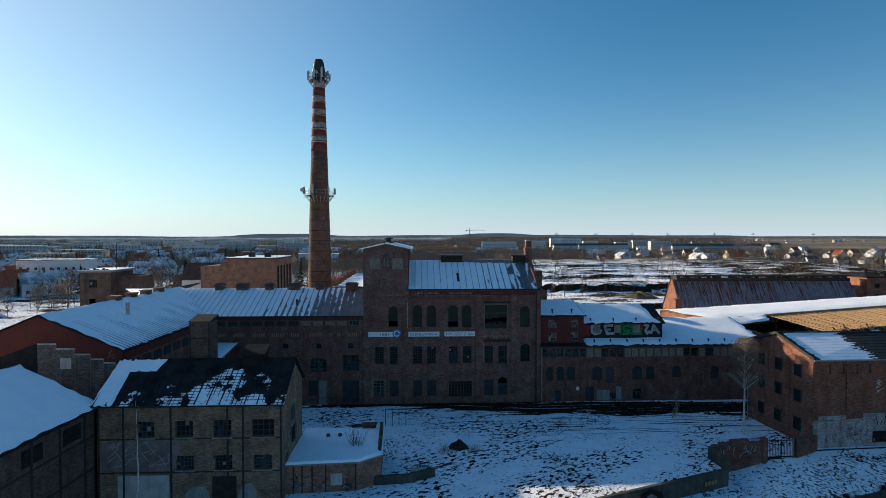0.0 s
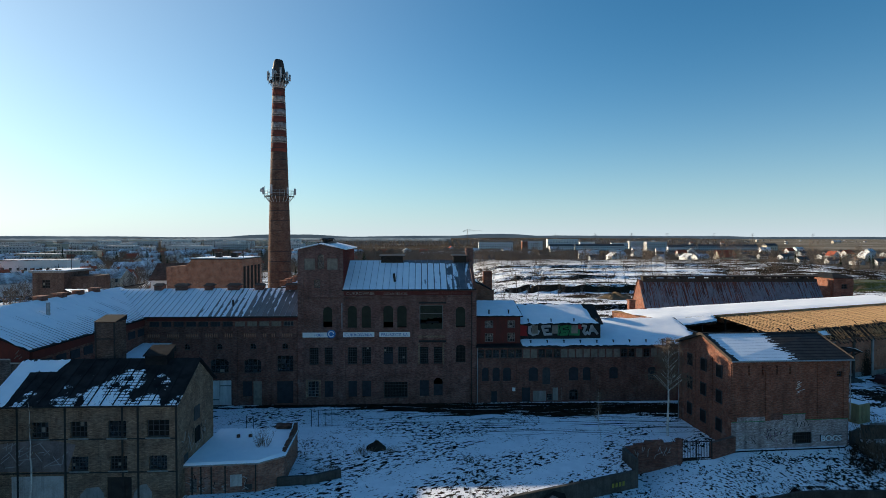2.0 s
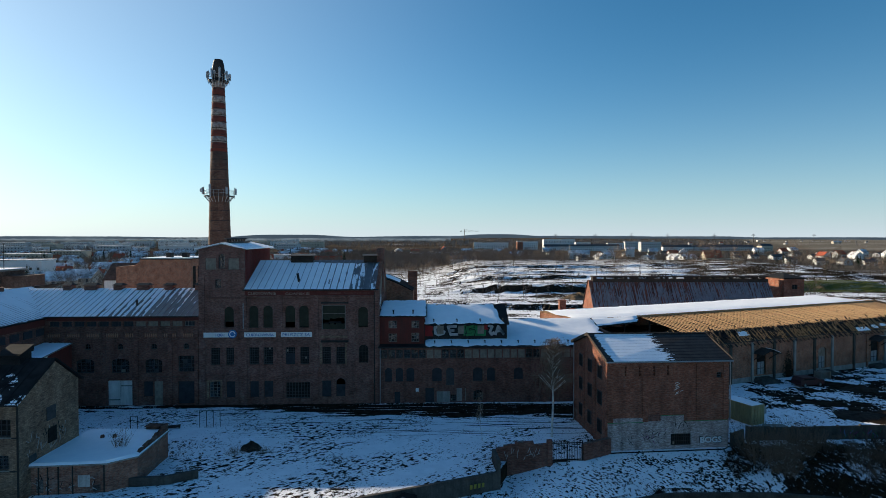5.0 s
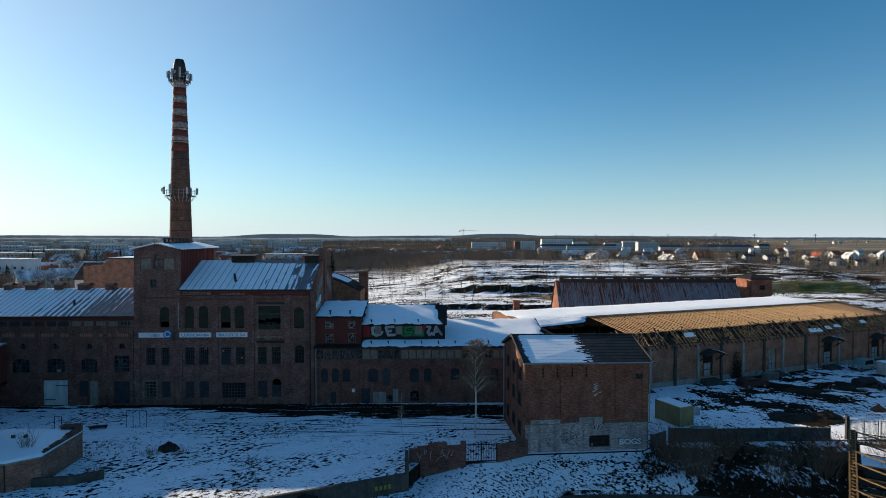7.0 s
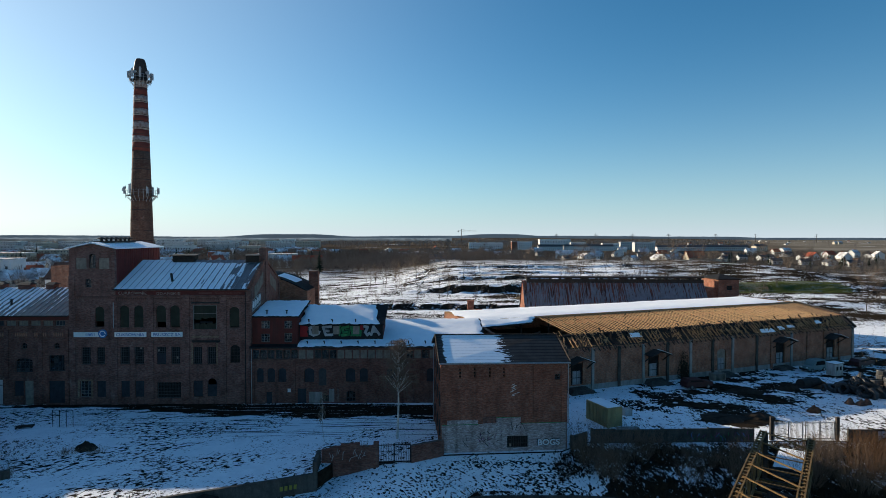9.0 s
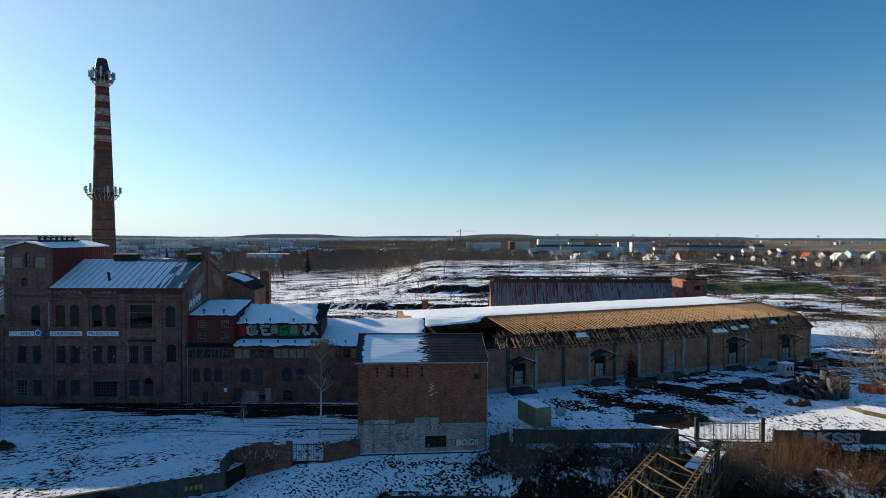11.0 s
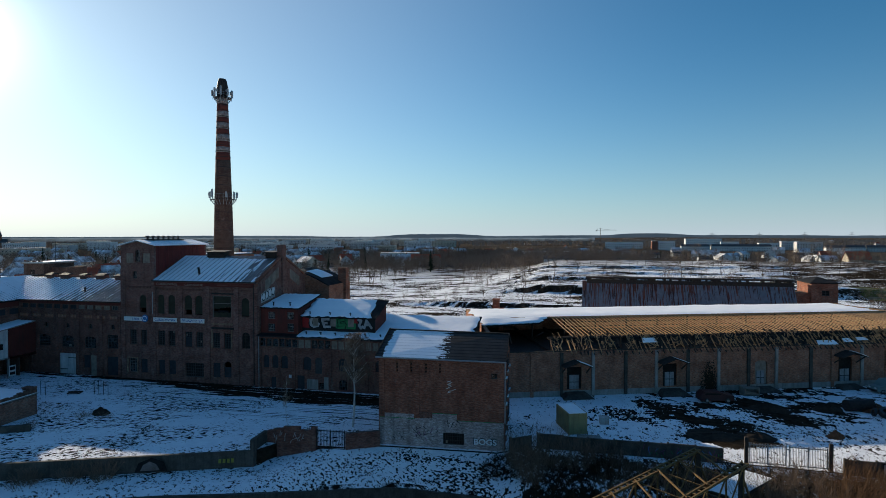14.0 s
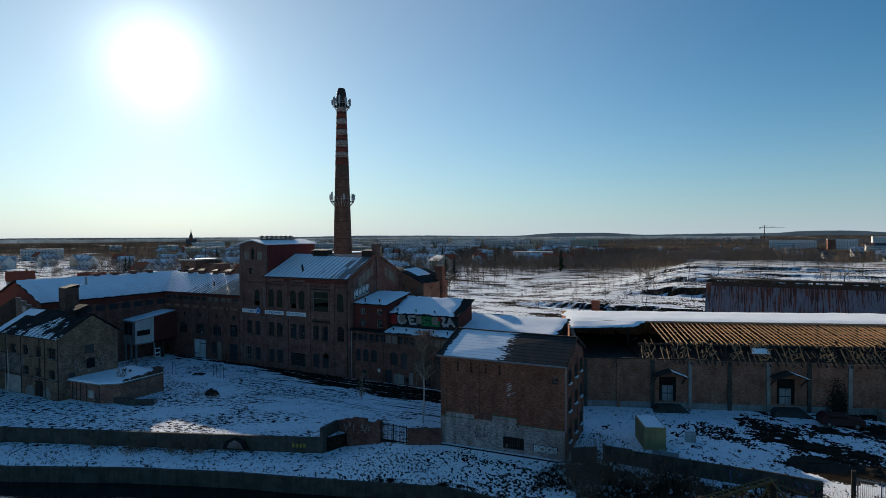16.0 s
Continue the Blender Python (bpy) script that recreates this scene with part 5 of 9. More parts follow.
for fill, wide, line in ((M_MURALWHITE, 0.36, ((20.7, 9.75), (20.1, 9.6), (20.15, 8.85), (20.6, 8.62), (21.2, 8.8), (21.35, 9.1))),
                         (M_MURALWHITE, 0.34, ((22.9, 9.75), (21.85, 9.7), (22.0, 9.2), (22.6, 9.2), (22.0, 9.2), (22.2, 8.65), (23.1, 8.68))),
                         (M_SPRAYGREEN, 0.34, ((25.2, 9.75), (24.4, 9.6), (24.5, 9.0), (25.3, 9.1), (25.2, 8.65), (24.3, 8.6))),
                         (M_MURALWHITE, 0.36, ((27.3, 9.8), (27.75, 9.7), (27.45, 9.0), (27.7, 8.65), (28.0, 8.9))),
                         (M_MURALWHITE, 0.34, ((28.2, 8.65), (28.55, 9.75), (29.3, 8.7), (28.95, 9.15), (28.45, 9.1)))):
    fat_letter(mural, line, 1.64, wide, fill, M_SPRAYBLACK)

# pale throw-up on the main gable above the red room
ring = [(0.1, 11.7), (4.7, 12.4), (4.9, 13.9), (2.6, 13.75), (0.2, 12.9)]
part("paint_patch", Geo().solid([(12.722, y, z) for y, z in ring], [(12.729, y, z) for y, z in ring]), M_PALETAG, main)
for i in range(5):
    rng_ = random.Random(70 + i)
    n = 10
    cy, cz, w, h = 0.7 + i * 0.88, 12.5 + 0.2 * i, 0.56, 0.7
    for k, m, dx in ((1.0, M_SPRAYBLACK, 0.0), (0.8, M_SPRAYWHITE, 0.012)):
        ring = [(cy + k * w * rng_.uniform(0.75, 1.1) * math.cos(2 * math.pi * j / n), cz + k * h * rng_.uniform(0.75, 1.1) * math.sin(2 * math.pi * j / n)) for j in range(n)]
        part("painted_letter", Geo().solid([(12.73 + dx, y, z) for y, z in ring], [(12.742 + dx, y, z) for y, z in ring]), m, main)

# ---- chimney ----
stack = thing("factory_chimney", "tall round brick chimney with red and white bands and aerial galleries", "chimney", (-25.7, 118.6, G))


def stack_r(z):
    pts = ((0, 2.55), (17, 2.3), (30, 1.95), (43, 1.55), (53.5, 1.2), (60, 1.12))
    for (a, r), (b, s) in zip(pts, pts[1:]):
        if z <= b:
            return r + (s - r) * (z - a) / (b - a)
    return pts[-1][1]


BANDS = [(53.8, 52.4, 1), (52.4, 50.7, 0), (50.7, 49.3, 1), (49.3, 48.0, 0), (48.0, 46.6, 1), (46.6, 45.3, 0), (45.3, 43.7, 1), (43.7, 42.4, 0), (42.4, 41.1, 1), (41.1, 39.3, 0)]
shaft = part("shaft", Geo().turned([(stack_r(z), z) for z in (-0.3, 5, 10, 15, 20, 25, 30, 35, 39.3)], 40), M_STACK, stack, smooth=True)
for hi, lo, white in BANDS:
    part("painted_band", Geo().turned([(stack_r(lo) + 0.01, lo), (stack_r(hi) + 0.01, hi)], 40), M_BANDWHITE if white else M_BANDRED, stack, "flaking white band" if white else "dull red band", smooth=True)
for z in [4 + 2.1 * i for i in range(17)] + [40 + 1.35 * i for i in range(10)]:
    part("iron_hoop", Geo().turned([(stack_r(z) + 0.05, z), (stack_r(z) + 0.05, z + 0.12)], 32), M_IRON, stack)
part("head", Geo().turned([(1.2, 53.8), (1.25, 55.2), (1.35, 55.8), (1.05, 57.6), (0.86, 58.2), (0.8, 58.3), (0.6, 58.3)], 32), M_IRON, stack, "dark iron-capped head", smooth=True)
for z, r, n in ((30.2, 2.95, 20), (53.9, 2.0, 16)):
    gal = part("gallery", Geo().turned([(stack_r(z), z - 0.08), (r, z - 0.08), (r, z), (stack_r(z), z)], 32), M_IRON, stack, "iron gallery round the shaft")
    g = Geo()
    for i in range(n):
        a = 2 * math.pi * i / n
        c, s = math.cos(a), math.sin(a)
        g.tube((r * c, r * s, z), (r * c, r * s, z + 1.1), 0.03, 0.03, 4)
        g.tube(((stack_r(z)) * c, stack_r(z) * s, z - 1.3), (r * c, r * s, z - 0.05), 0.05, 0.05, 4)
        b = 2 * math.pi * (i + 1) / n
        for h in (0.55, 1.1):
            g.tube((r * c, r * s, z + h), (r * math.cos(b), r * math.sin(b), z + h), 0.03, 0.03, 4)
    part("railing", g, M_STEEL, gal)
    for i in range(9 if z > 40 else 6):
        a = 2 * math.pi * (i / (9 if z > 40 else 6)) + 0.3
        c, s = (r + 0.25) * math.cos(a), (r + 0.25) * math.sin(a)
        h = 1.0 + 0.9 * ((i * 37) % 5) / 5
        ant = part("aerial", Geo().box(c - 0.16, c + 0.16, s - 0.16, s + 0.16, z + 0.3, z + 0.6 + h), M_WHITEMETAL, gal, "white panel aerial")
        part("aerial_pole", Geo().tube((c * 0.93, s * 0.93, z - 0.5), (c * 0.93, s * 0.93, z + 0.8 + h), 0.05, 0.05), M_STEEL, ant)
for i in range(5):
    a = 0.9 + i * 1.25
    c, s = 1.75 * math.cos(a), 1.75 * math.sin(a)
    part("dish_aerial", Geo().tube((c, s, 55.3), (c * 1.16, s * 1.16, 55.35), 0.32, 0.32, 12), M_WHITEMETAL, stack)
part("dish_aerial", Geo().tube((-3.4, -0.3, 31.4), (-3.6, -0.6, 31.4), 0.4, 0.4, 14).tube((-2.9, 0, 31.3), (-3.4, -0.3, 31.4), 0.05, 0.05), M_WHITEMETAL, stack)
g = Geo()
for i in range(70):
    z = 1 + i * 0.75
    r = stack_r(z)
    g.box(-0.25, 0.25, -r - 0.25, -r - 0.2, z, z + 0.05)
part("ladder", g, M_IRON, stack)

# ---- brick house with the black felt roof ----
house = thing("brick_house", "two-storey yellow-grey brick house with black felt roof", "house", (0, 46.7, G), FT)
DH = [(-24.73, -23.59, 5.53, 6.63, 0), (-21.62, -20.51, 5.55, 6.65, 0), (-18.6, -17.42, 5.52, 6.69, 0), (-15.5, -13.98, 5.53, 6.71, 0), (-21.59, -20.47, 2.85, 3.8, 0), (-18.5, -17.38, 2.85, 3.8, 0), (-15.37, -14.18, 2.82, 3.8, 0), (-18.9, -16.9, -0.2, 2.2, 0), (-24.9, -23.7, -0.2, 1.9, 0)]
DH = [(a - 0.15, b + 0.15, c - 0.12, d + 0.12, r) if i < 7 else (a, b, c, d, r) for i, (a, b, c, d, r) in enumerate(DH)]
part("front_wall", Geo().wall(-28.0, -13.2, -0.3, 8.25, DH, 0.4), M_PALE, house)
part("back_wall", Geo().wall(-28.0, -13.2, -0.3, 8.25, (), 0.4, 7.6), M_PALE, house)
for u0, u1 in ((-13.6, -13.2), (-28.0, -27.6)):
    part("gable_wall", gable_prism(Geo(), u0, u1, [(0.4, -0.3), (7.6, -0.3), (7.6, 8.25), (8.0, 8.25), (4.5, 10.75), (0, 8.25), (0.4, 8.25)]), M_PALE, house)
for z in (2.4, 5.0):
    part("floor_slab", Geo().box(-27.6, -13.6, 0.4, 7.6, z, z + 0.2), M_DARK, house)
broof = part("roof", slope_sheet((-28.3, -0.45, 8.2), (-12.95, -0.45, 8.2), (-12.95, 4.5, 10.95), (-28.3, 4.5, 10.95), 0.12), M_ROOFBLACK, house, "black felt roof with remains of snow")
part("roof_back_slope", slope_sheet((-28.3, 4.5, 10.95), (-12.95, 4.5, 10.95), (-12.95, 8.5, 8.2), (-28.3, 8.5, 8.2), 0.12), M_TAR, broof)
seam_parts(broof, -28.1, -13.1, 1.0, -0.45, 8.19, 4.5, 10.94, M_TAR, 0.08, 0.05)
part("gutter", Geo().tube((-28.2, -0.52, 8.12), (-12.95, -0.52, 8.12), 0.07, 0.07), M_IRON, broof)
snow_cover(broof, (-28.3, -0.4, 8.22), (-26.6, -0.4, 8.22), (-26.9, 4.4, 10.9), (-28.3, 4.3, 10.85), 0.06, 8, 16, 0.8, 21)
snow_cover(broof, (-27.2, 3.0, 10.14), (-24.6, 3.0, 10.14), (-24.2, 4.4, 10.92), (-27.0, 4.3, 10.85), 0.05, 10, 6, 0.8, 22)
for u in (-27.95, -25.98, -22.2, -17.66, -16.42, -13.35):
    part("post", Geo().box(u, u + 0.15, -0.05, 0, -0.2, 8.15), M_DARKWOOD, house)
for z in (2.55, 5.28):
    part("rail", Geo().box(-28, -13.2, -0.045, 0, z, z + 0.09), M_DARKWOOD, house)
for i, h in enumerate(DH):
    if i == 7:
        shutter(house, h, M_DARKWOOD, 0.15, 4, "dark broken double door", "door")
    elif i == 8:
        # near-black boards stand in for the shade inside the doorway
        shutter(house, h, M_DARK, 0.15, 2, "dark doorway", "door")
    else:
        window(house, h, 4 if i < 4 else 5, 3 if i < 4 else 4, fm=M_FRAME, pm=M_DARK if i % 2 else None)
        part("window_sill", Geo().box(h[0] - 0.08, h[1] + 0.08, -0.07, 0.1, h[2] - 0.1, h[2]), M_CONCRETE, house)
part("plaster_base", Geo().box(-26.4, -22.3, -0.02, 0, -0.2, 2.35), M_STUCCO, house, "pale plastered foot with scrawls")
for u0, u1, top in ((-21.2, -19.0, 1.4), (-16.9, -15.2, 1.6)):
    ring = [(u0, -0.2), (u1, -0.2), (u1 - 0.1, top * 0.6), (u1 - 0.5, top), (u0 + 0.7, top * 0.95), (u0 + 0.2, top * 0.55)]
    part("plaster_patch", Geo().solid([(x, -0.015, z) for x, z in ring], [(x, 0, z) for x, z in ring]), M_CONCRETE, house, "grey patch of old plaster")
M_GREYTAG = plain("thin_grey_spray_paint", (0.26, 0.21, 0.2), (0.12, 0.095, 0.085), 0.9, 0.8)
part("graffiti", Geo().solid([(x, -0.012, z) for x, z in ((-28.0, 2.75), (-22.0, 2.7), (-21.3, 4.9), (-22.6, 5.2), (-25.0, 5.25), (-27.9, 4.95))], [(x, 0, z) for x, z in ((-28.0, 2.75), (-22.0, 2.7), (-21.3, 4.9), (-22.6, 5.2), (-25.0, 5.25), (-27.9, 4.95))]), M_GREYTAG, house, "faded grey spray-painted lettering shape")
tag_rng = random.Random(5)
for i in range(26):
    x, z, a, n = tag_rng.uniform(-27.8, -22.2), tag_rng.uniform(3.0, 4.7), tag_rng.choice((0.5, 0.7, 2.2, 1.4, 0.1)), tag_rng.uniform(0.5, 1.5)
    part("paint_stroke", Geo().beam((x, -0.02, z), (min(x + n * math.cos(a), -21.6), -0.02, min(5.1, z + n * math.sin(a))), 0.01, 0.06), M_PALETAG, house)
for i in range(34):
    y, z, a, n = tag_rng.uniform(0.6, 6.0), tag_rng.uniform(2.9, 4.6), tag_rng.choice((0.5, 1.3, 1.9, 2.6)), tag_rng.uniform(0.3, 0.9)
    part("paint_stroke", Geo().beam((-13.185, y, z), (-13.185, y + n * math.cos(a), z + n * math.sin(a)), 0.01, 0.06), tag_rng.choice((M_PALETAG, M_PALETAG, M_SPRAYBLACK)), house)
g = Geo().box(-13.2, -13.14, 3.4, 4.6, 5.6, 6.8)
part("side_window", g, M_FRAME, house)
part("side_window", Geo().box(-13.2, -13.14, 1.2, 2.0, 2.4, 3.4), M_FRAME, house)
part("side_door", Geo().box(-13.2, -13.14, 3.6, 4.7, 3.6, 4.9), M_DARK, house)
part("dormer", Geo().box(-17.5, -15.6, 3.7, 5.2, 10.5, 11.45).solid([(-17.6, 3.5, 11.3), (-15.5, 3.5, 11.3), (-15.5, 5.4, 11.45), (-17.6, 5.4, 11.45)], [(-17.6, 3.5, 11.36), (-15.5, 3.5, 11.36), (-15.5, 5.4, 12.0), (-17.6, 5.4, 12.0)]), M_TAR, house, "dark wooden roof hatch")
bstack = thing("brick_stack", "square brick chimney stack behind the house", "chimney", (-22.0, 51.2, G))
part("shaft", Geo().box(-0.9, 0.9, 0, 1.8, -0.2, 14.05), M_DULL, bstack)
part("cap", Geo().solid([(-0.98, -0.08, 14.05), (0.98, -0.08, 14.05), (0.98, 1.88, 14.05), (-0.98, 1.88, 14.05)], [(-0.98, -0.08, 14.1), (0.98, -0.08, 14.1), (0.98, 1.88, 14.5), (-0.98, 1.88, 14.5)]), M_TAR, bstack)
for x in (-0.93, 0.78):
    part("corner_iron", Geo().box(x, x + 0.15, -0.04, 0.0, 0, 14.0), M_IRON, bstack)
for i in range(6):
    part("hoop", Geo().box(-0.94, 0.94, -0.05, -0.02, 2 + i * 2.1, 2.1 + i * 2.1), M_IRON, bstack)

annex = thing("low_brick_annex", "long brick building with snow-covered gable roof and timber posts", "building", (-28.3, 20.0, G))
part("east_wall", Geo().box(-0.4, 0, -8, 26.2, -0.3, 8.0), M_DULL, annex)
part("west_wall", Geo().box(-13, -12.6, -8, 26.2, -0.3, 8.0), M_PALE, annex)
for y0 in (-8, 25.8):
    g = Geo()
    g.solid([(-13, y0, -0.3), (0, y0, -0.3), (0, y0, 8.0), (-6.4, y0, 11.2), (-13, y0, 8.0)], [(-13, y0 + 0.4, -0.3), (0, y0 + 0.4, -0.3), (0, y0 + 0.4, 8.0), (-6.4, y0 + 0.4, 11.2), (-13, y0 + 0.4, 8.0)])
    part("gable_wall", g, M_PALE, annex)
part("roof", slope_sheet((0.4, -8.3, 7.95), (0.4, 26.4, 7.95), (-6.4, 26.4, 11.3), (-6.4, -8.3, 11.3), 0.12), M_TAR, annex)
part("roof_west_slope", slope_sheet((-6.4, -8.3, 11.3), (-6.4, 26.4, 11.3), (-13.3, 26.4, 7.95), (-13.3, -8.3, 7.95), 0.12), M_TAR, annex)
snow_cover(annex, (0.35, -8.2, 8.0), (0.35, 26.3, 8.0), (-6.4, 26.3, 11.3), (-6.4, -8.2, 11.3), 0.12, 40, 12, 0.3, 6)
snow_cover(annex, (-6.4, -8.2, 11.3), (-6.4, 26.3, 11.3), (-13.2, 26.3, 8.0), (-13.2, -8.2, 8.0), 0.12, 40, 12, 0.3, 7)
for i in range(12):
    part("post", Geo().box(0, 0.06, -7.5 + i * 2.9, -7.3 + i * 2.9, -0.2, 7.9), M_DARKWOOD, annex)
for z in (3.0, 5.6):
    part("rail", Geo().box(0, 0.05, -8, 26, z, z + 0.14), M_DARKWOOD, annex)
for i in range(6):
    part("window", Geo().box(0, 0.04, 1.0 + i * 4.2, 3.0 + i * 4.2, 6.1, 7.3), M_DARK, annex)

# ---- low flat-roofed hut ----
hut = thing("flat_hut", "low painted brick hut with rounded corner under deep snow", "hut", (0, 0, G))
ring = [(-13.25, 47.55), (-7.3, 48.2), (-5.5, 49.75), (-5.95, 56.1), (-13.6, 56.2)]
outer = [(-13.25, 47.25), (-7.15, 47.95), (-5.3, 49.6), (-5.85, 56.2), (-13.6, 56.35)]
inner = [(-13.25, 47.42), (-7.25, 48.1), (-5.75, 49.75), (-6.25, 56.0), (-13.55, 56.1)]
g = Geo().solid([(x, y, -0.3) for x, y in ring], [(x, y, 2.45) for x, y in ring])
M_HUT = brick("flaking_painted_brick", (0.4, 0.19, 0.125), (0.3, 0.14, 0.095), (0.3, 0.25, 0.21), 0.35, (0.42, 0.38, 0.35))
part("outer_wall", g, M_HUT, hut)
part("roof_slab", Geo().solid([(x, y, 2.45) for x, y in outer], [(x, y, 2.58) for x, y in outer]), M_CONCRETE, hut)
part("snow", Geo().solid([(x, y, 2.58) for x, y in outer], [(x, y, 2.76) for x, y in inner]), M_SNOW, hut, "deep smooth snow")
hut_rng = random.Random(17)
for i in range(16):
    t0, t1 = i / 16, (i + 1) / 16
    a, b = Vector((-5.5, 49.75, 0)).lerp(Vector((-5.95, 56.1, 0)), t0), Vector((-5.5, 49.75, 0)).lerp(Vector((-5.95, 56.1, 0)), t1)
    top = 2.62 + 0.62 * t0 ** 0.8 + hut_rng.uniform(-0.14, 0.12)
    part("parapet", Geo().solid([(a.x - 0.3, a.y, 2.3), (a.x + 0.03, a.y, 2.3), (b.x + 0.03, b.y, 2.3), (b.x - 0.3, b.y, 2.3)], [(a.x - 0.3, a.y, top), (a.x + 0.03, a.y, top - 0.08), (b.x + 0.03, b.y, top + 0.05), (b.x - 0.3, b.y, top)]), M_STACK, hut, "broken brick parapet")
part("vent_stack", Geo().box(-8.0, -6.7, 55.9, 56.6, 0, 3.0).box(-8.1, -6.6, 55.8, 56.7, 3.0, 3.1), M_STACK, hut)
for i, (u, w, h0, h1) in enumerate(((0.07, 0.09, 0.2, 1.3), (0.62, 0.16, 0.55, 1.55), (0.82, 0.1, 0.2, 0.7))):
    a, b = Vector((-13.25, 47.55, 0)).lerp(Vector((-7.3, 48.2, 0)), u), Vector((-13.25, 47.55, 0)).lerp(Vector((-7.3, 48.2, 0)), u + w)
    part("painted_patch", Geo().solid([(a.x, a.y - 0.03, h0), (b.x, b.y - 0.03, h0), (b.x, b.y + 0.02, h0), (a.x, a.y + 0.02, h0)], [(a.x, a.y - 0.03, h1), (b.x, b.y - 0.03, h1), (b.x, b.y + 0.02, h1), (a.x, a.y + 0.02, h1)]), (M_LIME, M_STUCCO, M_LIME)[i], hut)
for u in (0.1, 0.22, 0.36, 0.55, 0.97):
    a = Vector((-13.25, 47.55, 0)).lerp(Vector((-7.3, 48.2, 0)), u)
    part("post", Geo().box(a.x - 0.05, a.x + 0.05, a.y - 0.05, a.y + 0.03, -0.2, 2.42), M_DARKWOOD, hut)
part("roof_pipe", Geo().tube((-10.9, 53.6, 2.6), (-10.9, 53.6, 3.0), 0.2, 0.17, 8).tube((-9.8, 53.7, 2.6), (-9.8, 53.7, 3.0), 0.2, 0.17, 8), M_STACK, hut)
tag_rng = random.Random(23)
for i in range(26):
    a = Vector((-13.25, 47.55, 0)).lerp(Vector((-7.3, 48.2, 0)), tag_rng.choice((0.12, 0.2, 0.45, 0.78)) + tag_rng.uniform(-0.06, 0.1))
    z, t_, n = tag_rng.uniform(0.2, 1.3), tag_rng.choice((0.4, 1.3, 1.9, 2.6)), tag_rng.uniform(0.25, 0.6)
    part("paint_stroke", Geo().beam((a.x, a.y - 0.03, z), (a.x + n * math.cos(t_), a.y - 0.03 + 0.11 * n * math.cos(t_), z + n * math.sin(t_)), 0.01, 0.05), tag_rng.choice((M_PALETAG, M_SPRAYBLACK, M_PALETAG)), hut)
wall_run("low_wall", [(-6.0, 49.2), (-3.0, 49.6), (-0.7, 51.0)], G - 0.3, G + 0.75, 0.35, M_MOSSY, "low broken concrete wall beside the hut", "wall")

# ---- brick store at the river ----
store = thing("brick_store", "tall red-brick store with whitewashed foot and half-snowy roof", "warehouse", (0, 53.95, G), 5.71)
EH = [(u + j * 0.0, u + 0.2, z, z + 0.22, 0) for u in (39.8, 41.28, 42.82, 44.27) for z in (7.6, 7.95, 8.3) for j in (0,)] + [(49.58, 50.19, 7.2, 7.78, 0), (44.7, 46.85, 0.38, 1.57, 0)]
M_WHITEWASH = brick("whitewashed_brick", (0.62, 0.6, 0.6), (0.4, 0.35, 0.33), (0.3, 0.27, 0.26), 0.7, (0.16, 0.075, 0.055))
part("front_wall", Geo().wall(38.05, 50.85, 2.85, 9.05, EH[:13], 0.5), M_ORANGE, store)
part("front_foot", Geo().wall(38.05, 50.85, -0.4, 2.85, [EH[13]], 0.5, -0.03), M_WHITEWASH, store, "peeling whitewash with scrawls")
part("whitewash_step", Geo().box(38.6, 41.9, -0.025, 0, 2.85, 3.3).box(41.9, 46.1, -0.02, 0, 2.85, 3.5), M_WHITEWASH, store)
DL, DR = 10.2, 9.0          # depth at the two ends
part("side_wall", Geo().box(38.05, 38.55, 0.5, DL, -0.4, 9.15), M_ORANGE, store)
part("side_wall", Geo().box(50.35, 50.85, 0.5, DR, -0.4, 9.15), M_ORANGE, store)
part("back_wall", Geo().solid([(38.05, DL, -0.4), (50.85, DR, -0.4), (50.85, DR + 0.4, -0.4), (38.05, DL + 0.4, -0.4)], [(38.05, DL, 9.15), (50.85, DR, 9.15), (50.85, DR + 0.4, 9.15), (38.05, DL + 0.4, 9.15)]), M_ORANGE, store)
for u0, u1, d in ((38.05, 38.5, DL), (50.4, 50.85, DR)):
    part("gable", gable_prism(Geo(), u0, u1, [(0, 9.15), (d + 0.4, 9.15), (d / 2 + 0.2, 10.85)]), M_ORANGE, store)
for z in (4.4, 8.85):
    part("floor_slab", Geo().box(38.6, 50.3, 0.5, DR, z, z + 0.15), M_DARK, store)
for d, u in ((DL, 37.97), (DR, 50.85)):
    for v in (0.0, d / 3, 2 * d / 3, d - 0.4):
        part("pilaster", Geo().box(u, u + 0.08, v, v + 0.5, 0.0, 8.8), M_ORANGE, store)
SL, SR = ((37.75, -0.4, 9.25), (37.75, 5.3, 11.05), (37.75, DL + 0.6, 9.2)), ((51.1, -0.4, 9.15), (51.1, 4.75, 11.0), (51.1, DR + 0.6, 9.1))
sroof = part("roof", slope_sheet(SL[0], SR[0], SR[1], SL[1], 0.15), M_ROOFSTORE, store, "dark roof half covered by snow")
part("roof_back_slope", slope_sheet(SL[1], SR[1], SR[2], SL[2], 0.15), M_TAR, sroof)
part("ridge_cap", Geo().beam((37.75, 5.3, 11.08), (51.1, 4.75, 11.03), 0.3, 0.08), M_TAR, sroof)
part("barge_board", Geo().beam(SL[0], SL[1], 0.06, 0.3).beam(SL[1], SL[2], 0.06, 0.3), M_DARKWOOD, sroof)
part("barge_board", Geo().beam(SR[0], SR[1], 0.06, 0.3).beam(SR[1], SR[2], 0.06, 0.3), M_DARKWOOD, sroof)
part("gutter", Geo().tube((37.75, -0.48, 9.12), (51.1, -0.48, 9.02), 0.08, 0.08, 8), M_STEEL, sroof)
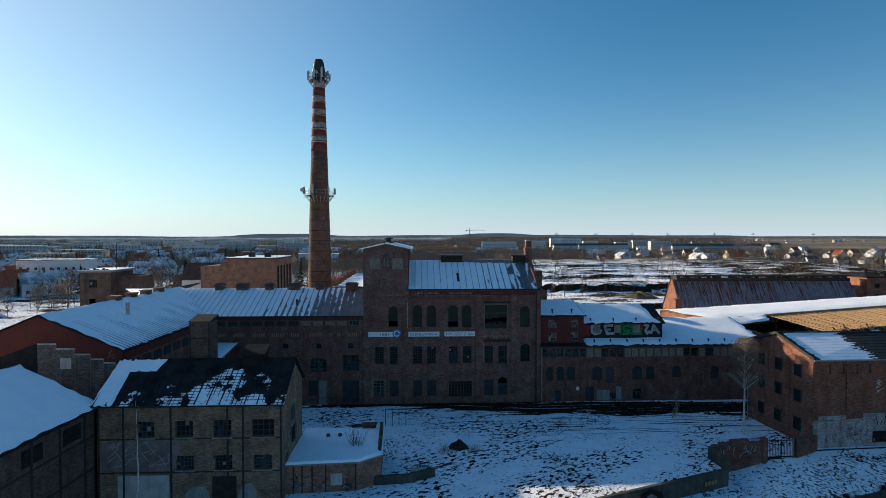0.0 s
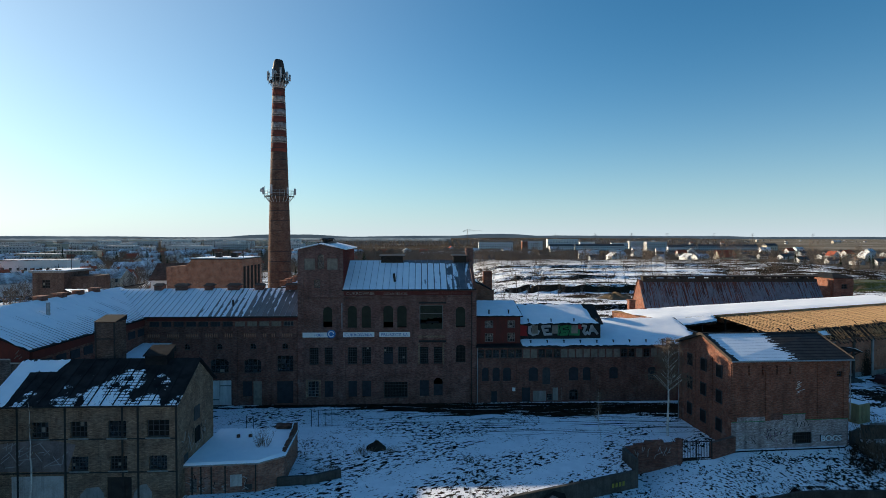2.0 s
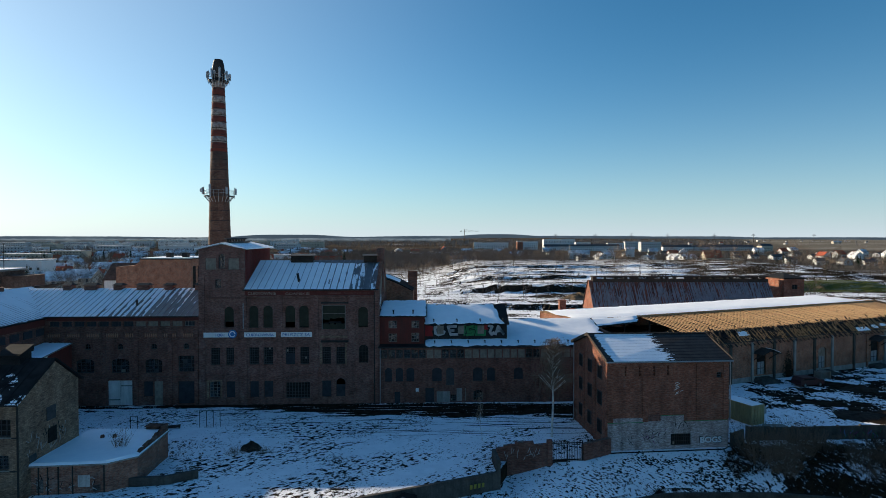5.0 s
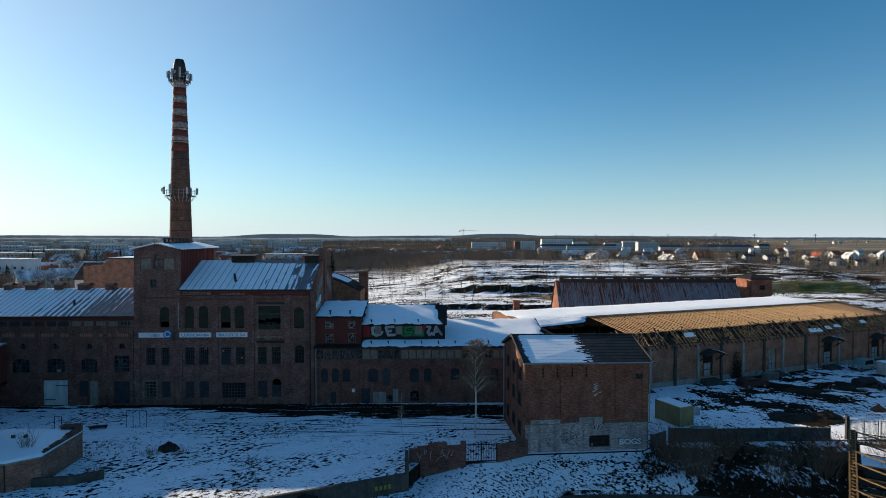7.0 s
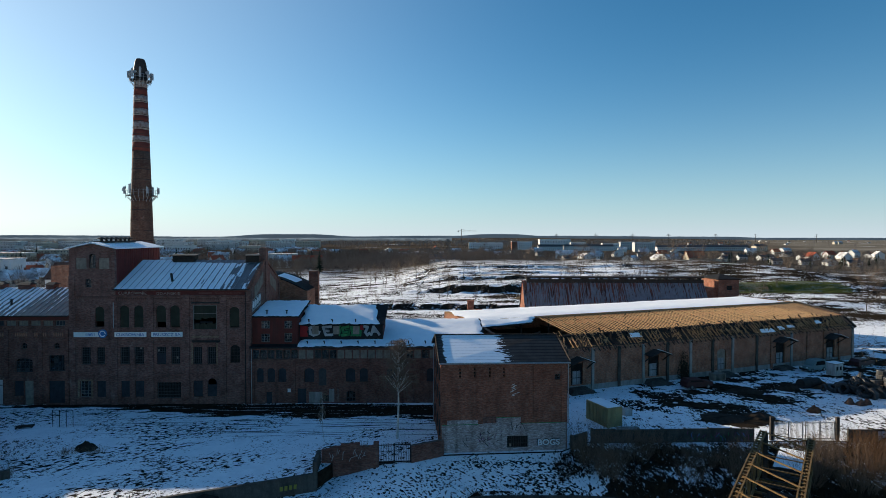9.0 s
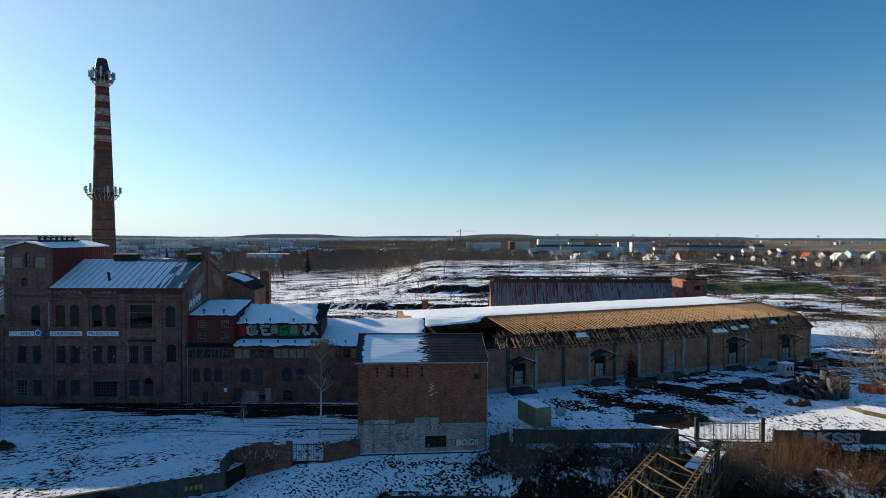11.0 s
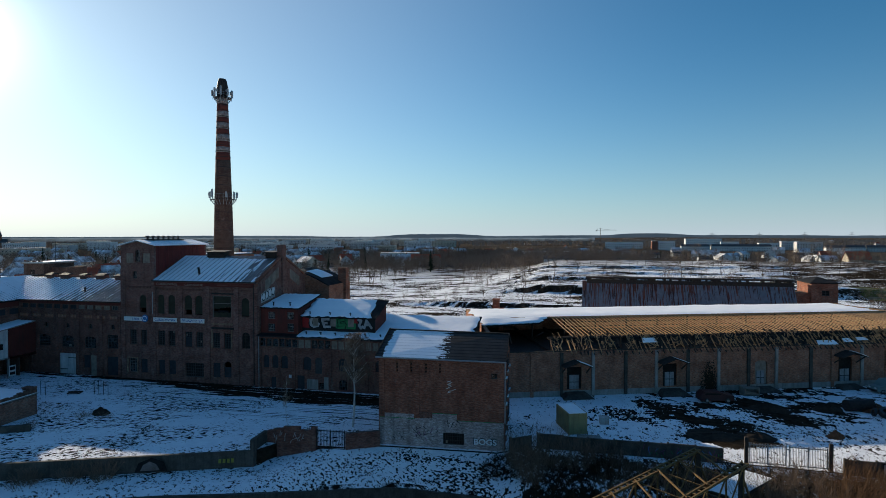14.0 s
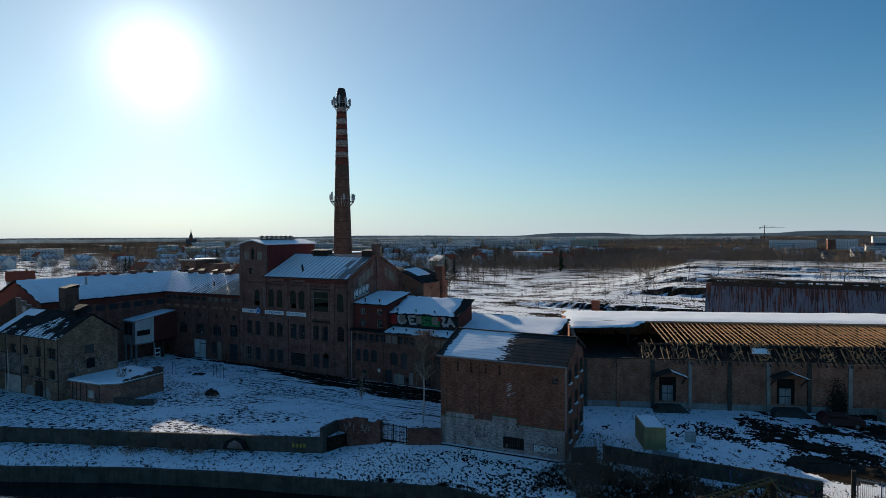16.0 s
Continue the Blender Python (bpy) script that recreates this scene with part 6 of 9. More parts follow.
for u in (38.05, 41.7, 47.4, 50.3):
    part("pilaster", Geo().box(u, u + 0.55, -0.1, 0, 2.9, 8.7), M_ORANGE, store)
for z, d, h in ((8.7, 0.13, 0.3), (4.9, 0.06, 0.12)):
    part("string_course", Geo().box(38.0, 50.9, -d, 0, z, z + h), M_ORANGE, store)
window(store, EH[13], 9, 3, 0.1, M_IRON, M_DARK, "barred foot window")
window(store, EH[12], 1, 2, 0.2)
# dark plates set into the vent holes in place of their shade
for i in range(12):
    part("vent_hole", Geo().box(EH[i][0], EH[i][1], 0.3, 0.34, EH[i][2], EH[i][3]), M_DARK, store)
for z in (1.2, 4.2, 6.9):
    for v in (1.6, 4.6, 7.4):
        sw = part("side_window", Geo().box(37.96, 38.05, v, v + 1.1, z, z + 1.4), M_FRAME, store)
        part("pane", Geo().box(37.95, 37.96, v + 0.08, v + 1.02, z + 0.08, z + 1.32), M_DARK, sw)
        sw = part("side_window", Geo().box(50.85, 50.93, v, v + 0.8, z, z + 1.4), M_FRAME, store)
        part("window_sill", Geo().box(50.85, 51.1, v - 0.1, v + 0.9, z - 0.1, z), M_CONCRETE, store)
        part("sill_snow", Geo().box(50.87, 51.08, v - 0.08, v + 0.88, z, z + 0.09), M_SNOW, store, "small pad of snow on the sill")
        part("pane", Geo().box(50.93, 50.94, v + 0.08, v + 0.72, z + 0.08, z + 1.32), M_DARK, sw)
part("drainpipe", Geo().tube((37.92, 10.3, 0), (37.92, 10.3, 9), 0.06, 0.06), M_STEEL, store)
part("drainpipe", Geo().tube((50.97, -0.15, 2.8), (50.97, -0.15, 9), 0.06, 0.06), M_STEEL, store)
random.seed(12)
M_PALEBLUE = plain("pale_blue_spray_paint", (0.66, 0.72, 0.74), (0.55, 0.61, 0.63), 2.0, 0.6)
lettering(store, "BOGS", 47.78, 0.5, 0.72, 2.44, -0.045, M_SPRAYBLACK, "black rim of the sprayed letters", 0.06)
lettering(store, "BOGS", 47.85, 0.55, 0.62, 2.3, -0.075, M_PALEBLUE, "fat pale blue sprayed letters", 0.03)
part("foot_stripe", Geo().box(38.05, 41.8, -0.045, -0.03, 2.82, 2.87).box(41.8, 46.15, -0.045, -0.03, 3.46, 3.51).box(46.15, 50.8, -0.045, -0.03, 2.82, 2.87), M_SPRAYGREEN, store, "thin green line above the whitewash")
part("boarded_hatch", Geo().box(42.0, 43.6, -0.05, -0.02, 2.95, 3.6), M_LOW, store)


def strokes(parent, u, z, w, h, count, y, materials):
    """Quick spray strokes."""
    for i in range(count):
        a, b, n, t = u + random.uniform(0, w), z + random.uniform(0, h), random.uniform(0.2, 0.6), random.uniform(0.4, 2.4)
        c, s = math.cos(t), math.sin(t)
        blob(parent, [(a, b), (a + n * c, b + n * s), (a + n * c - 0.05 * s, b + n * s + 0.05 * c), (a - 0.05 * s, b + 0.05 * c)], y, materials[i % len(materials)], "stroke")


M_SPRAYPINK = plain("purple_spray_paint", (0.18, 0.06, 0.16), (0.14, 0.05, 0.12), 2.0, 0.6)
strokes(store, 41.9, 0.6, 2.2, 1.3, 26, -0.045, (M_SPRAYBLACK, M_SPRAYPINK, M_SPRAYBLACK))
strokes(store, 38.9, 0.4, 2.0, 1.2, 10, -0.045, (M_SPRAYBLACK, M_CONCRETE))
strokes(store, 44.6, 1.9, 2.0, 0.8, 10, -0.045, (M_SPRAYBLACK, M_SPRAYBLACK))
for i in range(9):
    a, z = 45.0 + random.uniform(0, 0.7), 5.6 + i * 0.14
    blob(store, [(a, z), (a + 0.35, z + 0.12), (a + 0.33, z + 0.17), (a - 0.02, z + 0.05)], -0.012, M_SPRAYWHITE, "scrawl")

# ---- long shed with bared rafters ----
M_IVY = plain("withered_ivy", (0.018, 0.015, 0.011), (0.035, 0.03, 0.02), 3.0, 0.9, bump=0)
ST = 22.3
shed = thing("long_shed", "long weathered brick shed whose roof is stripped to rafters", "shed", (0, 58.0, G), ST)
SD = [(60.1, 62.1, 0.9, 3.9, 0.0), (73.7, 75.7, 0.9, 4.0, 0.0), (87.3, 89.2, 0.7, 4.1, 0.5), (100.2, 102.3, 0.6, 4.2, 0), (112.5, 114.6, 0.6, 4.0, 0)]
U0, U1, HALF, EAVE, RIDGE = 50.0, 119.4, 11.4, 6.0, 8.95
KNEE_V, KNEE = 2.1, 7.75      # where the steep lower slope meets the flat upper one
part("front_wall", Geo().wall(U0, U1, 0.75, EAVE, SD, 0.5), M_SHED, shed)
part("plinth", Geo().box(U0, U1, -0.06, 0.5, -0.5, 0.75), M_CONCRETE, shed, "grey concrete plinth")
part("back_wall", Geo().wall(U0, U1, -0.4, EAVE, (), 0.5, 2 * HALF - 0.5), M_SHED, shed)
part("back_wall_top", Geo().box(U0, U1, 2 * HALF - 0.5, 2 * HALF, EAVE, RIDGE), M_SHED, shed)
for u in (U0, U1 - 0.5):
    part("gable_wall", gable_prism(Geo(), u, u + 0.5, [(0, -0.4), (2 * HALF, -0.4), (2 * HALF, RIDGE - 0.2), (HALF, RIDGE), (KNEE_V, KNEE), (0, EAVE)]), M_SHED, shed)
part("barge_board", Geo().beam((U1 + 0.08, -0.4, EAVE - 0.2), (U1 + 0.08, KNEE_V, KNEE + 0.1), 0.16, 0.5).beam((U1 + 0.08, KNEE_V, KNEE + 0.1), (U1 + 0.08, HALF, RIDGE + 0.12), 0.16, 0.4), M_DARKWOOD, shed, "dark board along the end gable")
part("parapet_coping", Geo().beam((U1 + 0.2, KNEE_V + 1.5, KNEE + 0.4), (U1 + 0.2, HALF, RIDGE + 0.25), 0.35, 0.12), M_CONCRETE, shed)
part("floor", Geo().box(U0, U1, 0.5, 2 * HALF - 0.5, -0.2, 0.1), M_DARK, shed)
part("back_roof", slope_sheet((U0, HALF, RIDGE + 0.1), (U1 + 0.3, HALF, RIDGE + 0.1), (U1 + 0.3, 2 * HALF, RIDGE), (U0, 2 * HALF, RIDGE), 0.1), M_DECK, shed)
snow_cover(shed, (U0, HALF - 0.1, RIDGE + 0.1), (118.0, HALF + 0.4, RIDGE + 0.1), (118.0, 2 * HALF - 0.3, RIDGE + 0.08), (U0, 2 * HALF - 0.3, RIDGE + 0.08), 0.25, 60, 8, 0.4, 8)
part("upper_deck", slope_sheet((U0, 7.6, 8.42), (58.8, 8.6, 8.55), (61.0, HALF, RIDGE + 0.05), (U0, HALF, RIDGE + 0.05), 0.1), M_TAR, shed)
snow_cover(shed, (50.1, 7.8, 8.48), (58.8, 8.8, 8.6), (61.0, HALF, RIDGE + 0.06), (50.1, HALF, RIDGE + 0.06), 0.2, 20, 8, 0.9, 9)
random.seed(21)
rafter_mesh = Geo().beam((0, KNEE_V - 0.15, KNEE - 0.05), (0, HALF, RIDGE), 0.08, 0.09).mesh("rafter")
rafter_mesh.materials.append(M_RAFTER)
u = 61.6
while u < U1 - 0.3:
    ob = part("rafter", rafter_mesh, None, shed)
    ob.location = (u + random.uniform(-0.04, 0.04), 0, random.uniform(-0.02, 0.02))
    ob.rotation_euler = (0, 0, random.uniform(-0.008, 0.008))
    u += 0.6
part("ridge_beam", Geo().beam((61.0, HALF, RIDGE + 0.03), (U1, HALF, RIDGE + 0.03), 0.2, 0.24), M_RAFTER, shed)
for v in (4.6, 7.2, 9.6):
    part("purlin", Geo().beam((61.3, v, KNEE + 0.129 * (v - KNEE_V) - 0.22), (U1, v, KNEE + 0.129 * (v - KNEE_V) - 0.22), 0.12, 0.12), M_DARKWOOD, shed)
part("purlin", Geo().beam((58.0, KNEE_V, KNEE - 0.2), (U1, KNEE_V, KNEE - 0.2), 0.18, 0.22), M_DARKWOOD, shed)
part("wall_plate", Geo().box(U0, U1, 0.0, 0.3, EAVE, EAVE + 0.12), M_DARKWOOD, shed)
for i in range(13):
    g = Geo()
    u = 58.5 + i * 5.05
    g.beam((u, 0.3, EAVE - 0.4), (u, 2 * HALF - 0.3, EAVE - 0.4), 0.22, 0.28)
    g.beam((u, HALF, EAVE - 0.4), (u, HALF, RIDGE - 0.1), 0.2, 0.2)
    g.beam((u, HALF, EAVE - 0.2), (u, 5.6, EAVE + 1.7), 0.16, 0.18)
    g.beam((u, KNEE_V, EAVE - 0.3), (u, KNEE_V, KNEE - 0.3), 0.18, 0.18)
    part("roof_truss", g, M_DARKWOOD, shed)
# added dark sheet below the rafters, standing in for the shaded interior
part("dark_void_sheet", Geo().box(50.6, U1 - 0.6, 0.6, 2 * HALF - 0.6, EAVE - 0.75, EAVE - 0.68), M_DARKWOOD, shed)
# boards still lying on the far end, broken laths along the eaves
part("roof_boarding", slope_sheet((115.5, KNEE_V + 0.3, KNEE + 0.02), (U1, KNEE_V + 0.3, KNEE + 0.02), (U1, HALF, RIDGE + 0.02), (109.5, HALF, RIDGE + 0.02), 0.05), M_DECK, shed, "remaining orange-brown roof boards")
M_LATH = plain("split_tan_laths", (0.56, 0.34, 0.17), (0.20, 0.12, 0.065), 0.9, 0.85)
slope_z = lambda v: EAVE + (KNEE - EAVE) * v / KNEE_V
g = Geo()
for i in range(620):
    c = 59.2 + 3.38 * random.randrange(0, 18)
    u, v = min(U1 - 0.4, c + random.gauss(0, 0.55) if c < 84 else random.uniform(84, U1 - 0.4)), random.uniform(0.0, 2.0)
    z = slope_z(v) + random.uniform(-0.2, 0.25)
    a, n = random.gauss(1.5, 0.6), random.uniform(0.3, 1.0)
    dv = n * math.sin(a) * 0.75
    g.beam((u, v, z), (u + n * math.cos(a), v + dv, z + dv * 0.83 + random.uniform(-0.25, 0.2)), random.uniform(0.05, 0.15), 0.05)
tagged(part("lath_tangle", g, M_LATH, shed, "tangle of broken laths on the eaves"), kind="stuff")
# lower rafters, some broken short or sprung aside; tan and dark wood imitate sunlit and shaded ones
foot_mesh = []
for k in (1.0, 1.0, 0.8, 0.55):
    foot_mesh.append(Geo().beam((0, -0.3, slope_z(-0.3)), (0, KNEE_V * k, slope_z(KNEE_V * k)), 0.09, 0.13).mesh("rafter_foot"))
    foot_mesh[-1].materials.append(M_LATH if k < 1 or len(foot_mesh) == 1 else M_DARKWOOD)
u = 58.2
while u < U1 - 0.5:
    if random.random() < 0.85:
        ob = part("rafter_foot", random.choice(foot_mesh), None, shed)
        ob.location = (u, 0, 0)
        ob.rotation_euler = (0, 0, random.gauss(0, 0.09))
    u += 0.6 * random.uniform(0.85, 1.15)
tail = Geo().beam((0, -0.5, slope_z(-0.5) + 0.1), (0, 0.2, slope_z(0.2)), 0.09, 0.12).mesh("rafter_tail")
tail.materials.append(M_DARKWOOD)
u = 62.0
while u < U1 - 0.3:
    part("rafter_tail", tail, None, shed).location = (u, 0, -0.12)
    u += 0.9
g = Geo()
for i in range(640):
    u, v = random.uniform(64, U1 - 0.2) if random.random() < 0.35 else random.uniform(84, U1 - 0.2), random.uniform(0.0, 2.0)
    z = slope_z(v) - random.uniform(0.05, 0.3)
    a, n = random.uniform(0, 3.14), random.uniform(0.3, 1.0)
    g.beam((u, v, z), (u + n * math.cos(a), v + n * math.sin(a), z + 0.83 * n * math.sin(a) + random.uniform(-0.15, 0.15)), 0.25, 0.04)
tagged(part("torn_felt", g, M_TAR, shed, "torn black roofing felt"), kind="stuff")
for u0, u1, v0, v1 in ((71.2, 73.4, 0.9, 1.5), (97.0, 100.2, 0.0, 0.6), (101.2, 102.8, 0.3, 0.8), (103.4, 105.4, 0.5, 0.9), (111.0, 112.5, 0.8, 1.3)):
    part("snow", slope_sheet((u0, v0, slope_z(v0) + 0.1), (u1, v0, slope_z(v0) + 0.1), (u1 - 0.3, v1, slope_z(v1) + 0.1), (u0 + 0.2, v1, slope_z(v1) + 0.1), 0.06), M_SNOW, shed, "remnant of snow on the broken eaves")
for u in (51, 55, 59.1, 63.5, 68.1, 72.5, 77.1, 81.6, 86.1, 90.3, 95.6, 98.95, 103.6, 107.5, 111.6, 115.5, 119.0):
    part("pilaster", Geo().box(u, u + 0.42, -0.2, 0, -0.4, EAVE - 0.1), M_MOSSY if int(u) % 9 in (5, 6) else M_CONCRETE if int(u) % 9 in (2, 0, 4) else M_SHED, shed)
M_SCRAWLDOOR = plain("pale_blue_grey_door_paint", (0.32, 0.34, 0.35), (0.2, 0.21, 0.22), 1.5, 0.75, streaks=0.3)
for i, (a, b, c, d, r) in enumerate(SD):
    leaf = shutter(shed, (a, b, c, d), M_BOARDPALE if i == 2 else M_DARK, 0.2, 4, "weathered loading door", "door")
    part("door_panel", Geo().box(a + 0.35, b - 0.35, 0.12, 0.19, c, c + 1.9), M_SCRAWLDOOR, leaf, "pale grey lower door leaf")
    part("door_rail", Geo().box(a + 0.35, b - 0.35, 0.1, 0.12, c + 0.9, c + 1.0).box((a + b) / 2 - 0.03, (a + b) / 2 + 0.03, 0.1, 0.12, c, c + 1.9), M_FRAME, leaf)
    if i != 2:
        can = part("canopy", slope_sheet((a - 0.9, -1.9, d + 0.35), ((a + b) / 2, -1.9, d + 1.05), ((a + b) / 2, 0, d + 1.05), (a - 0.9, 0, d + 0.35), 0.1), M_DARKWOOD, shed, "gabled wooden door canopy")
        part("canopy_slope", slope_sheet(((a + b) / 2, -1.9, d + 1.05), (b + 0.9, -1.9, d + 0.35), (b + 0.9, 0, d + 0.35), ((a + b) / 2, 0, d + 1.05), 0.1), M_DARKWOOD, can)
        part("snow", slope_sheet(((a + b) / 2 + 0.1, -1.85, d + 1.1), (b + 0.85, -1.85, d + 0.45), (b + 0.85, -0.9, d + 0.45), ((a + b) / 2 + 0.1, -0.6, d + 1.1), 0.05), M_SNOW, can)
        part("brace", Geo().beam((a - 0.7, 0, d - 0.8), (a - 0.7, -1.6, d + 0.4), 0.12).beam((b + 0.7, 0, d - 0.8), (b + 0.7, -1.6, d + 0.4), 0.12), M_DARKWOOD, can)
    part("loading_step", Geo().solid([(a - 1.6, -2.6, -0.3), (b + 1.6, -2.6, -0.3), (b + 1.2, -0.06, -0.3), (a - 1.2, -0.06, -0.3)], [(a - 0.4, -1.3, c * 0.6), (b + 0.3, -1.1, c * 0.5), (b + 0.4, -0.06, c * 0.7), (a - 0.3, -0.06, c * 0.7)]), M_MOSSY, shed)
ivy_rng, g = random.Random(9), Geo()
for i in range(1500):
    u_, z_ = 80.5 + ivy_rng.gauss(0, 0.6) * (1.1 - 0.15 * abs(i % 7 - 3)), abs(ivy_rng.gauss(0, 1.7))
    if z_ < 4.2:
        a_ = ivy_rng.uniform(0, 6.3)
        g.face((u_, -0.03 - 0.1 * ivy_rng.random(), z_), (u_ + 0.16 * math.cos(a_), -0.1, z_ + 0.16 * math.sin(a_)), (u_ + 0.16 * math.cos(a_ + 1.3), -0.06, z_ + 0.16 * math.sin(a_ + 1.3)))
tagged(part("ivy", g, M_IVY, shed, "dark withered ivy on the wall"), kind="stuff")

# ---- rusty-roofed hall behind ----
hall = thing("rusty_roofed_hall", "steep hall with rusty corrugated roof and brick lift tower", "hall", (0, 133.2, G), 0.6)
part("outer_wall", Geo().box(56.2, 99.5, 0, 10.4, -0.3, 4.3), M_ORANGE, hall)
g = Geo()
gable_prism(g, 56.2, 56.6, [(0, 4.3), (10.4, 4.3), (5.6, 11.2), (4.6, 11.2)])
part("gable_wall", g, M_ORANGE, hall)
hroof = part("roof", slope_sheet((56.0, -0.3, 4.1), (99.5, -0.3, 4.1), (99.5, 4.6, 11.1), (56.0, 4.6, 11.1), 0.1), M_ROOFRUST, hall, "rust-streaked corrugated iron roof")
part("roof_back_slope", slope_sheet((56.0, 5.8, 11.1), (99.5, 5.8, 11.1), (99.5, 10.7, 4.1), (56.0, 10.7, 4.1), 0.1), M_ROOFRUST, hroof)
seam_parts(hroof, 56.1, 99.4, 0.9, -0.3, 4.12, 4.6, 11.12, M_ROOFRUST, 0.08, 0.08)
part("monitor", Geo().box(57.0, 99.5, 4.3, 6.1, 10.7, 11.5).box(56.8, 99.5, 4.0, 6.4, 11.9, 12.2), M_DARKWOOD, hall, "dark ridge ventilator along the roof")
vent_rng = random.Random(5)
u = 57.0
while u < 99.0:
    w = vent_rng.choice((0.25, 0.4, 0.9, 1.6))
    part("monitor_post", Geo().box(u, min(99.5, u + w), 4.45, 5.95, 11.5, 11.9), M_DARKWOOD, hall)
    u += w + vent_rng.uniform(0.8, 2.6)
tw = thing("lift_tower", "square orange-brick lift tower with flat pyramid roof", "tower", (0, 133.2, G), 0.6)
TH = [(104.0, 105.4, 9.2, 10.3, 0), (104.0, 105.4, 6.6, 7.7, 0)]
part("front_wall", Geo().wall(102.1, 106.9, -0.3, 11.7, TH, 0.4, 2.2), M_ORANGE, tw)
part("side_wall", Geo().box(102.1, 102.5, 2.6, 10.5, -0.3, 11.7), M_ORANGE, tw)
part("side_wall", Geo().box(106.5, 106.9, 2.6, 10.5, -0.3, 11.7), M_ORANGE, tw)
part("back_wall", Geo().box(102.1, 106.9, 10.5, 10.9, -0.3, 11.7), M_ORANGE, tw)
part("link", Geo().box(99.5, 102.1, 3.0, 9.0, -0.3, 9.6), M_ORANGE, tw)
g = Geo()
base = [(101.7, 1.8, 11.7), (107.3, 1.8, 11.7), (107.3, 11.3, 11.7), (101.7, 11.3, 11.7)]
g.solid(base, [(x, y, 11.9) for x, y, z in base])
for i in range(4):
    g.face((*base[i][:2], 11.9), (*base[(i + 1) % 4][:2], 11.9), (104.5, 6.5, 12.9))
part("tower_roof", g, M_TAR, tw)
for h in TH:
    window(tw, h, 2, 2, 2.4, pm=M_DARK)

# ---- brick buildings behind the left wing ----
lift = thing("brick_lift_tower", "square brick lift tower with thin snow on its flat roof", "tower", (-59.5, 101.0, G), 3)
part("front_wall", Geo().wall(-4.6, 0, -0.3, 15.4, [(-3.4, -2.0, 12.6, 14.1, 0), (-3.4, -2.3, 9.5, 10.7, 0)], 0.4), M_DULL, lift)
window(lift, (-3.4, -2.0, 12.6, 14.1), 3, 3, 0.2, pm=M_DARK)
for i_ in range(9):
    part("parapet_brick", Geo().box(-4.9 + i_ * 0.55, -4.55 + i_ * 0.55, 0.02, 0.3, 15.7, 15.85 + 0.12 * (i_ * 5 % 3)), M_DULL, lift)
part("mast", Geo().tube((-0.6, 4, 15.7), (-0.6, 4, 20.5), 0.06, 0.04), M_IRON, lift)
for a, b, c, d, e in ((0, 0.4, 0, 8.0, 15.4), (-5.0, -4.6, 0, 8.0, 15.4), (-4.6, 0, 7.6, 8.0, 15.4), (0.4, 4.5, 2.0, 7.5, 14.6)):
    part("side_wall", Geo().box(a, b, c, d, -0.3, e), M_DULL, lift)
part("roof", Geo().box(-5.4, 0.8, -0.4, 8.4, 15.4, 15.7), M_CONCRETE, lift)
part("snow", Geo().box(-5.2, 0.6, -0.2, 8.2, 15.7, 15.8), M_SNOW, lift)
old = thing("brick_power_house", "red-brick hall with flat roof and snow along its edge", "building", (0, 138, G))
part("outer_wall", Geo().box(-53, -40.6, 0, 15, -0.3, 16.2), M_SHED, old)
part("low_block", Geo().solid([(-59, 0.2, -0.3), (-53, 0.2, -0.3), (-53, 0.2, 15.9), (-54.5, 0.2, 14.7), (-59, 0.2, 14.4)], [(-59, 14, -0.3), (-53, 14, -0.3), (-53, 14, 15.9), (-54.5, 14, 14.7), (-59, 14, 14.4)]), M_SHED, old)
part("coping", Geo().box(-53.2, -40.4, -0.2, 15.2, 16.2, 16.45), M_IRON, old)
part("snow", Geo().box(-52.8, -40.8, 0.2, 14.8, 16.45, 16.6), M_SNOW, old)
for i in range(5):
    part("window", Geo().box(-40.6, -40.54, 1.2 + i * 2.7, 2.6 + i * 2.7, 6, 14.5), M_DARK, old)
for x in (-48.6, -44.6):
    part("roof_vent", Geo().box(x, x + 1.3, 4, 5.4, 16.45, 17.6).box(x - 0.2, x + 1.5, 3.8, 5.6, 17.6, 17.75), M_IRON, old)
part("mast", Geo().tube((-40.9, 2, 16.4), (-40.9, 2, 19.5), 0.08, 0.06), M_IRON, old)
villa = thing("white_gabled_house", "small white house with snowy red gable roof behind the wing", "house", (-64.5, 150, G))
part("wall", Geo().box(-4.5, 4.5, 0, 9, -0.3, 10.3), M_DOORWHITE, villa)
part("roof", gable_prism(Geo(), -4.9, 4.9, [(-0.4, 10.2), (9.4, 10.2), (4.5, 14.6)]), M_STACK, villa)

# ---- parts of the works behind the main house ----
rear = thing("rear_brick_house", "lower pale brick house behind the main gable", "building", (0, 88.4, G), FT)
part("outer_wall", Geo().box(9.0, 16.4, 0, 9, -0.3, 13.3), M_SHED, rear)
g = Geo()
pts = [(9.0, 13.3)] + [(9.0 + 7.4 * i / 10, 13.3 + 2.5 * math.cos(math.pi * i / 20)) for i in range(11)]
g.solid([(x, 0, z) for x, z in pts], [(x, 9, z) for x, z in pts])
part("vault_roof", g, M_ROOFBLACK, rear, "barrel roof with patches of snow")
part("vault_face", Geo().solid([(x, -0.08, z - 0.15) for x, z in pts], [(x, 0.02, z - 0.15) for x, z in pts]), M_SHED, rear)
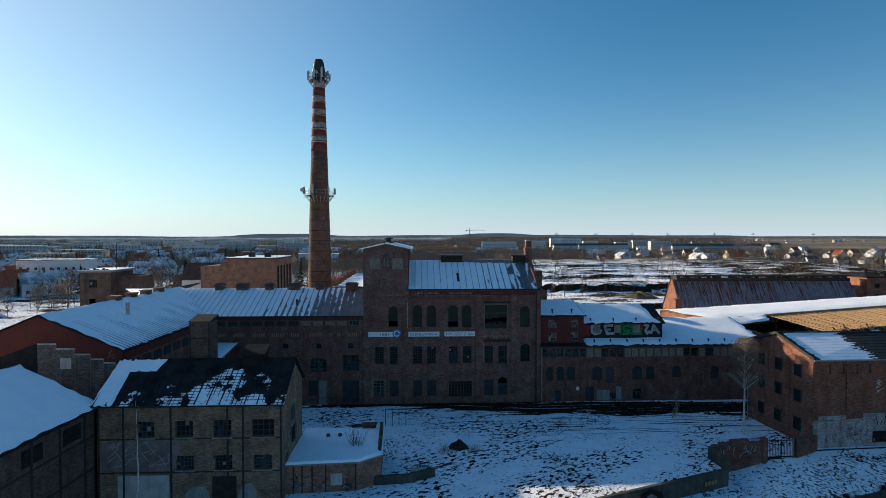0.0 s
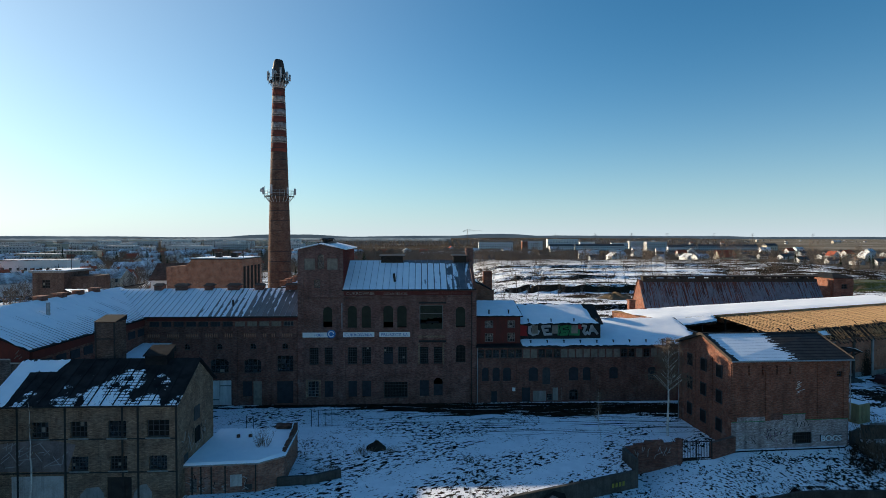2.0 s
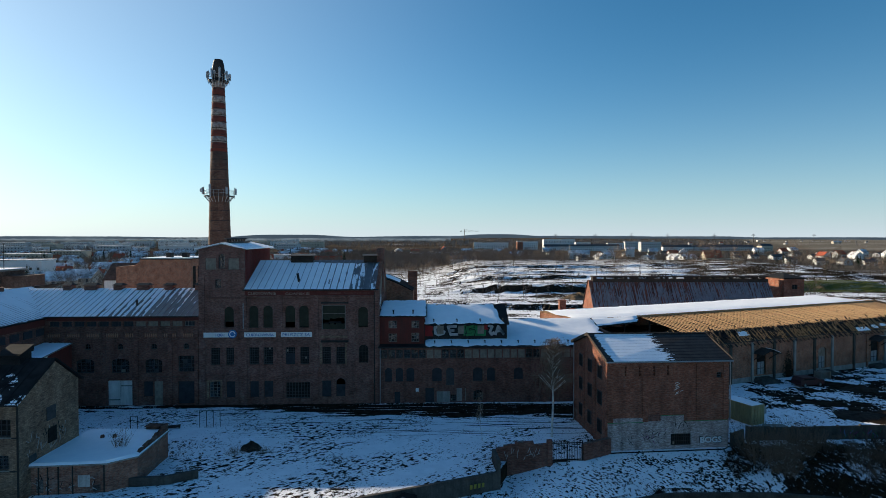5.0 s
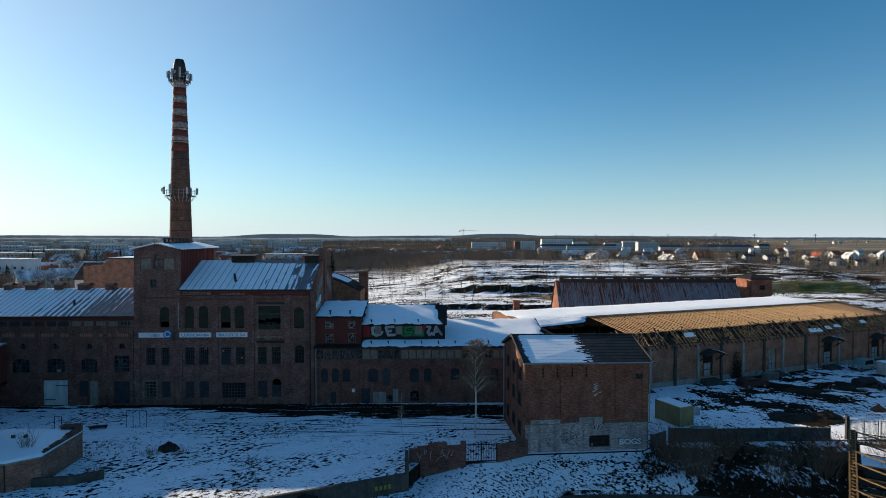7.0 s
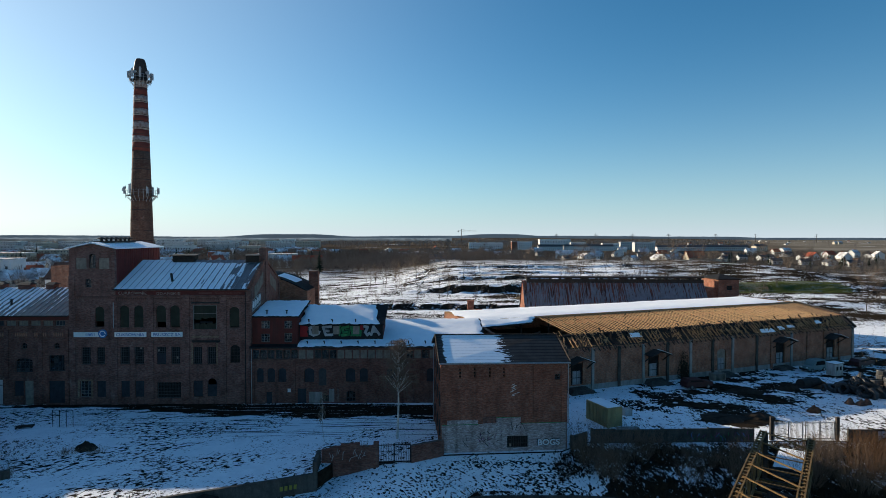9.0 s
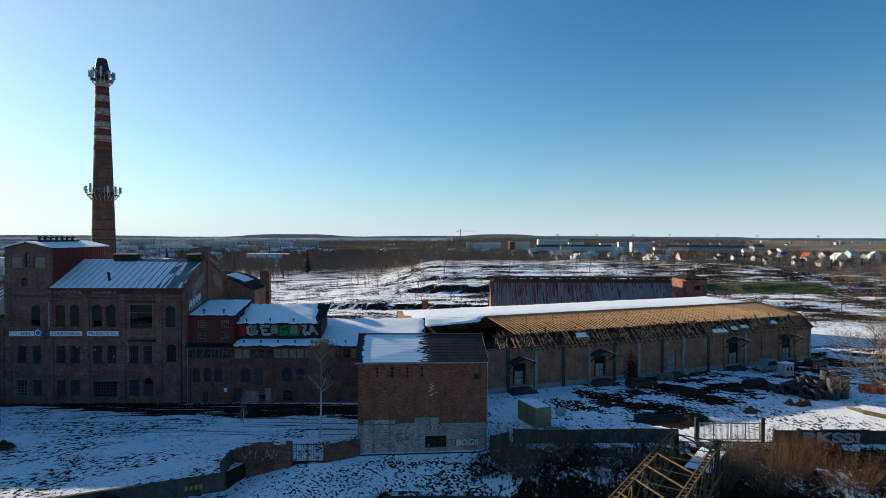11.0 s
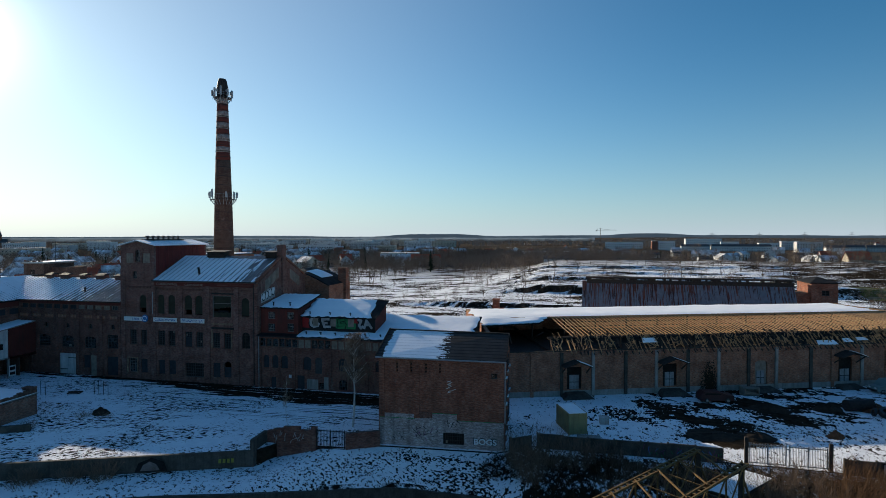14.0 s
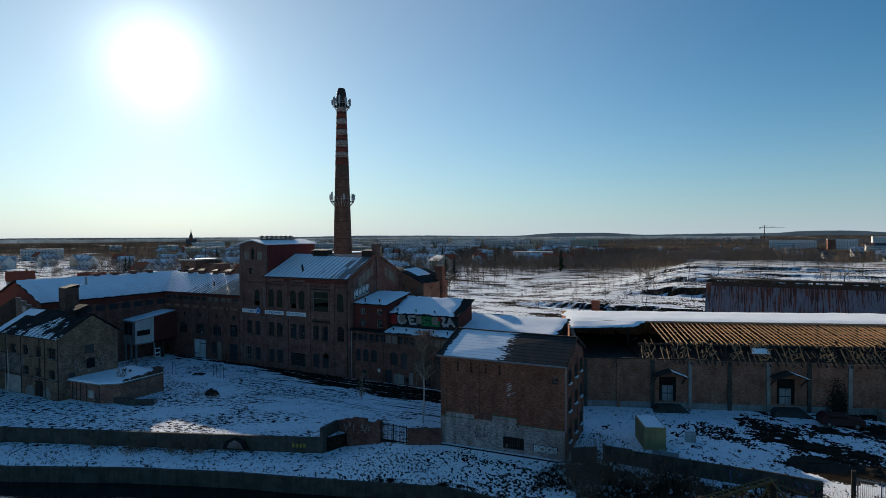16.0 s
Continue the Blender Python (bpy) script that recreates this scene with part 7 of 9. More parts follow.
part("snow", Geo().solid([(x, 2.0, z) for x, z in pts[4:9]] + [(x, 2.0, z - 0.1) for x, z in pts[8:3:-1]], [(x, 6.5, z + 0.12) for x, z in pts[4:9]] + [(x, 6.5, z - 0.1) for x, z in pts[8:3:-1]]), M_SNOW, rear)
part("roof_chimney", Geo().box(15.4, 16.9, 6, 7.2, 10, 16.0), M_ORANGE, rear)
boiler = thing("rear_boiler_house", "brick boiler house with small chimneys and snowy roof", "building", (0, 0, G))
part("outer_wall", Geo().box(-18.1, -6.0, 92, 114, -0.3, 13.4), M_ORANGE, boiler)
part("roof", slope_sheet((-18.3, 91.7, 13.6), (-5.8, 91.7, 13.6), (-5.8, 114.3, 14.4), (-18.3, 114.3, 14.4), 0.2), M_TAR, boiler)
snow_cover(boiler, (-17.9, 92.2, 13.62), (-6.0, 92.2, 13.62), (-6.0, 114, 14.4), (-17.9, 114, 14.4), 0.1, 12, 16, 0.3, 14)
for i in range(8):
    part("roof_chimney", Geo().box(-18.2, -17.2, 92.6 + i * 2.7, 93.8 + i * 2.7, 13.4, 14.6 + 0.1 * i), M_ORANGE, boiler)

# ---- white glazed annex in the corner of the wing ----
bay = thing("glazed_annex", "white panelled annex on posts with snowy lean-to roof", "extension", (0, 0, G))
BX, BY = -26.3, 64.7
part("east_panel", Geo().wall(0.0, 3.4, 3.2, 7.1, [(0.35, 2.7, 4.5, 5.4, 0)], 0.12), M_DOORWHITE, bay, "white panel with a dark slit window").matrix_local = pose(BX, BY, 0, 0, 0, 90)
part("panel_top", Geo().solid([(BX - 0.12, BY, 7.1), (BX, BY, 7.1), (BX, BY + 3.4, 7.1), (BX - 0.12, BY + 3.4, 7.1)], [(BX - 0.12, BY, 7.12), (BX, BY, 7.12), (BX, BY + 3.4, 7.6), (BX - 0.12, BY + 3.4, 7.6)]), M_DOORWHITE, bay)
part("slit_window", Geo().box(BX - 0.1, BX - 0.06, BY + 0.35, BY + 2.7, 4.5, 5.4), M_DARK, bay)
part("red_wall", Geo().solid([(BX - 0.2, BY + 3.4, 2.9), (BX - 0.02, BY + 3.4, 2.9), (BX - 0.02, 72.5, 2.9), (BX - 0.2, 72.5, 2.9)], [(BX - 0.2, BY + 3.4, 7.6), (BX - 0.02, BY + 3.4, 7.6), (BX - 0.02, 72.5, 8.1), (BX - 0.2, 72.5, 8.1)]), M_REDPAINT, bay, "dull red side wall")
part("front_panel", Geo().wall(-29.9, BX - 0.02, 3.2, 7.1, [(-29.6, -27.2, 4.6, 6.8, 0)], 0.12, BY), M_CONCRETE, bay, "grey front panel with a wide window")
part("window_frame", Geo().wall(-29.6, -27.2, 4.6, 6.8, [(-29.5, -28.45, 4.7, 6.7, 0), (-28.35, -27.3, 4.7, 6.7, 0)], 0.06, BY + 0.02), M_FRAME, bay)
part("glazing", Geo().box(-29.55, -27.25, BY + 0.1, BY + 0.11, 4.65, 6.75), M_GLASS, bay)
part("floor_slab", Geo().box(-29.9, BX - 0.02, BY, 72.5, 3.0, 3.2), M_CONCRETE, bay)
part("inner_wall", Geo().box(-29.8, BX - 0.25, 72.2, 72.45, 3.2, 7.9), M_DARK, bay)
part("roof", slope_sheet((-30.0, BY - 0.3, 7.1), (BX + 0.2, BY - 0.3, 7.1), (BX + 0.2, 72.4, 8.2), (-30.0, 72.4, 8.2), 0.12), M_CONCRETE, bay)
snow_cover(bay, (-29.95, BY - 0.25, 7.11), (BX + 0.15, BY - 0.25, 7.11), (BX + 0.15, 72.3, 8.2), (-29.95, 72.3, 8.2), 0.08, 14, 8, 0.3, 11)
for x, y in ((-29.6, BY + 0.1), (-28.0, BY + 0.1), (BX - 0.3, BY + 0.1), (BX - 0.3, BY + 3.4)):
    part("post", Geo().box(x, x + 0.25, y, y + 0.25, -0.3, 3.0), M_CONCRETE, bay)
part("undercroft_wall", Geo().box(-29.7, BX - 0.4, 70.0, 70.2, -0.3, 3.0), M_DULL, bay)
part("notice_board", Geo().box(BX, BX + 0.05, BY + 3.5, BY + 4.5, 0.3, 1.9), M_SIGN, bay)
part("notice_print", Geo().box(BX + 0.05, BX + 0.06, BY + 3.6, BY + 4.4, 1.2, 1.7).box(BX + 0.05, BX + 0.06, BY + 3.6, BY + 4.4, 0.5, 0.9), M_SPRAYBLACK, bay)

# ---- chimneys at the end of the low wing ----
for x, y, w, h in ((42.2, 102.0, 1.1, 10.25), (43.5, 99.4, 0.9, 8.95)):
    c = thing("brick_chimney", "short brick chimney above the low snowy roof", "chimney", (x, y, G), FT, "roof chimneys")
    part("shaft", Geo().box(-w / 2, w / 2, -w / 2, w / 2, 0, h), M_ORANGE, c)
    part("head", Geo().box(-w / 2 - 0.1, w / 2 + 0.1, -w / 2 - 0.1, w / 2 + 0.1, h, h + 0.22), M_ORANGE, c)

# ---- yard walls, gate, poles ----
YB = G - 0.4
yard_wall = thing("brick_yard_wall", "weathered brick yard wall with faded scrawls", "wall", (0, 0, G))
for i, (x0, x1, y0, y1, top) in enumerate(((26.35, 27.1, 55.1, 55.12, 1.3), (27.1, 28.2, 55.12, 55.15, 1.55), (28.2, 30.0, 55.15, 55.22, 1.85), (30.0, 31.4, 55.22, 55.28, 1.6))):
    part("wall_bay", Geo().solid([(x0, y0, -1.6), (x1, y1, -1.6), (x1, y1 + 0.4, -1.6), (x0, y0 + 0.4, -1.6)], [(x0, y0, top - 0.08), (x1, y1, top), (x1, y1 + 0.4, top), (x0, y0 + 0.4, top - 0.08)]), M_LOW, yard_wall)
tag_rng = random.Random(8)
for i in range(16):
    x, z, a, n = tag_rng.uniform(27.2, 30.6), tag_rng.uniform(0.1, 0.9), tag_rng.choice((1.5, 1.2, 0.4, 1.9)), tag_rng.uniform(0.3, 0.8)
    part("paint_stroke", Geo().beam((x, 55.06, z), (x + n * math.cos(a), 55.06, min(1.4, z + n * math.sin(a))), 0.02, 0.05), M_PALETAG, yard_wall)
wall_run("brick_pillar", [(31.35, 55.2), (31.85, 55.22)], YB - 1.2, G + 1.95, 0.5, M_LOW, "thick brick gate pillar", "pillar")
wall_run("brick_yard_wall", [(35.0, 55.6), (38.1, 57.3)], YB - 1.0, G + 1.5, 0.4, M_LOW, "low brick yard wall beside the store", "wall")
wall_run("return_wall", [(26.55, 52.3), (26.3, 55.2)], 2.0, G + 1.2, 0.35, M_MOSSY, "concrete return wall stepping up to the yard", "wall", kind="structure")


def bar_gate(at, turn, w, h, label, step=0.16, mat=None):
    g = thing("metal_gate", label, "gate", at, turn)
    fr = Geo().box(0, w, -0.03, 0.03, 0.1, 0.18).box(0, w, -0.03, 0.03, h - 0.2, h - 0.12)
    for x in (0, w / 2 - 0.03, w - 0.06):
        fr.box(x, x + 0.07, -0.04, 0.04, 0, h)
    part("gate_frame", fr, mat or M_IRON, g)
    bar = Geo().box(-0.015, 0.015, -0.015, 0.015, 0.1, h).mesh("bar")
    bar.materials.append(mat or M_IRON)
    x = step
    while x < w:
        part("bar", bar, None, g).location = (x, 0, 0)
        x += step
    return g


bar_gate((31.8, 55.4, G - 0.3), 5, 3.1, 2.1, "black iron bar gate between brick pillars")
bar_gate((73.4, 62.2, G), 2, 3.2, 2.0, "grey wire mesh gate at the footbridge", 0.13, M_STEEL)
bar_gate((76.8, 62.3, G), 2, 3.2, 2.0, "grey wire mesh gate at the footbridge", 0.13, M_STEEL)
for x in (73.2, 80.2):
    solo("gate_post", Geo().box(-0.15, 0.15, -0.15, 0.15, -0.5, 2.5), M_DARKWOOD, "dark wooden gate post by the mesh gate", "post", (x, 62.25, G), group="gate posts")
def slab_letter(parent, u, z, w, h, y, seed, fill, edge):
    """An angular sprayed letter-like shape of fat strokes with dark rims."""
    rng = random.Random(seed)
    for i in range(4):
        a = (1.57, 0.15, 1.1, 2.0)[(i + seed) % 4] + rng.uniform(-0.15, 0.15)
        n = (h if 0.8 < a < 2.4 else w) * rng.uniform(0.6, 0.85)
        cx, cz = u + w * rng.uniform(0.3, 0.7), z + h * rng.uniform(0.35, 0.65)
        c, s = math.cos(a), math.sin(a)
        for t, m, dy in ((0.17, edge, 0.0), (0.11, fill, -0.012)):
            e = n / 2 + t - 0.12
            pts = [(cx + c * e - s * t, cz + s * e + c * t), (cx - c * e - s * t, cz - s * e + c * t), (cx - c * e + s * t, cz - s * e - c * t), (cx + c * e + s * t, cz + s * e - c * t)]
            blob(parent, [(min(max(p, u), u + w), min(max(q, z), z + h)) for p, q in pts], y + dy - 0.0015 * i, m, "painted_stroke")


M_SCRAWL = plain("grey_silver_spray_paint", (0.42, 0.42, 0.44), (0.3, 0.3, 0.32), 2.0, 0.6)
panel = Geo().box(0, 2.45, 0, 0.12, -0.6, 1.35).box(-0.08, 0.08, -0.05, 0.17, -0.6, 1.45).mesh("fence_panel")
panel.materials.append(M_MOSSY)
fence = thing("concrete_fence", "dark concrete panel fence covered with graffiti", "fence", (0, 0, G))
x = 51.2
tagged_panel = None
while x < 135:
    if not 72.2 < x + 1.2 < 81:
        p = part("fence_panel", panel, None, fence)
        y0, y1 = along(WALL, x) - 0.15, along(WALL, x + 2.5) - 0.15
        p.matrix_local = pose(x, y0, random.uniform(-0.08, 0.05), 0, 0, math.degrees(math.atan2(y1 - y0, 2.5)))
        if 83 < x < 93 or 104 < x < 112:
            if not 83 < x < 93:
                slab_letter(p, 0.4, -0.2, 1.5, 1.3, -0.02, int(x * 10), M_SCRAWL, M_SPRAYBLACK)
            elif tagged_panel is None:
                tagged_panel = p
                for z_, h_, m_, y_, f_ in ((-0.12, 1.4, M_SPRAYBLACK, -0.1, 0.12), (0.0, 1.16, M_SCRAWL, -0.13, 0.05)):
                    lettering(p, "BKSS!", 0.5 + z_, z_ + 0.02, h_, 6.0 - 2 * z_, y_, m_, "large silver sprayed letters with black rims", f_)
        elif 62 < x < 72:
            strokes(p, 0.2, -0.2, 2.0, 0.9, 14, -0.02, (M_SPRAYPINK, M_SPRAYGREEN, M_SIGNBLUE))
    x += 2.5
M_YELLOWTAG = plain("yellow_spray_paint", (0.3, 0.28, 0.05), (0.2, 0.19, 0.05), 2.0, 0.6)
tag = thing("wall_scrawl", "small yellow scrawl on the concrete retaining wall", "graffiti", (23.6, 50.85, 3.25), 24.5)
for i in range(4):
    blob(tag, [(i * 0.4, 0.12), (i * 0.4 + 0.26, 0.1), (i * 0.4 + 0.28, 0.5), (i * 0.4 + 0.03, 0.52)], -0.13, M_YELLOWTAG, "bar")
mural2 = thing("wall_mural", "dark painted dome-shaped patch on the retaining wall", "graffiti", (16.5, 47.75, 2.9), 24.5)
blob(mural2, [(0, 0), (3.0, 0), (2.7, 0.9), (1.6, 1.35), (0.4, 0.9)], -0.13, M_SPRAYBLACK, "painted_patch")
blob(mural2, [(0.5, 0.1), (2.3, 0.1), (2.0, 0.7), (1.4, 1.0), (0.8, 0.7)], -0.142, M_GREYTAG, "painted_patch")
for x, y, n in ((-6.6, 64.8, 4), (-13.3, 62.6, 2)):
    carpet = thing("beating_frame", "thin rusty metal frame in the snowy yard", "frame", (x, y, G))
    for i in range(n):
        part("post", Geo().tube((i * 0.78, 0, -0.2), (i * 0.78, 0, 1.9), 0.035, 0.035), M_IRON, carpet)
    part("top_bar", Geo().tube((0, 0, 1.9), ((n - 1) * 0.78, 0, 1.9), 0.03, 0.03), M_IRON, carpet)
sled = thing("wooden_pallet", "dark broken pallet lying in the snow", "pallet", (-9.6, 64.5, G), 20)
for i in range(5):
    part("board", Geo().box(-0.8, 0.8, -0.5 + i * 0.22, -0.36 + i * 0.22, 0.12, 0.16), M_DARKWOOD, sled)
part("runner", Geo().box(-0.8, -0.7, -0.5, 0.6, -0.05, 0.12).box(0.7, 0.8, -0.5, 0.6, -0.05, 0.12), M_DARKWOOD, sled)


def heap(name, at, rx, ry, h, material, label, category, seed, n=26):
    """An uneven heap."""
    g = Geo()
    for j in range(9):
        t = j / 8
        for i in range(n):
            a = 2 * math.pi * i / n
            r = (1 - t) ** 0.7 * (1 + 0.35 * noise.noise((math.cos(a) * 1.7 + seed, math.sin(a) * 1.7, t * 2)))
            g.v.append((rx * r * math.cos(a), ry * r * math.sin(a), -0.15 + h * t * (1 + 0.4 * noise.noise((a, t * 3, seed)))))
    for j in range(8):
        g.f += [(j * n + i, j * n + (i + 1) % n, (j + 1) * n + (i + 1) % n, (j + 1) * n + i) for i in range(n)]
    return solo(name, g, material, label, category, at)


M_SOIL = plain("dark_wet_soil", (0.02, 0.016, 0.013), (0.05, 0.04, 0.03), 1.5, 0.9, bump=0.6)
M_SCRAP = plain("rusty_scrap", (0.09, 0.045, 0.025), (0.16, 0.08, 0.045), 4.0, 0.85, bump=0.6)
heap("rubble_heap", (1.6, 58.0, G), 1.2, 0.9, 1.0, M_SOIL, "dark rubble heap with dry weeds in the snow", "heap", 1)
heap("mud_mound", (71.5, 69.5, G), 5.0, 2.6, 0.35, M_SOIL, "wide dark heap of wet soil", "heap", 2)
heap("mud_mound", (76.0, 70.0, G), 2.4, 1.6, 0.7, M_SOIL, "brown soil heap by the fence", "heap", 3)
heap("scrap_heap", (84.1, 72.3, G), 1.0, 0.8, 0.9, M_SCRAP, "heap of rusty brown scrap", "heap", 4)
heap("scrap_heap", (79.9, 81.0, G), 3.2, 1.2, 0.8, M_SOIL, "dark scrap and rubble heap", "heap", 5)
heap("scrap_heap", (87.0, 82.6, G), 2.2, 1.3, 1.0, M_SOIL, "dark scrap and rubble heap", "heap", 6)
heap("rubble_heap", (92.5, 84.0, G), 2.6, 1.4, 0.9, M_SCRAP, "brown debris heap near the tyres", "heap", 9)
heap("sand_heap", (65, 187, G), 9, 6, 3.2, plain("brown_sand", (0.14, 0.10, 0.06), (0.2, 0.14, 0.085), 1.0, 0.9), "brown sand heap beyond the sheds", "heap", 7)

# ---- container ----
M_CONT = plain("faded_yellow_paint", (0.38, 0.31, 0.14), (0.29, 0.23, 0.10), 1.2, 0.55, streaks=0.25)
cont = thing("storage_container", "faded yellow corrugated container with snow on top", "container", (56.6, 65.6, G), 24)
part("body", Geo().box(0.04, 2.06, 0.04, 3.86, 0.1, 2.2), M_CONT, cont)
fr = Geo()
for x in (0, 2.0):
    for y in (0, 3.8):
        fr.box(x, x + 0.1, y, y + 0.1, 0, 2.25)
for z in (0.02, 2.15):
    fr.box(0, 2.1, 0, 0.1, z, z + 0.1), fr.box(0, 2.1, 3.8, 3.9, z, z + 0.1), fr.box(0, 0.1, 0, 3.9, z, z + 0.1), fr.box(2.0, 2.1, 0, 3.9, z, z + 0.1)
part("corner_frame", fr, M_CONT, cont)
rib = Geo()
for i in range(14):
    rib.box(-0.01, 0.04, 0.2 + i * 0.26, 0.32 + i * 0.26, 0.15, 2.1), rib.box(2.06, 2.11, 0.2 + i * 0.26, 0.32 + i * 0.26, 0.15, 2.1)
for i in range(7):
    rib.box(0.2 + i * 0.26, 0.3 + i * 0.26, -0.01, 0.04, 0.15, 2.1)
part("corrugation", rib, M_CONT, cont)
part("snow", Geo().box(0.12, 1.98, 0.12, 3.78, 2.2, 2.3), M_SNOW, cont)
slab = solo("concrete_slab", Geo().box(0, 2.4, 0, 1.2, -0.1, 0.35), M_CONCRETE, "snowy concrete slab beside the container", "slab", (57.6, 63.9, G), 6)
solo("white_box", Geo().box(-0.5, 0.5, -0.4, 0.4, 0, 0.75).box(-0.55, 0.55, -0.45, 0.45, 0.7, 0.8), M_STUCCO, "dirty white box near the container", "box", (60.3, 70.5, G), 10)

# ---- tyres ----
M_RUBBER = plain("old_tyre_rubber", (0.016, 0.016, 0.017), (0.032, 0.031, 0.03), 5.0, 0.55)


def tyre_mesh(r, w, tread):
    g = Geo()
    n, prof = 20, [(0.55, -0.5), (0.92, -0.5), (1.0, -0.36), (1.0, 0.36), (0.92, 0.5), (0.55, 0.5), (0.5, 0.0)]
    for i in range(n):
        a = 2 * math.pi * i / n
        k = 1.0 if not tread or i % 2 else 0.955
        g.v += [(r * p * (k if p > 0.95 else 1) * math.cos(a), r * p * (k if p > 0.95 else 1) * math.sin(a), w * q) for p, q in prof]
    for i in range(n):
        for j in range(7):
            g.f.append((i * 7 + j, ((i + 1) % n) * 7 + j, ((i + 1) % n) * 7 + (j + 1) % 7, i * 7 + (j + 1) % 7))
    m = g.mesh("tyre")
    m.materials.append(M_RUBBER)
    return m


TY = [tyre_mesh(0.62, 0.36, False), tyre_mesh(0.85, 0.6, True), tyre_mesh(0.5, 0.3, False)]
random.seed(33)
for sx, sy, count in ((98.2, 78.4, 5), (97.0, 79.6, 4), (99.9, 79.2, 5), (98.6, 80.3, 6), (100.4, 80.9, 4)):
    for i in range(count):
        ob = solo("tyre", TY[1], None, "large worn tractor tyre stacked flat", "tyre", (sx + random.uniform(-0.1, 0.1), sy + random.uniform(-0.1, 0.1), G + 0.28 + i * 0.56), random.uniform(0, 90), "tyre dump")
for i in range(74):
    x, y = random.gauss(95.6, 1.5), random.gauss(80.6, 0.9)
    lift_ = max(0.0, 2.3 - abs(x - 95.9) * 0.7 - abs(y - 80.6) * 0.8) * random.random()
    ob = solo("tyre", TY[i % 3], None, "worn black car tyre dumped in a pile", "tyre", (x, y, G + 0.45 + lift_), 0, "tyre dump")
    ob.matrix_world = pose(x, y, G + 0.5 + lift_, random.choice((20, 65, 80, 100)), random.uniform(-25, 25), random.uniform(0, 360))
for x, y in ((89.0, 83.2), (90.3, 83.6)):
    solo("steel_tank", Geo().tube((0, 0, 0.7), (1.9, 0.3, 0.7), 0.7, 0.7, 16), M_IRON, "dark lying steel tank", "tank", (x, y, G), 10, "lying tanks")
M_ORANGEPL = plain("orange_plastic", (0.62, 0.10, 0.03), (0.5, 0.08, 0.025), 2.0, 0.5)
for i in range(22):
    x, y = 104.0 + random.uniform(0, 4.6), 82.5 + random.uniform(-1.2, 1.0)
    solo("orange_barrier", Geo().box(-0.5, 0.5, -0.2, 0.2, 0, 0.35).box(-0.42, 0.42, -0.12, 0.12, 0.35, 0.8), M_ORANGEPL, "bright orange plastic road barrier", "barrier", (x, y, G + 0.02), random.uniform(0, 180), "orange barriers")

# ---- vehicles and hut in the yard ----
def van(at, turn, paint, label, low=False):
    v = thing("van" if not low else "car", label, "car", at, turn)
    h, L_, W = (1.85, 4.3, 1.75) if not low else (1.42, 4.3, 1.72)
    side = [(0, 0.3), (L_, 0.3), (L_, 0.95), (L_ - 0.9, 1.02), (L_ - 1.7, h - 0.05), (0.5, h), (0.05, 1.0)]
    body = part("body", Geo().solid([(x, 0.06, z) for x, z in side], [(x, W - 0.06, z) for x, z in side]), paint, v)
    glass = [(L_ - 1.55, 1.05), (L_ - 1.85, h - 0.18), (0.75, h - 0.14), (0.5, 1.05)]
    part("side_window", Geo().solid([(x, 0.045, z) for x, z in glass], [(x, 0.055, z) for x, z in glass]), M_DARK, body)
    part("side_window", Geo().solid([(x, W - 0.055, z) for x, z in glass], [(x, W - 0.045, z) for x, z in glass]), M_DARK, body)
    part("windscreen", slope_sheet((L_ - 0.98, 0.15, 1.06), (L_ - 0.98, W - 0.15, 1.06), (L_ - 1.66, W - 0.2, h - 0.1), (L_ - 1.66, 0.2, h - 0.1), 0.02), M_DARK, body)
    for y in (0.25, W - 0.55):
        part("headlight", Geo().box(L_, L_ + 0.03, y, y + 0.3, 0.65, 0.85), M_SIGN, body)
    part("bumper", Geo().box(L_, L_ + 0.1, 0.1, W - 0.1, 0.32, 0.55), M_IRON, body)
    for x in (0.8, L_ - 0.8):
        for y in (0.0, W - 0.2):
            wh = part("wheel", Geo().tube((x, y, 0.31), (x, y + 0.2, 0.31), 0.31, 0.31, 16), M_RUBBER, v)
            part("rim", Geo().tube((x, y - 0.01, 0.31), (x, y + 0.21, 0.31), 0.18, 0.18, 12), M_STEEL, wh)
    return v


M_CARGREEN = plain("pale_green_car_paint", (0.2, 0.27, 0.26), (0.16, 0.22, 0.21), 1.0, 0.35)
M_CARRED = plain("dull_red_car_paint", (0.05, 0.009, 0.009), (0.03, 0.007, 0.007), 1.0, 0.5)
van((99.6, 96.0, G), 202, M_CARGREEN, "pale green parked van beside the long shed")
van((106.5, 96.0, G), 25, M_CARRED, "dull red parked car at the end of the shed", True)
van((72.4, 82.0, G), 15, M_CARRED, "dark red wrecked car in the muddy yard", True)
kiosk = thing("site_hut", "small pale site hut with snow on its roof", "hut", (98.9, 90.6, G), 22)
part("body", Geo().wall(0, 2.4, 0, 2.2, [(0.4, 1.0, 1.0, 1.7, 0), (1.4, 2.0, 1.0, 1.7, 0)], 0.1).box(0, 0.1, 0.1, 1.8, 0, 2.2).box(2.3, 2.4, 0.1, 1.8, 0, 2.2).box(0.1, 2.3, 1.7, 1.8, 0, 2.2), M_STUCCO, kiosk)
for a in (0.4, 1.4):
    window(kiosk, (a, a + 0.6, 1.0, 1.7), 1, 1, 0.03, pm=M_DARK)
part("roof", Geo().box(-0.15, 2.55, -0.15, 1.95, 2.2, 2.3), M_CONCRETE, kiosk)
part("snow", Geo().box(-0.1, 2.5, -0.1, 1.9, 2.3, 2.38), M_SNOW, kiosk)
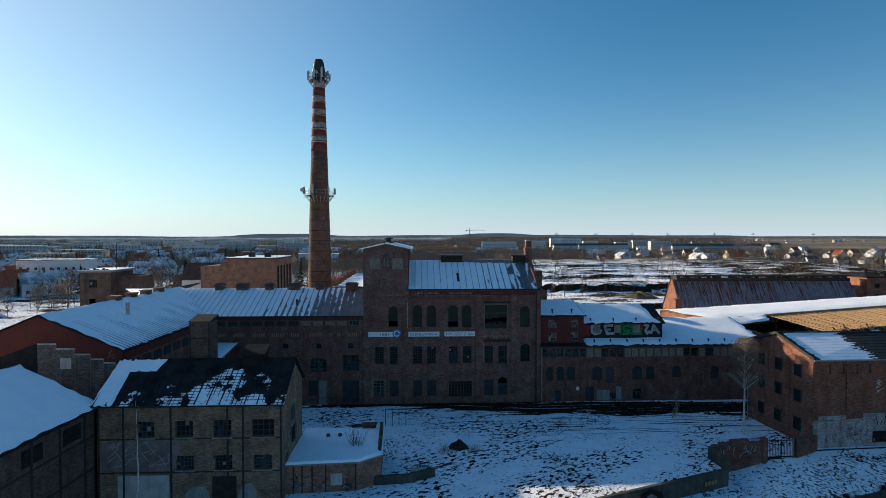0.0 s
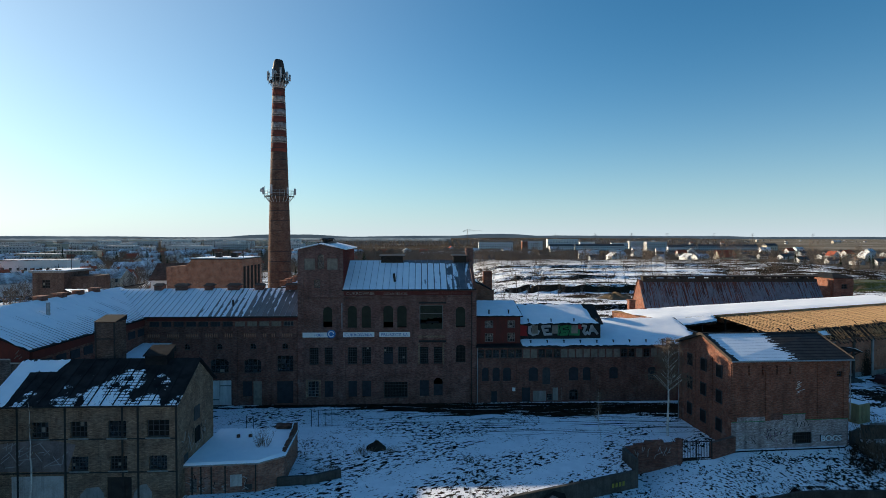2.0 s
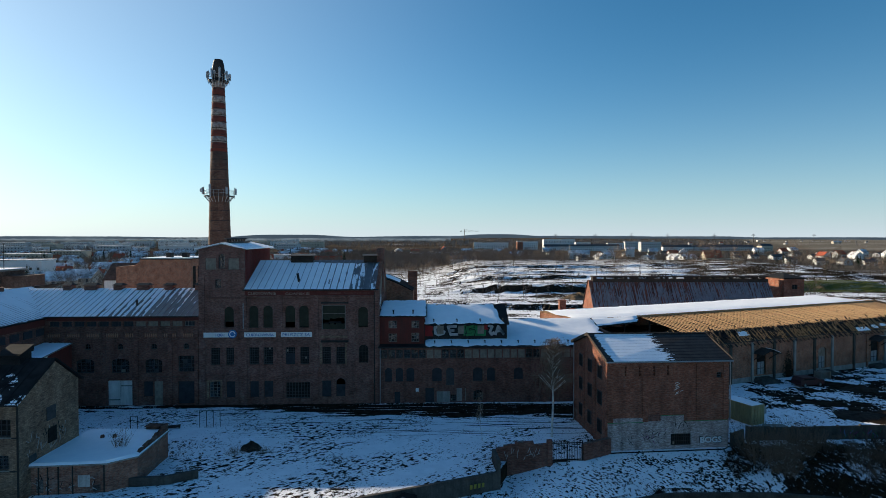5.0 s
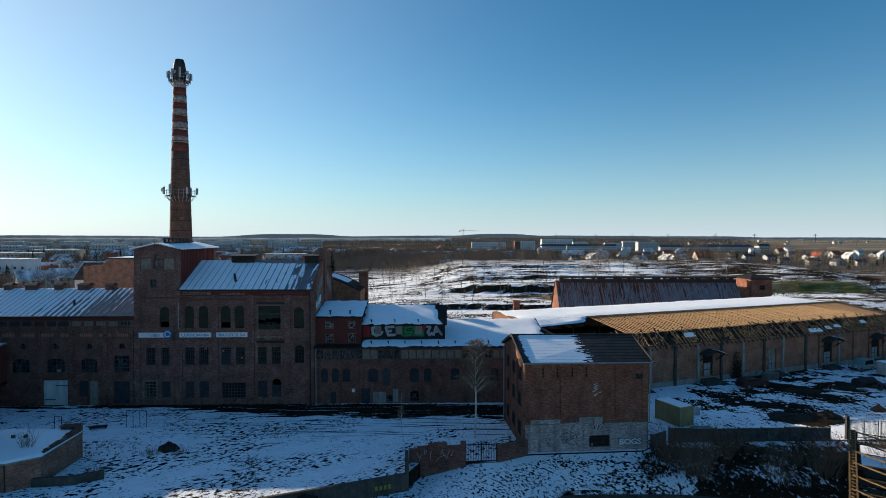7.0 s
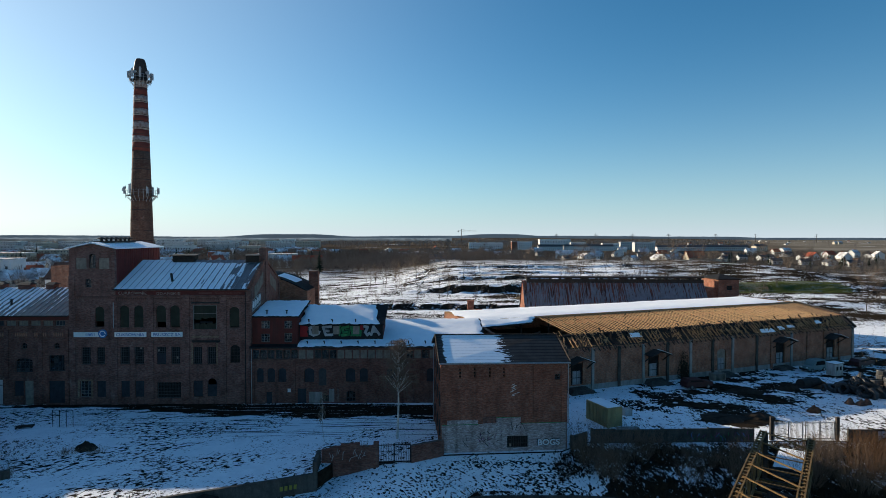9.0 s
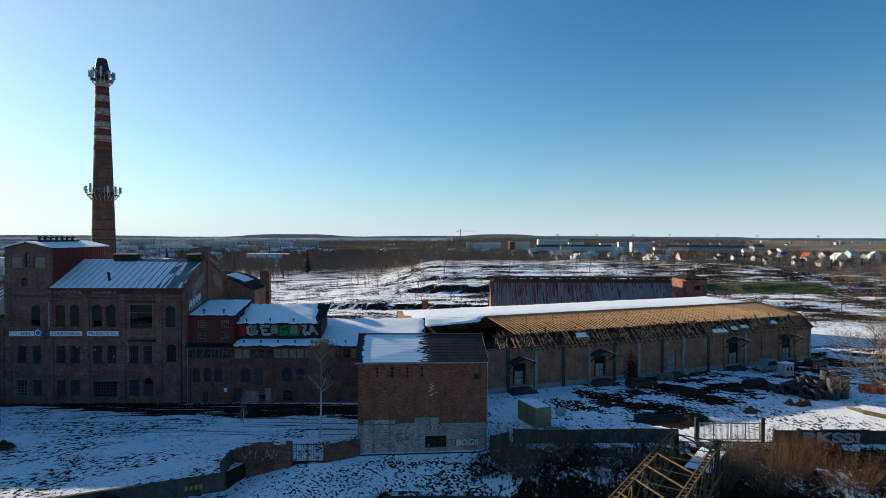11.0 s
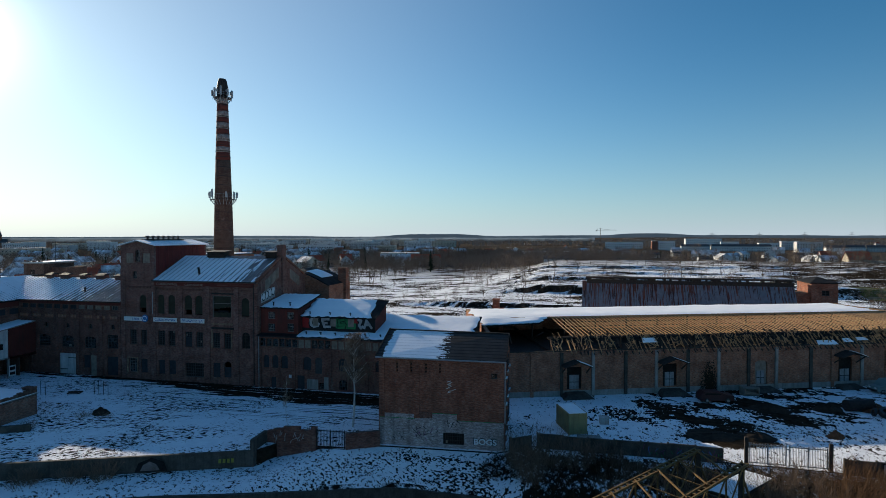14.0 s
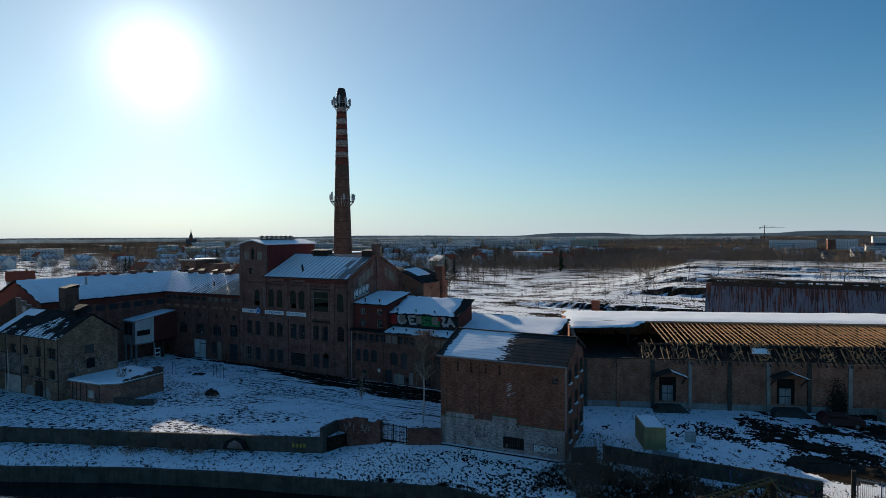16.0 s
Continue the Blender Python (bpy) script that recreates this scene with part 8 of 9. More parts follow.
kiosk.scale = (0.78, 0.78, 0.85)
logs = thing("fallen_log", "long mossy fallen log in the snow", "log", (97.2, 74.2, G), 0)
M_LOG = plain("mossy_bark", (0.16, 0.13, 0.06), (0.1, 0.08, 0.045), 3.0, 0.9, bump=0.5)
part("log_piece", Geo().tube((0, 0, 0.2), (0.6, -2.2, 0.25), 0.16, 0.22, 8), M_LOG, logs)
part("log_piece", Geo().tube((0.5, -2.2, 0.25), (2.2, -4.2, 0.2), 0.28, 0.26, 8).tube((2.2, -4.2, 0.2), (4.9, -5.9, 0.24), 0.26, 0.2, 8), M_LOG, logs)
for i, (x, y) in enumerate(((91.0, 75.8), (92.0, 75.2), (92.9, 75.5))):
    heap("brick_rubble", (x, y, G), 0.8, 0.6, 0.9, M_STACK, "broken red-brick lump on the snow", "rubble", 20 + i, 14)
pal = thing("pallet_stack", "stack of weathered wooden pallets by the shed", "pallets", (78.6, 87.0, G), ST)
for i in range(7):
    part("pallet", Geo().box(0, 2.2, 0, 1.2, i * 0.16, i * 0.16 + 0.05).box(0, 0.15, 0, 1.2, i * 0.16 + 0.05, i * 0.16 + 0.13).box(2.05, 2.2, 0, 1.2, i * 0.16 + 0.05, i * 0.16 + 0.13), M_BOARDPALE, pal)

# ---- lattice footbridge over the river ----
bridge = thing("lattice_bridge", "rusty yellow lattice footbridge with missing deck boards", "bridge", (0, 0, 0))
BD = Vector((9.3, 13.4, 0)).normalized()
BS = Vector((BD.y, -BD.x, 0))
A0 = Vector((67.6, 53.6, 8.1))


def bp(along_m, side_m, z):
    p = A0 - BD * along_m + BS * side_m
    return (p.x, p.y, z)


WB = 3.75
for s in (0.0, WB):
    ch = Geo()
    for o in (-0.22, 0.22):
        ch.beam(bp(0, s + o, 8.1), bp(34, s + o, 8.1), 0.11, 0.16)
    chord = part("top_chord", ch, M_YELLOWSTEEL, bridge, "ladder-like upper chord")
    rung = Geo().beam((-0.2 * BS.x, -0.2 * BS.y, 0), (0.2 * BS.x, 0.2 * BS.y, 0), 0.2, 0.1).mesh("batten")
    rung.materials.append(M_YELLOWSTEEL)
    for i in range(46):
        part("batten", rung, None, chord).location = bp(0.2 + i * 0.73, s, 8.1)
    part("bottom_chord", Geo().beam(bp(-1, s, 4.9), bp(34, s, 4.9), 0.16, 0.22), M_YELLOWSTEEL, bridge)
    for i in range(12):
        part("upright", Geo().beam(bp(0.3 + i * 3.0, s, 4.9), bp(0.3 + i * 3.0, s, 8.1), 0.12, 0.12, (1, 0, 0)), M_YELLOWSTEEL, bridge)
        if i < 11:
            part("diagonal", Geo().beam(bp(0.3 + i * 3.0, s, 8.0), bp(3.3 + i * 3.0, s, 5.0), 0.08, 0.1), M_YELLOWSTEEL, bridge)
for i in range(11):
    part("top_brace", Geo().beam(bp(0.4 + i * 3.0, 0, 8.16), bp(3.2 + i * 3.0, WB, 8.16), 0.1, 0.1), M_YELLOWSTEEL, bridge)
    part("cross_beam", Geo().beam(bp(0.3 + i * 3.0, 0, 4.8), bp(0.3 + i * 3.0, WB, 4.8), 0.14, 0.18), M_YELLOWSTEEL, bridge)
    part("cross_strut", Geo().beam(bp(0.3 + i * 3.0, 0, 8.0), bp(0.3 + i * 3.0, WB, 8.0), 0.07, 0.07), M_YELLOWSTEEL, bridge)
random.seed(40)
for i in range(90):
    if random.random() < 0.68:
        b = random.uniform(0.3, 1.2)
        part("deck_board", Geo().beam(bp(i * 0.38, b, 4.98), bp(i * 0.38 + random.uniform(-0.15, 0.15), random.uniform(2.0, 3.6), 4.98), 0.2, 0.06), M_DARKWOOD, bridge)
for s in (0.2, WB - 0.2):
    part("pier_leg", Geo().beam(bp(0.3, s, 2.0), bp(0.3, s, 8.1), 0.3, 0.3, (1, 0, 0)), M_DARKWOOD, bridge)
    part("pier_leg", Geo().beam(bp(-3.0, s, 2.5), bp(0.3, s, 7.4), 0.14, 0.14), M_YELLOWSTEEL, bridge)
part("approach_deck", Geo().beam(bp(-7.5, WB / 2, 4.5), bp(0, WB / 2, 4.85), 2.4, 0.15), M_DARKWOOD, bridge)
part("snow", Geo().beam(bp(-7.4, WB / 2, 4.62), bp(-0.1, WB / 2, 4.97), 2.2, 0.05), M_SNOW, bridge)

# ---- bare trees and shrubs ----
M_BARK = plain("grey_brown_bark", (0.065, 0.05, 0.038), (0.12, 0.095, 0.072), 4.0, 0.9, bump=0.4)
M_BIRCH = plain("birch_bark", (0.74, 0.7, 0.64), (0.36, 0.31, 0.27), 3.0, 0.85)
M_TWIG = plain("bare_twigs", (0.15, 0.105, 0.075), (0.22, 0.16, 0.115), 2.0, 0.9, bump=0)
M_WILLOW = plain("rust_brown_willow_twigs", (0.22, 0.13, 0.07), (0.14, 0.08, 0.045), 2.0, 0.9, bump=0)


def grow(gt, gc, p, d, length, r, depth, rng, droop, spread_):
    """A limb with its side branches; thin ones go into the crown mesh."""
    n = 4 if depth > 1 else 3
    pts, dirs, q = [p], [d], p
    for i in range(n):
        d = (d + Vector((rng.gauss(0, 0.13), rng.gauss(0, 0.13), rng.gauss(0, 0.08) - droop * (depth < 2))) + Vector((0, 0, 0.05 * (depth > 1)))).normalized()
        q = q + d * (length / n)
        pts.append(q), dirs.append(d)
    g = gt if depth >= 2 else gc
    for i in range(n):
        a, b = r * (1 - 0.75 * i / n), r * (1 - 0.75 * (i + 1) / n)
        g.tube(pts[i], pts[i + 1], max(a, 0.012), max(b, 0.009), 6 if depth > 2 else 3)
    if depth == 0:
        return
    kids = {4: 16, 3: 8, 2: 7, 1: 6}[depth]
    for i in range(kids):
        t = (0.25 if depth < 4 else 0.17) + (0.75 if depth < 4 else 0.83) * (i + rng.random()) / kids
        k = min(n - 1, int(t * n))
        f = t * n - k
        s = pts[k].lerp(pts[k + 1], min(1, f))
        a = rng.uniform(0, 2 * math.pi)
        o = dirs[k].orthogonal().normalized()
        side = (o * math.cos(a) + dirs[k].cross(o) * math.sin(a)).normalized()
        nd = (dirs[k] * (1 - spread_) + side * spread_ + Vector((0, 0, 0.12))).normalized()
        grow(gt, gc, s, nd, length * rng.uniform(0.42, 0.68) * (1.1 - 0.4 * t), r * (1 - 0.7 * t) * 0.6, depth - 1, rng, droop, spread_)


def tree(at, high, r, label, seed, bark, droop=0.0, spread_=0.55, depth=4, lean=(0, 0), group=""):
    rng = random.Random(seed)
    gt, gc = Geo(), Geo()
    grow(gt, gc, Vector((0, 0, -0.3)), Vector((lean[0], lean[1], 1)).normalized(), high, r, depth, rng, droop, spread_)
    t = thing("tree", label, "tree", at, 0, group)
    part("trunk", gt, bark, t)
    part("crown", gc, M_TWIG, t, "fine bare twigs")
    return t


# lighter copy of M_BARK, with the low sun's light put into the bark colour
M_BARKPALE = plain("sunlit_tan_bark", (0.24, 0.18, 0.125), (0.13, 0.1, 0.072), 4.0, 0.9, bump=0.4)


def forked_tree(at, bole, limbs, reach, r, label, seed):
    """An old tree whose short bole parts into long sweeping limbs."""
    rng = random.Random(seed)
    gt, gc = Geo(), Geo()
    fork = Vector((-0.45, 0, bole))
    gt.tube((0.1, 0, -0.4), (-0.1, 0, bole * 0.5), r * 1.25, r, 10), gt.tube((-0.1, 0, bole * 0.5), fork, r, r * 0.85, 10)
    for i in range(limbs):
        a = 2 * math.pi * (i + rng.uniform(-0.25, 0.25)) / limbs
        rise = rng.choice((0.5, 0.9, 1.6, 2.6, 3.6)) * rng.uniform(0.8, 1.2)
        grow(gt, gc, fork - Vector((0, 0, rng.uniform(0, 0.3) * bole)), Vector((math.cos(a), math.sin(a), rise)).normalized(), reach * rng.uniform(0.6, 1.15), r * rng.uniform(0.32, 0.6), 3, rng, 0.01, 0.56)
    t = thing("tree", label, "tree", at)
    part("trunk", gt, M_BARKPALE, t)
    part("crown", gc, M_TWIG, t, "fine bare twigs")


forked_tree((99.2, 66.9, G), 3.4, 9, 12.5, 0.38, "large bare tree with wide crown beside the fence", 3)

def birch_tree(at, high, label, seed, r=0.11, wide=1.0, limbs=48, low=0.5):
    """A straight slender birch: short rising limbs that end in hanging twigs."""
    rng = random.Random(seed)
    gt, gc = Geo(), Geo()
    q, pts = Vector((0, 0, -0.3)), [Vector((0, 0, -0.3))]
    for i in range(10):
        q = q + Vector((rng.gauss(0, 0.05), rng.gauss(0, 0.05), (high + 0.3) / 10))
        gt.tube(pts[-1], q, r * (1 - i / 11), r * (1 - (i + 1) / 11), 7)
        pts.append(q)
    for i in range(limbs):
        t = rng.uniform(low, 0.97)
        k = int(t * 10)
        s = pts[k].lerp(pts[k + 1], t * 10 - k)
        a = rng.uniform(0, 2 * math.pi)
        d = Vector((math.cos(a), math.sin(a), rng.uniform(0.7, 1.5))).normalized()
        n = wide * rng.uniform(0.7, 1.7) * (1.3 - t)
        e = s + d * n
        f = e + (d + Vector((0, 0, -0.8))) * n * 0.5
        gt.tube(s, e, 0.3 * r, 0.2 * r, 4), gc.tube(e, f, 0.2 * r, 0.12 * r, 3)
        for j in range(16):
            u = rng.random()
            o = s.lerp(e, u * 2) if u < 0.5 else e.lerp(f, u * 2 - 1)
            w = Vector((rng.gauss(0, 0.25), rng.gauss(0, 0.25), 0.1))
            m = o + w * wide
            hang = rng.uniform(0.4, 1.3) * min(1.0, wide)
            gc.tube(o, m, 0.016, 0.014, 3)
            gc.tube(m, m + Vector((w.x * 0.4, w.y * 0.4, -hang)), 0.014, 0.009, 3)
    t_ = thing("tree", label, "tree", at)
    part("trunk", gt, M_BIRCH, t_, "pale birch stem")
    part("crown", gc, M_TWIG, t_, "hanging bare twigs")


birch_tree((33.0, 61.8, G), 10.4, "slender bare birch with hanging twigs", 8, 0.15, 1.7, 56, 0.48)
birch_tree((-24.6, 45.2, G), 8.6, "thin pale birch before the brick house", 9, 0.10, 0.3, 7, 0.5)
birch_tree((25.4, 60.7, G), 5.4, "thin bare sapling in the snowy yard", 19, 0.04, 0.4, 10, 0.4)
young = tree((22, 190, G), 8, 0.09, "young bare tree in the snowy field", 14, M_BARK, 0.05, 0.5, 3, group="field trees")
random.seed(50)
for i in range(70):
    x, y = random.uniform(0, 240), random.uniform(160, 300)
    c = copy_thing(young, pose(x, y, land(x, y), 0, 0, random.uniform(0, 360)))
    c.scale = (1, 1, 1)
    s = random.uniform(0.6, 1.35)
    c.matrix_basis = pose(x, y, land(x, y), 0, 0, random.uniform(0, 360)) @ Matrix.Diagonal((s, s, s, 1))


def shrub(at, high, wide, count, label, seed, material, lean=0.5, r=0.012):
    """Many thin stems fanning from a stool, each with side twigs."""
    rng = random.Random(seed)
    g = Geo()
    for i in range(count):
        a, b = rng.uniform(0, 2 * math.pi), rng.random() ** 0.5
        p = Vector((math.cos(a) * b * wide * 0.35, math.sin(a) * b * wide * 0.35, -0.1))
        d = Vector((math.cos(a) * b * lean, math.sin(a) * b * lean, 1)).normalized()
        n = rng.uniform(0.55, 1.0) * high
        q = p
        for k in range(3):
            d = (d + Vector((rng.gauss(0, 0.12), rng.gauss(0, 0.12), 0))).normalized()
            e = q + d * n / 3
            g.tube(q, e, r * (1 - k / 4), r * (1 - (k + 1) / 4), 3)
            for m in range(2):
                w = (d + Vector((rng.gauss(0, 0.45), rng.gauss(0, 0.45), 0.1))).normalized()
                s = q.lerp(e, rng.random())
                g.tube(s, s + w * n * rng.uniform(0.12, 0.3), r * 0.6, r * 0.3, 3)
            q = e
    return solo("shrub", g, material, label, "shrub", at, group="bank shrubs")


for x, y, h, w, c, s in ((92.5, 52.0, 4.2, 6.0, 420, 1), (97.0, 54.5, 4.6, 6.0, 420, 2), (102, 56, 4.5, 6, 380, 3), (88.5, 50.5, 3.2, 4.0, 240, 4), (81.5, 59.6, 3.0, 4.0, 260, 5), (84.0, 60.2, 2.6, 3.4, 220, 6), (79.0, 55.5, 3.4, 4.5, 200, 7), (107, 58, 4.2, 6, 300, 8), (94, 48, 3.6, 5, 260, 9), (82.5, 52.5, 3.8, 5.0, 200, 16)):
    shrub((x, y, 3.4), h, w, c, "dense rust-brown willow shrub on the river bank", s, M_WILLOW)
for x, y, h, w, c, s in ((52.5, 57.0, 4.6, 3.2, 130, 10), (55.0, 57.5, 4.4, 3.4, 150, 11), (57.6, 58.3, 4.0, 3.0, 130, 12), (63.5, 57.5, 2.6, 4.0, 160, 13), (66.0, 55.0, 2.8, 3.4, 130, 14), (53.8, 54.5, 3.4, 3.0, 120, 30), (60.5, 59.6, 2.4, 3.4, 120, 31), (68.5, 58.2, 2.2, 3.6, 130, 32), (77.0, 59.5, 2.6, 3.6, 170, 33), (71.5, 53.5, 3.0, 3.4, 130, 34), (73.5, 56.0, 4.0, 4.0, 120, 15), (70.5, 61.0, 2.0, 2.5, 90, 17), (75.5, 52.5, 4.6, 4.2, 140, 18), (61, 54, 2.2, 3, 80, 19)):
    shrub((x, y, 3.4), h, w, c, "thin dark bare shrub on the snowy bank", s, M_TWIG)
for i, (x, y, h, w, c) in enumerate(((4, 41.9, 1.9, 2.5, 90), (8.5, 43.5, 1.6, 2.2, 80), (12, 45.0, 1.7, 2.4, 110), (14.5, 46.0, 2.0, 2.4, 120), (-2, 51.8, 1.1, 2.0, 80), (0.5, 56.9, 0.9, 2.2, 110), (3.2, 57.2, 0.8, 1.8, 80), (39.5, 56.9, 1.6, 2.0, 90), (29.5, 58.5, 1.0, 2.2, 80), (44.5, 57.4, 1.2, 1.6, 60), (8.6, 42.9, 1.0, 3.5, 110))):
    shrub((x, y, G - 0.1 if y > along(WALL, x) else 2.8), h, w, c, "small dry bush in the snow", 60 + i, M_TWIG, 0.7, 0.012)
shrub((-7.9, 51.3, G + 2.65), 1.9, 1.3, 34, "leafless sapling growing on the hut roof", 90, M_TWIG, 0.4, 0.014)

# ---- town, woods and far landmarks ----
M_WALLWHITE = plain("white_render", (0.66, 0.65, 0.635), (0.58, 0.57, 0.555), 0.3, 0.85)
M_WALLGREY = plain("grey_render", (0.52, 0.51, 0.5), (0.42, 0.41, 0.4), 0.3, 0.85)
M_WALLCREAM = plain("cream_render", (0.52, 0.45, 0.36), (0.44, 0.38, 0.29), 0.3, 0.85)
M_ROOFRED = plain("red_roof_tiles", (0.36, 0.09, 0.05), (0.28, 0.07, 0.04), 1.0, 0.8)
M_ROOFGREY = plain("dark_grey_roofing", (0.06, 0.06, 0.065), (0.1, 0.1, 0.1), 1.0, 0.7)
M_ROOFSNOW = snowy("roof_with_thin_snow", (0.15, 0.12, 0.11), (0.1, 0.085, 0.08), 0.5, (0.25, 0.25), 0.14, 0.8)
M_FARGLASS = plain("dark_far_windows", (0.03, 0.035, 0.04), (0.07, 0.08, 0.09), 0.5, 0.25)


def small_house(at, turn, w, d, h, rise, wall_m, roof_m, group="town houses", label="small rendered house with snowy gable roof"):
    o = thing("house", label, "house", at, turn, group)
    g = Geo().solid([(-w / 2, -d / 2, -1), (w / 2, -d / 2, -1), (w / 2, d / 2, -1), (-w / 2, d / 2, -1)], [(-w / 2, -d / 2, h), (w / 2, -d / 2, h), (w / 2, d / 2, h), (-w / 2, d / 2, h)])
    gable_prism(g, -w / 2, w / 2, [(-d / 2, h), (d / 2, h), (0, h + rise)])
    part("wall", g, wall_m, o)
    r = part("roof", slope_sheet((-w / 2 - 0.4, -d / 2 - 0.5, h - 0.25), (w / 2 + 0.4, -d / 2 - 0.5, h - 0.25), (w / 2 + 0.4, 0, h + rise + 0.15), (-w / 2 - 0.4, 0, h + rise + 0.15), 0.2), roof_m, o)
    part("roof_slope", slope_sheet((-w / 2 - 0.4, 0, h + rise + 0.15), (w / 2 + 0.4, 0, h + rise + 0.15), (w / 2 + 0.4, d / 2 + 0.5, h - 0.25), (-w / 2 - 0.4, d / 2 + 0.5, h - 0.25), 0.2), roof_m, r)
    part("chimney", Geo().box(w * 0.2, w * 0.2 + 0.7, -0.3, 0.4, h, h + rise + 1.0), M_ORANGE, r)
    n = max(2, int(w / 3))
    for j in range(max(1, int(h / 2.8))):
        for i in range(n):
            x = -w / 2 + w * (i + 0.5) / n
            part("window", Geo().box(x - 0.5, x + 0.5, -d / 2 - 0.03, -d / 2, 0.9 + j * 2.8, 2.2 + j * 2.8), M_FARGLASS, o)
    return o


kinds = [small_house((-160, 300, G), 20, 10, 8, 5.0, 3.4, M_WALLWHITE, M_ROOFSNOW), small_house((-120, 330, G), -30, 12, 9, 5.6, 3.0, M_WALLCREAM, M_ROOFSNOW),
         small_house((-140, 380, G), 60, 9, 8, 4.0, 3.6, M_WALLGREY, M_ROOFRED), small_house((207, 440, G), 10, 11, 9, 6.0, 2.4, M_WALLWHITE, M_ROOFSNOW),
         small_house((338, 430, G), 0, 8, 7, 3.2, 1.8, M_WALLGREY, M_ROOFGREY)]
random.seed(77)
spots = [(202, 450, 3), (180, 450, 3), (149, 470, 3), (159, 490, 3), (328, 440, 4), (317, 452, 4), (301, 465, 4), (352, 445, 4), (84, 520, 1)]
for i in range(110):
    spots.append((random.uniform(-420, -75), random.uniform(190, 720), i % 3))
for i in range(64):
    spots.append((random.uniform(-140, 520), random.uniform(500, 760), (4, 3, 4, 0, 2, 4)[i % 6]))
for i in range(40):
    spots.append((random.uniform(-700, -120), random.uniform(-40, 420) + 120, i % 3))
for i in range(20):
    y = random.uniform(1600, 2700)
    spots.append((40 + y * random.uniform(0.3, 0.85), y, (1, 4, 2, 4)[i % 4]))
for x, y, k in spots:
    copy_thing(kinds[k], pose(x, y, land(x, y), 0, 0, random.choice((0, 12, 25, 90, 100, 70, 45, 170))))
red = small_house((221, 430, G), 5, 13, 9, 6.5, 5.0, M_WALLCREAM, M_ROOFRED, label="cream house with steep red tiled roof")
solo("flat_annex", Geo().box(0, 16, -5, 5, -1, 5.5), M_WALLCREAM, "long cream flat-roofed building beside the red roof", "building", (228, 431, G), 4)


def block(at, turn, w, d, h, wall_m, label, roof_m=None, pitched=False, group="apartment blocks"):
    o = thing("apartment_block", label, "apartment building", at, turn, group)
    part("wall", Geo().box(-w / 2, w / 2, -d / 2, d / 2, -1, h), wall_m, o)
    if pitched:
        g = Geo()
        gable_prism(g, -w / 2 - 0.3, w / 2 + 0.3, [(-d / 2 - 0.5, h), (d / 2 + 0.5, h), (0, h + 3.2)])
        part("roof", g, roof_m or M_ROOFGREY, o)
    else:
        part("roof", Geo().box(-w / 2 - 0.3, w / 2 + 0.3, -d / 2 - 0.3, d / 2 + 0.3, h, h + 0.5), roof_m or M_ROOFSNOW, o)
    g = Geo()
    for j in range(int(h / 2.9)):
        for i in range(int(w / 3.1)):
            x = -w / 2 + 1.2 + i * 3.1
            g.box(x, x + 1.1, -d / 2 - 0.05, -d / 2, 1.0 + j * 2.9, 2.2 + j * 2.9)
    tagged(part("window_rows", g, M_FARGLASS, o), kind="stuff")
    return o


for x, y, w, h, m, p in ((99, 1000, 60, 15, M_WALLWHITE, 0), (160, 955, 26, 18, M_WALLWHITE, 0), (143, 952, 9, 18, M_ORANGE, 0), (237, 1100, 60, 22, M_WALLWHITE, 0), (194, 900, 38, 9, M_WALLWHITE, 1), (235, 900, 38, 9, M_WALLWHITE, 1), (275, 905, 38, 9, M_WALLWHITE, 1),
                         (312, 985, 28, 14, M_WALLWHITE, 0), (345, 1000, 24, 17, M_WALLGREY, 0), (324, 850, 30, 18, M_WALLGREY, 0), (366, 880, 24, 8, M_WALLWHITE, 1), (396, 900, 22, 8, M_WALLWHITE, 1), (456, 900, 92, 8, M_WALLGREY, 1), (495, 850, 17, 11, M_WALLCREAM, 1), (262, 1010, 26, 16, M_WALLWHITE, 0),
                         (60, 640, 44, 7, M_WALLWHITE, 0), (18, 560, 30, 6, M_WALLGREY, 0), (7, 566, 46, 6, M_WALLGREY, 0), (34, 396, 20, 7, M_WALLWHITE, 1)):
    block((x, y, land(x, y)), random.uniform(-6, 6), w, 12, h * 0.76, m, "white apartment block at the edge of town" if m is M_WALLWHITE else "pale apartment block at the edge of town", pitched=bool(p))
for x, y, w, h, t in ((-175, 258, 28, 11, 8), (-330, 520, 44, 9, -4), (-95, 435, 30, 8, 12), (-290, 420, 30, 9, 0), (-470, 420, 40, 10, 30), (-560, 300, 34, 10, 35), *[(-900 + (i * 137) % 640 + 20, 560 + (i * 89) % 700, 22 + (i * 7) % 36, 8 + (i * 5) % 6, (i * 29) % 30 - 15) for i in range(46)], *[(-700 + i * 33, 1080 + (i * 67) % 260, 30 + (i * 13) % 34, 12 + (i % 3) * 2, (i * 17) % 40 - 20) for i in range(12)]):
    block((x, y, land(x, y)), t, w, 12, h, (M_WALLGREY, M_WALLWHITE, M_WALLCREAM, M_WALLWHITE)[int(abs(x)) % 4], "long grey apartment block with snowy flat roof")
manor = thing("long_house", "long low house with dark red roof and white dormers", "house", (-67, 407, land(-67, 407)), 2)
part("wall", Geo().box(-13, 13, -4, 4, -1, 3.2), M_WALLGREY, manor)
part("roof", gable_prism(Geo(), -13.4, 13.4, [(-4.6, 3.1), (4.6, 3.1), (0, 8.2)]), M_ROOFRED, manor)
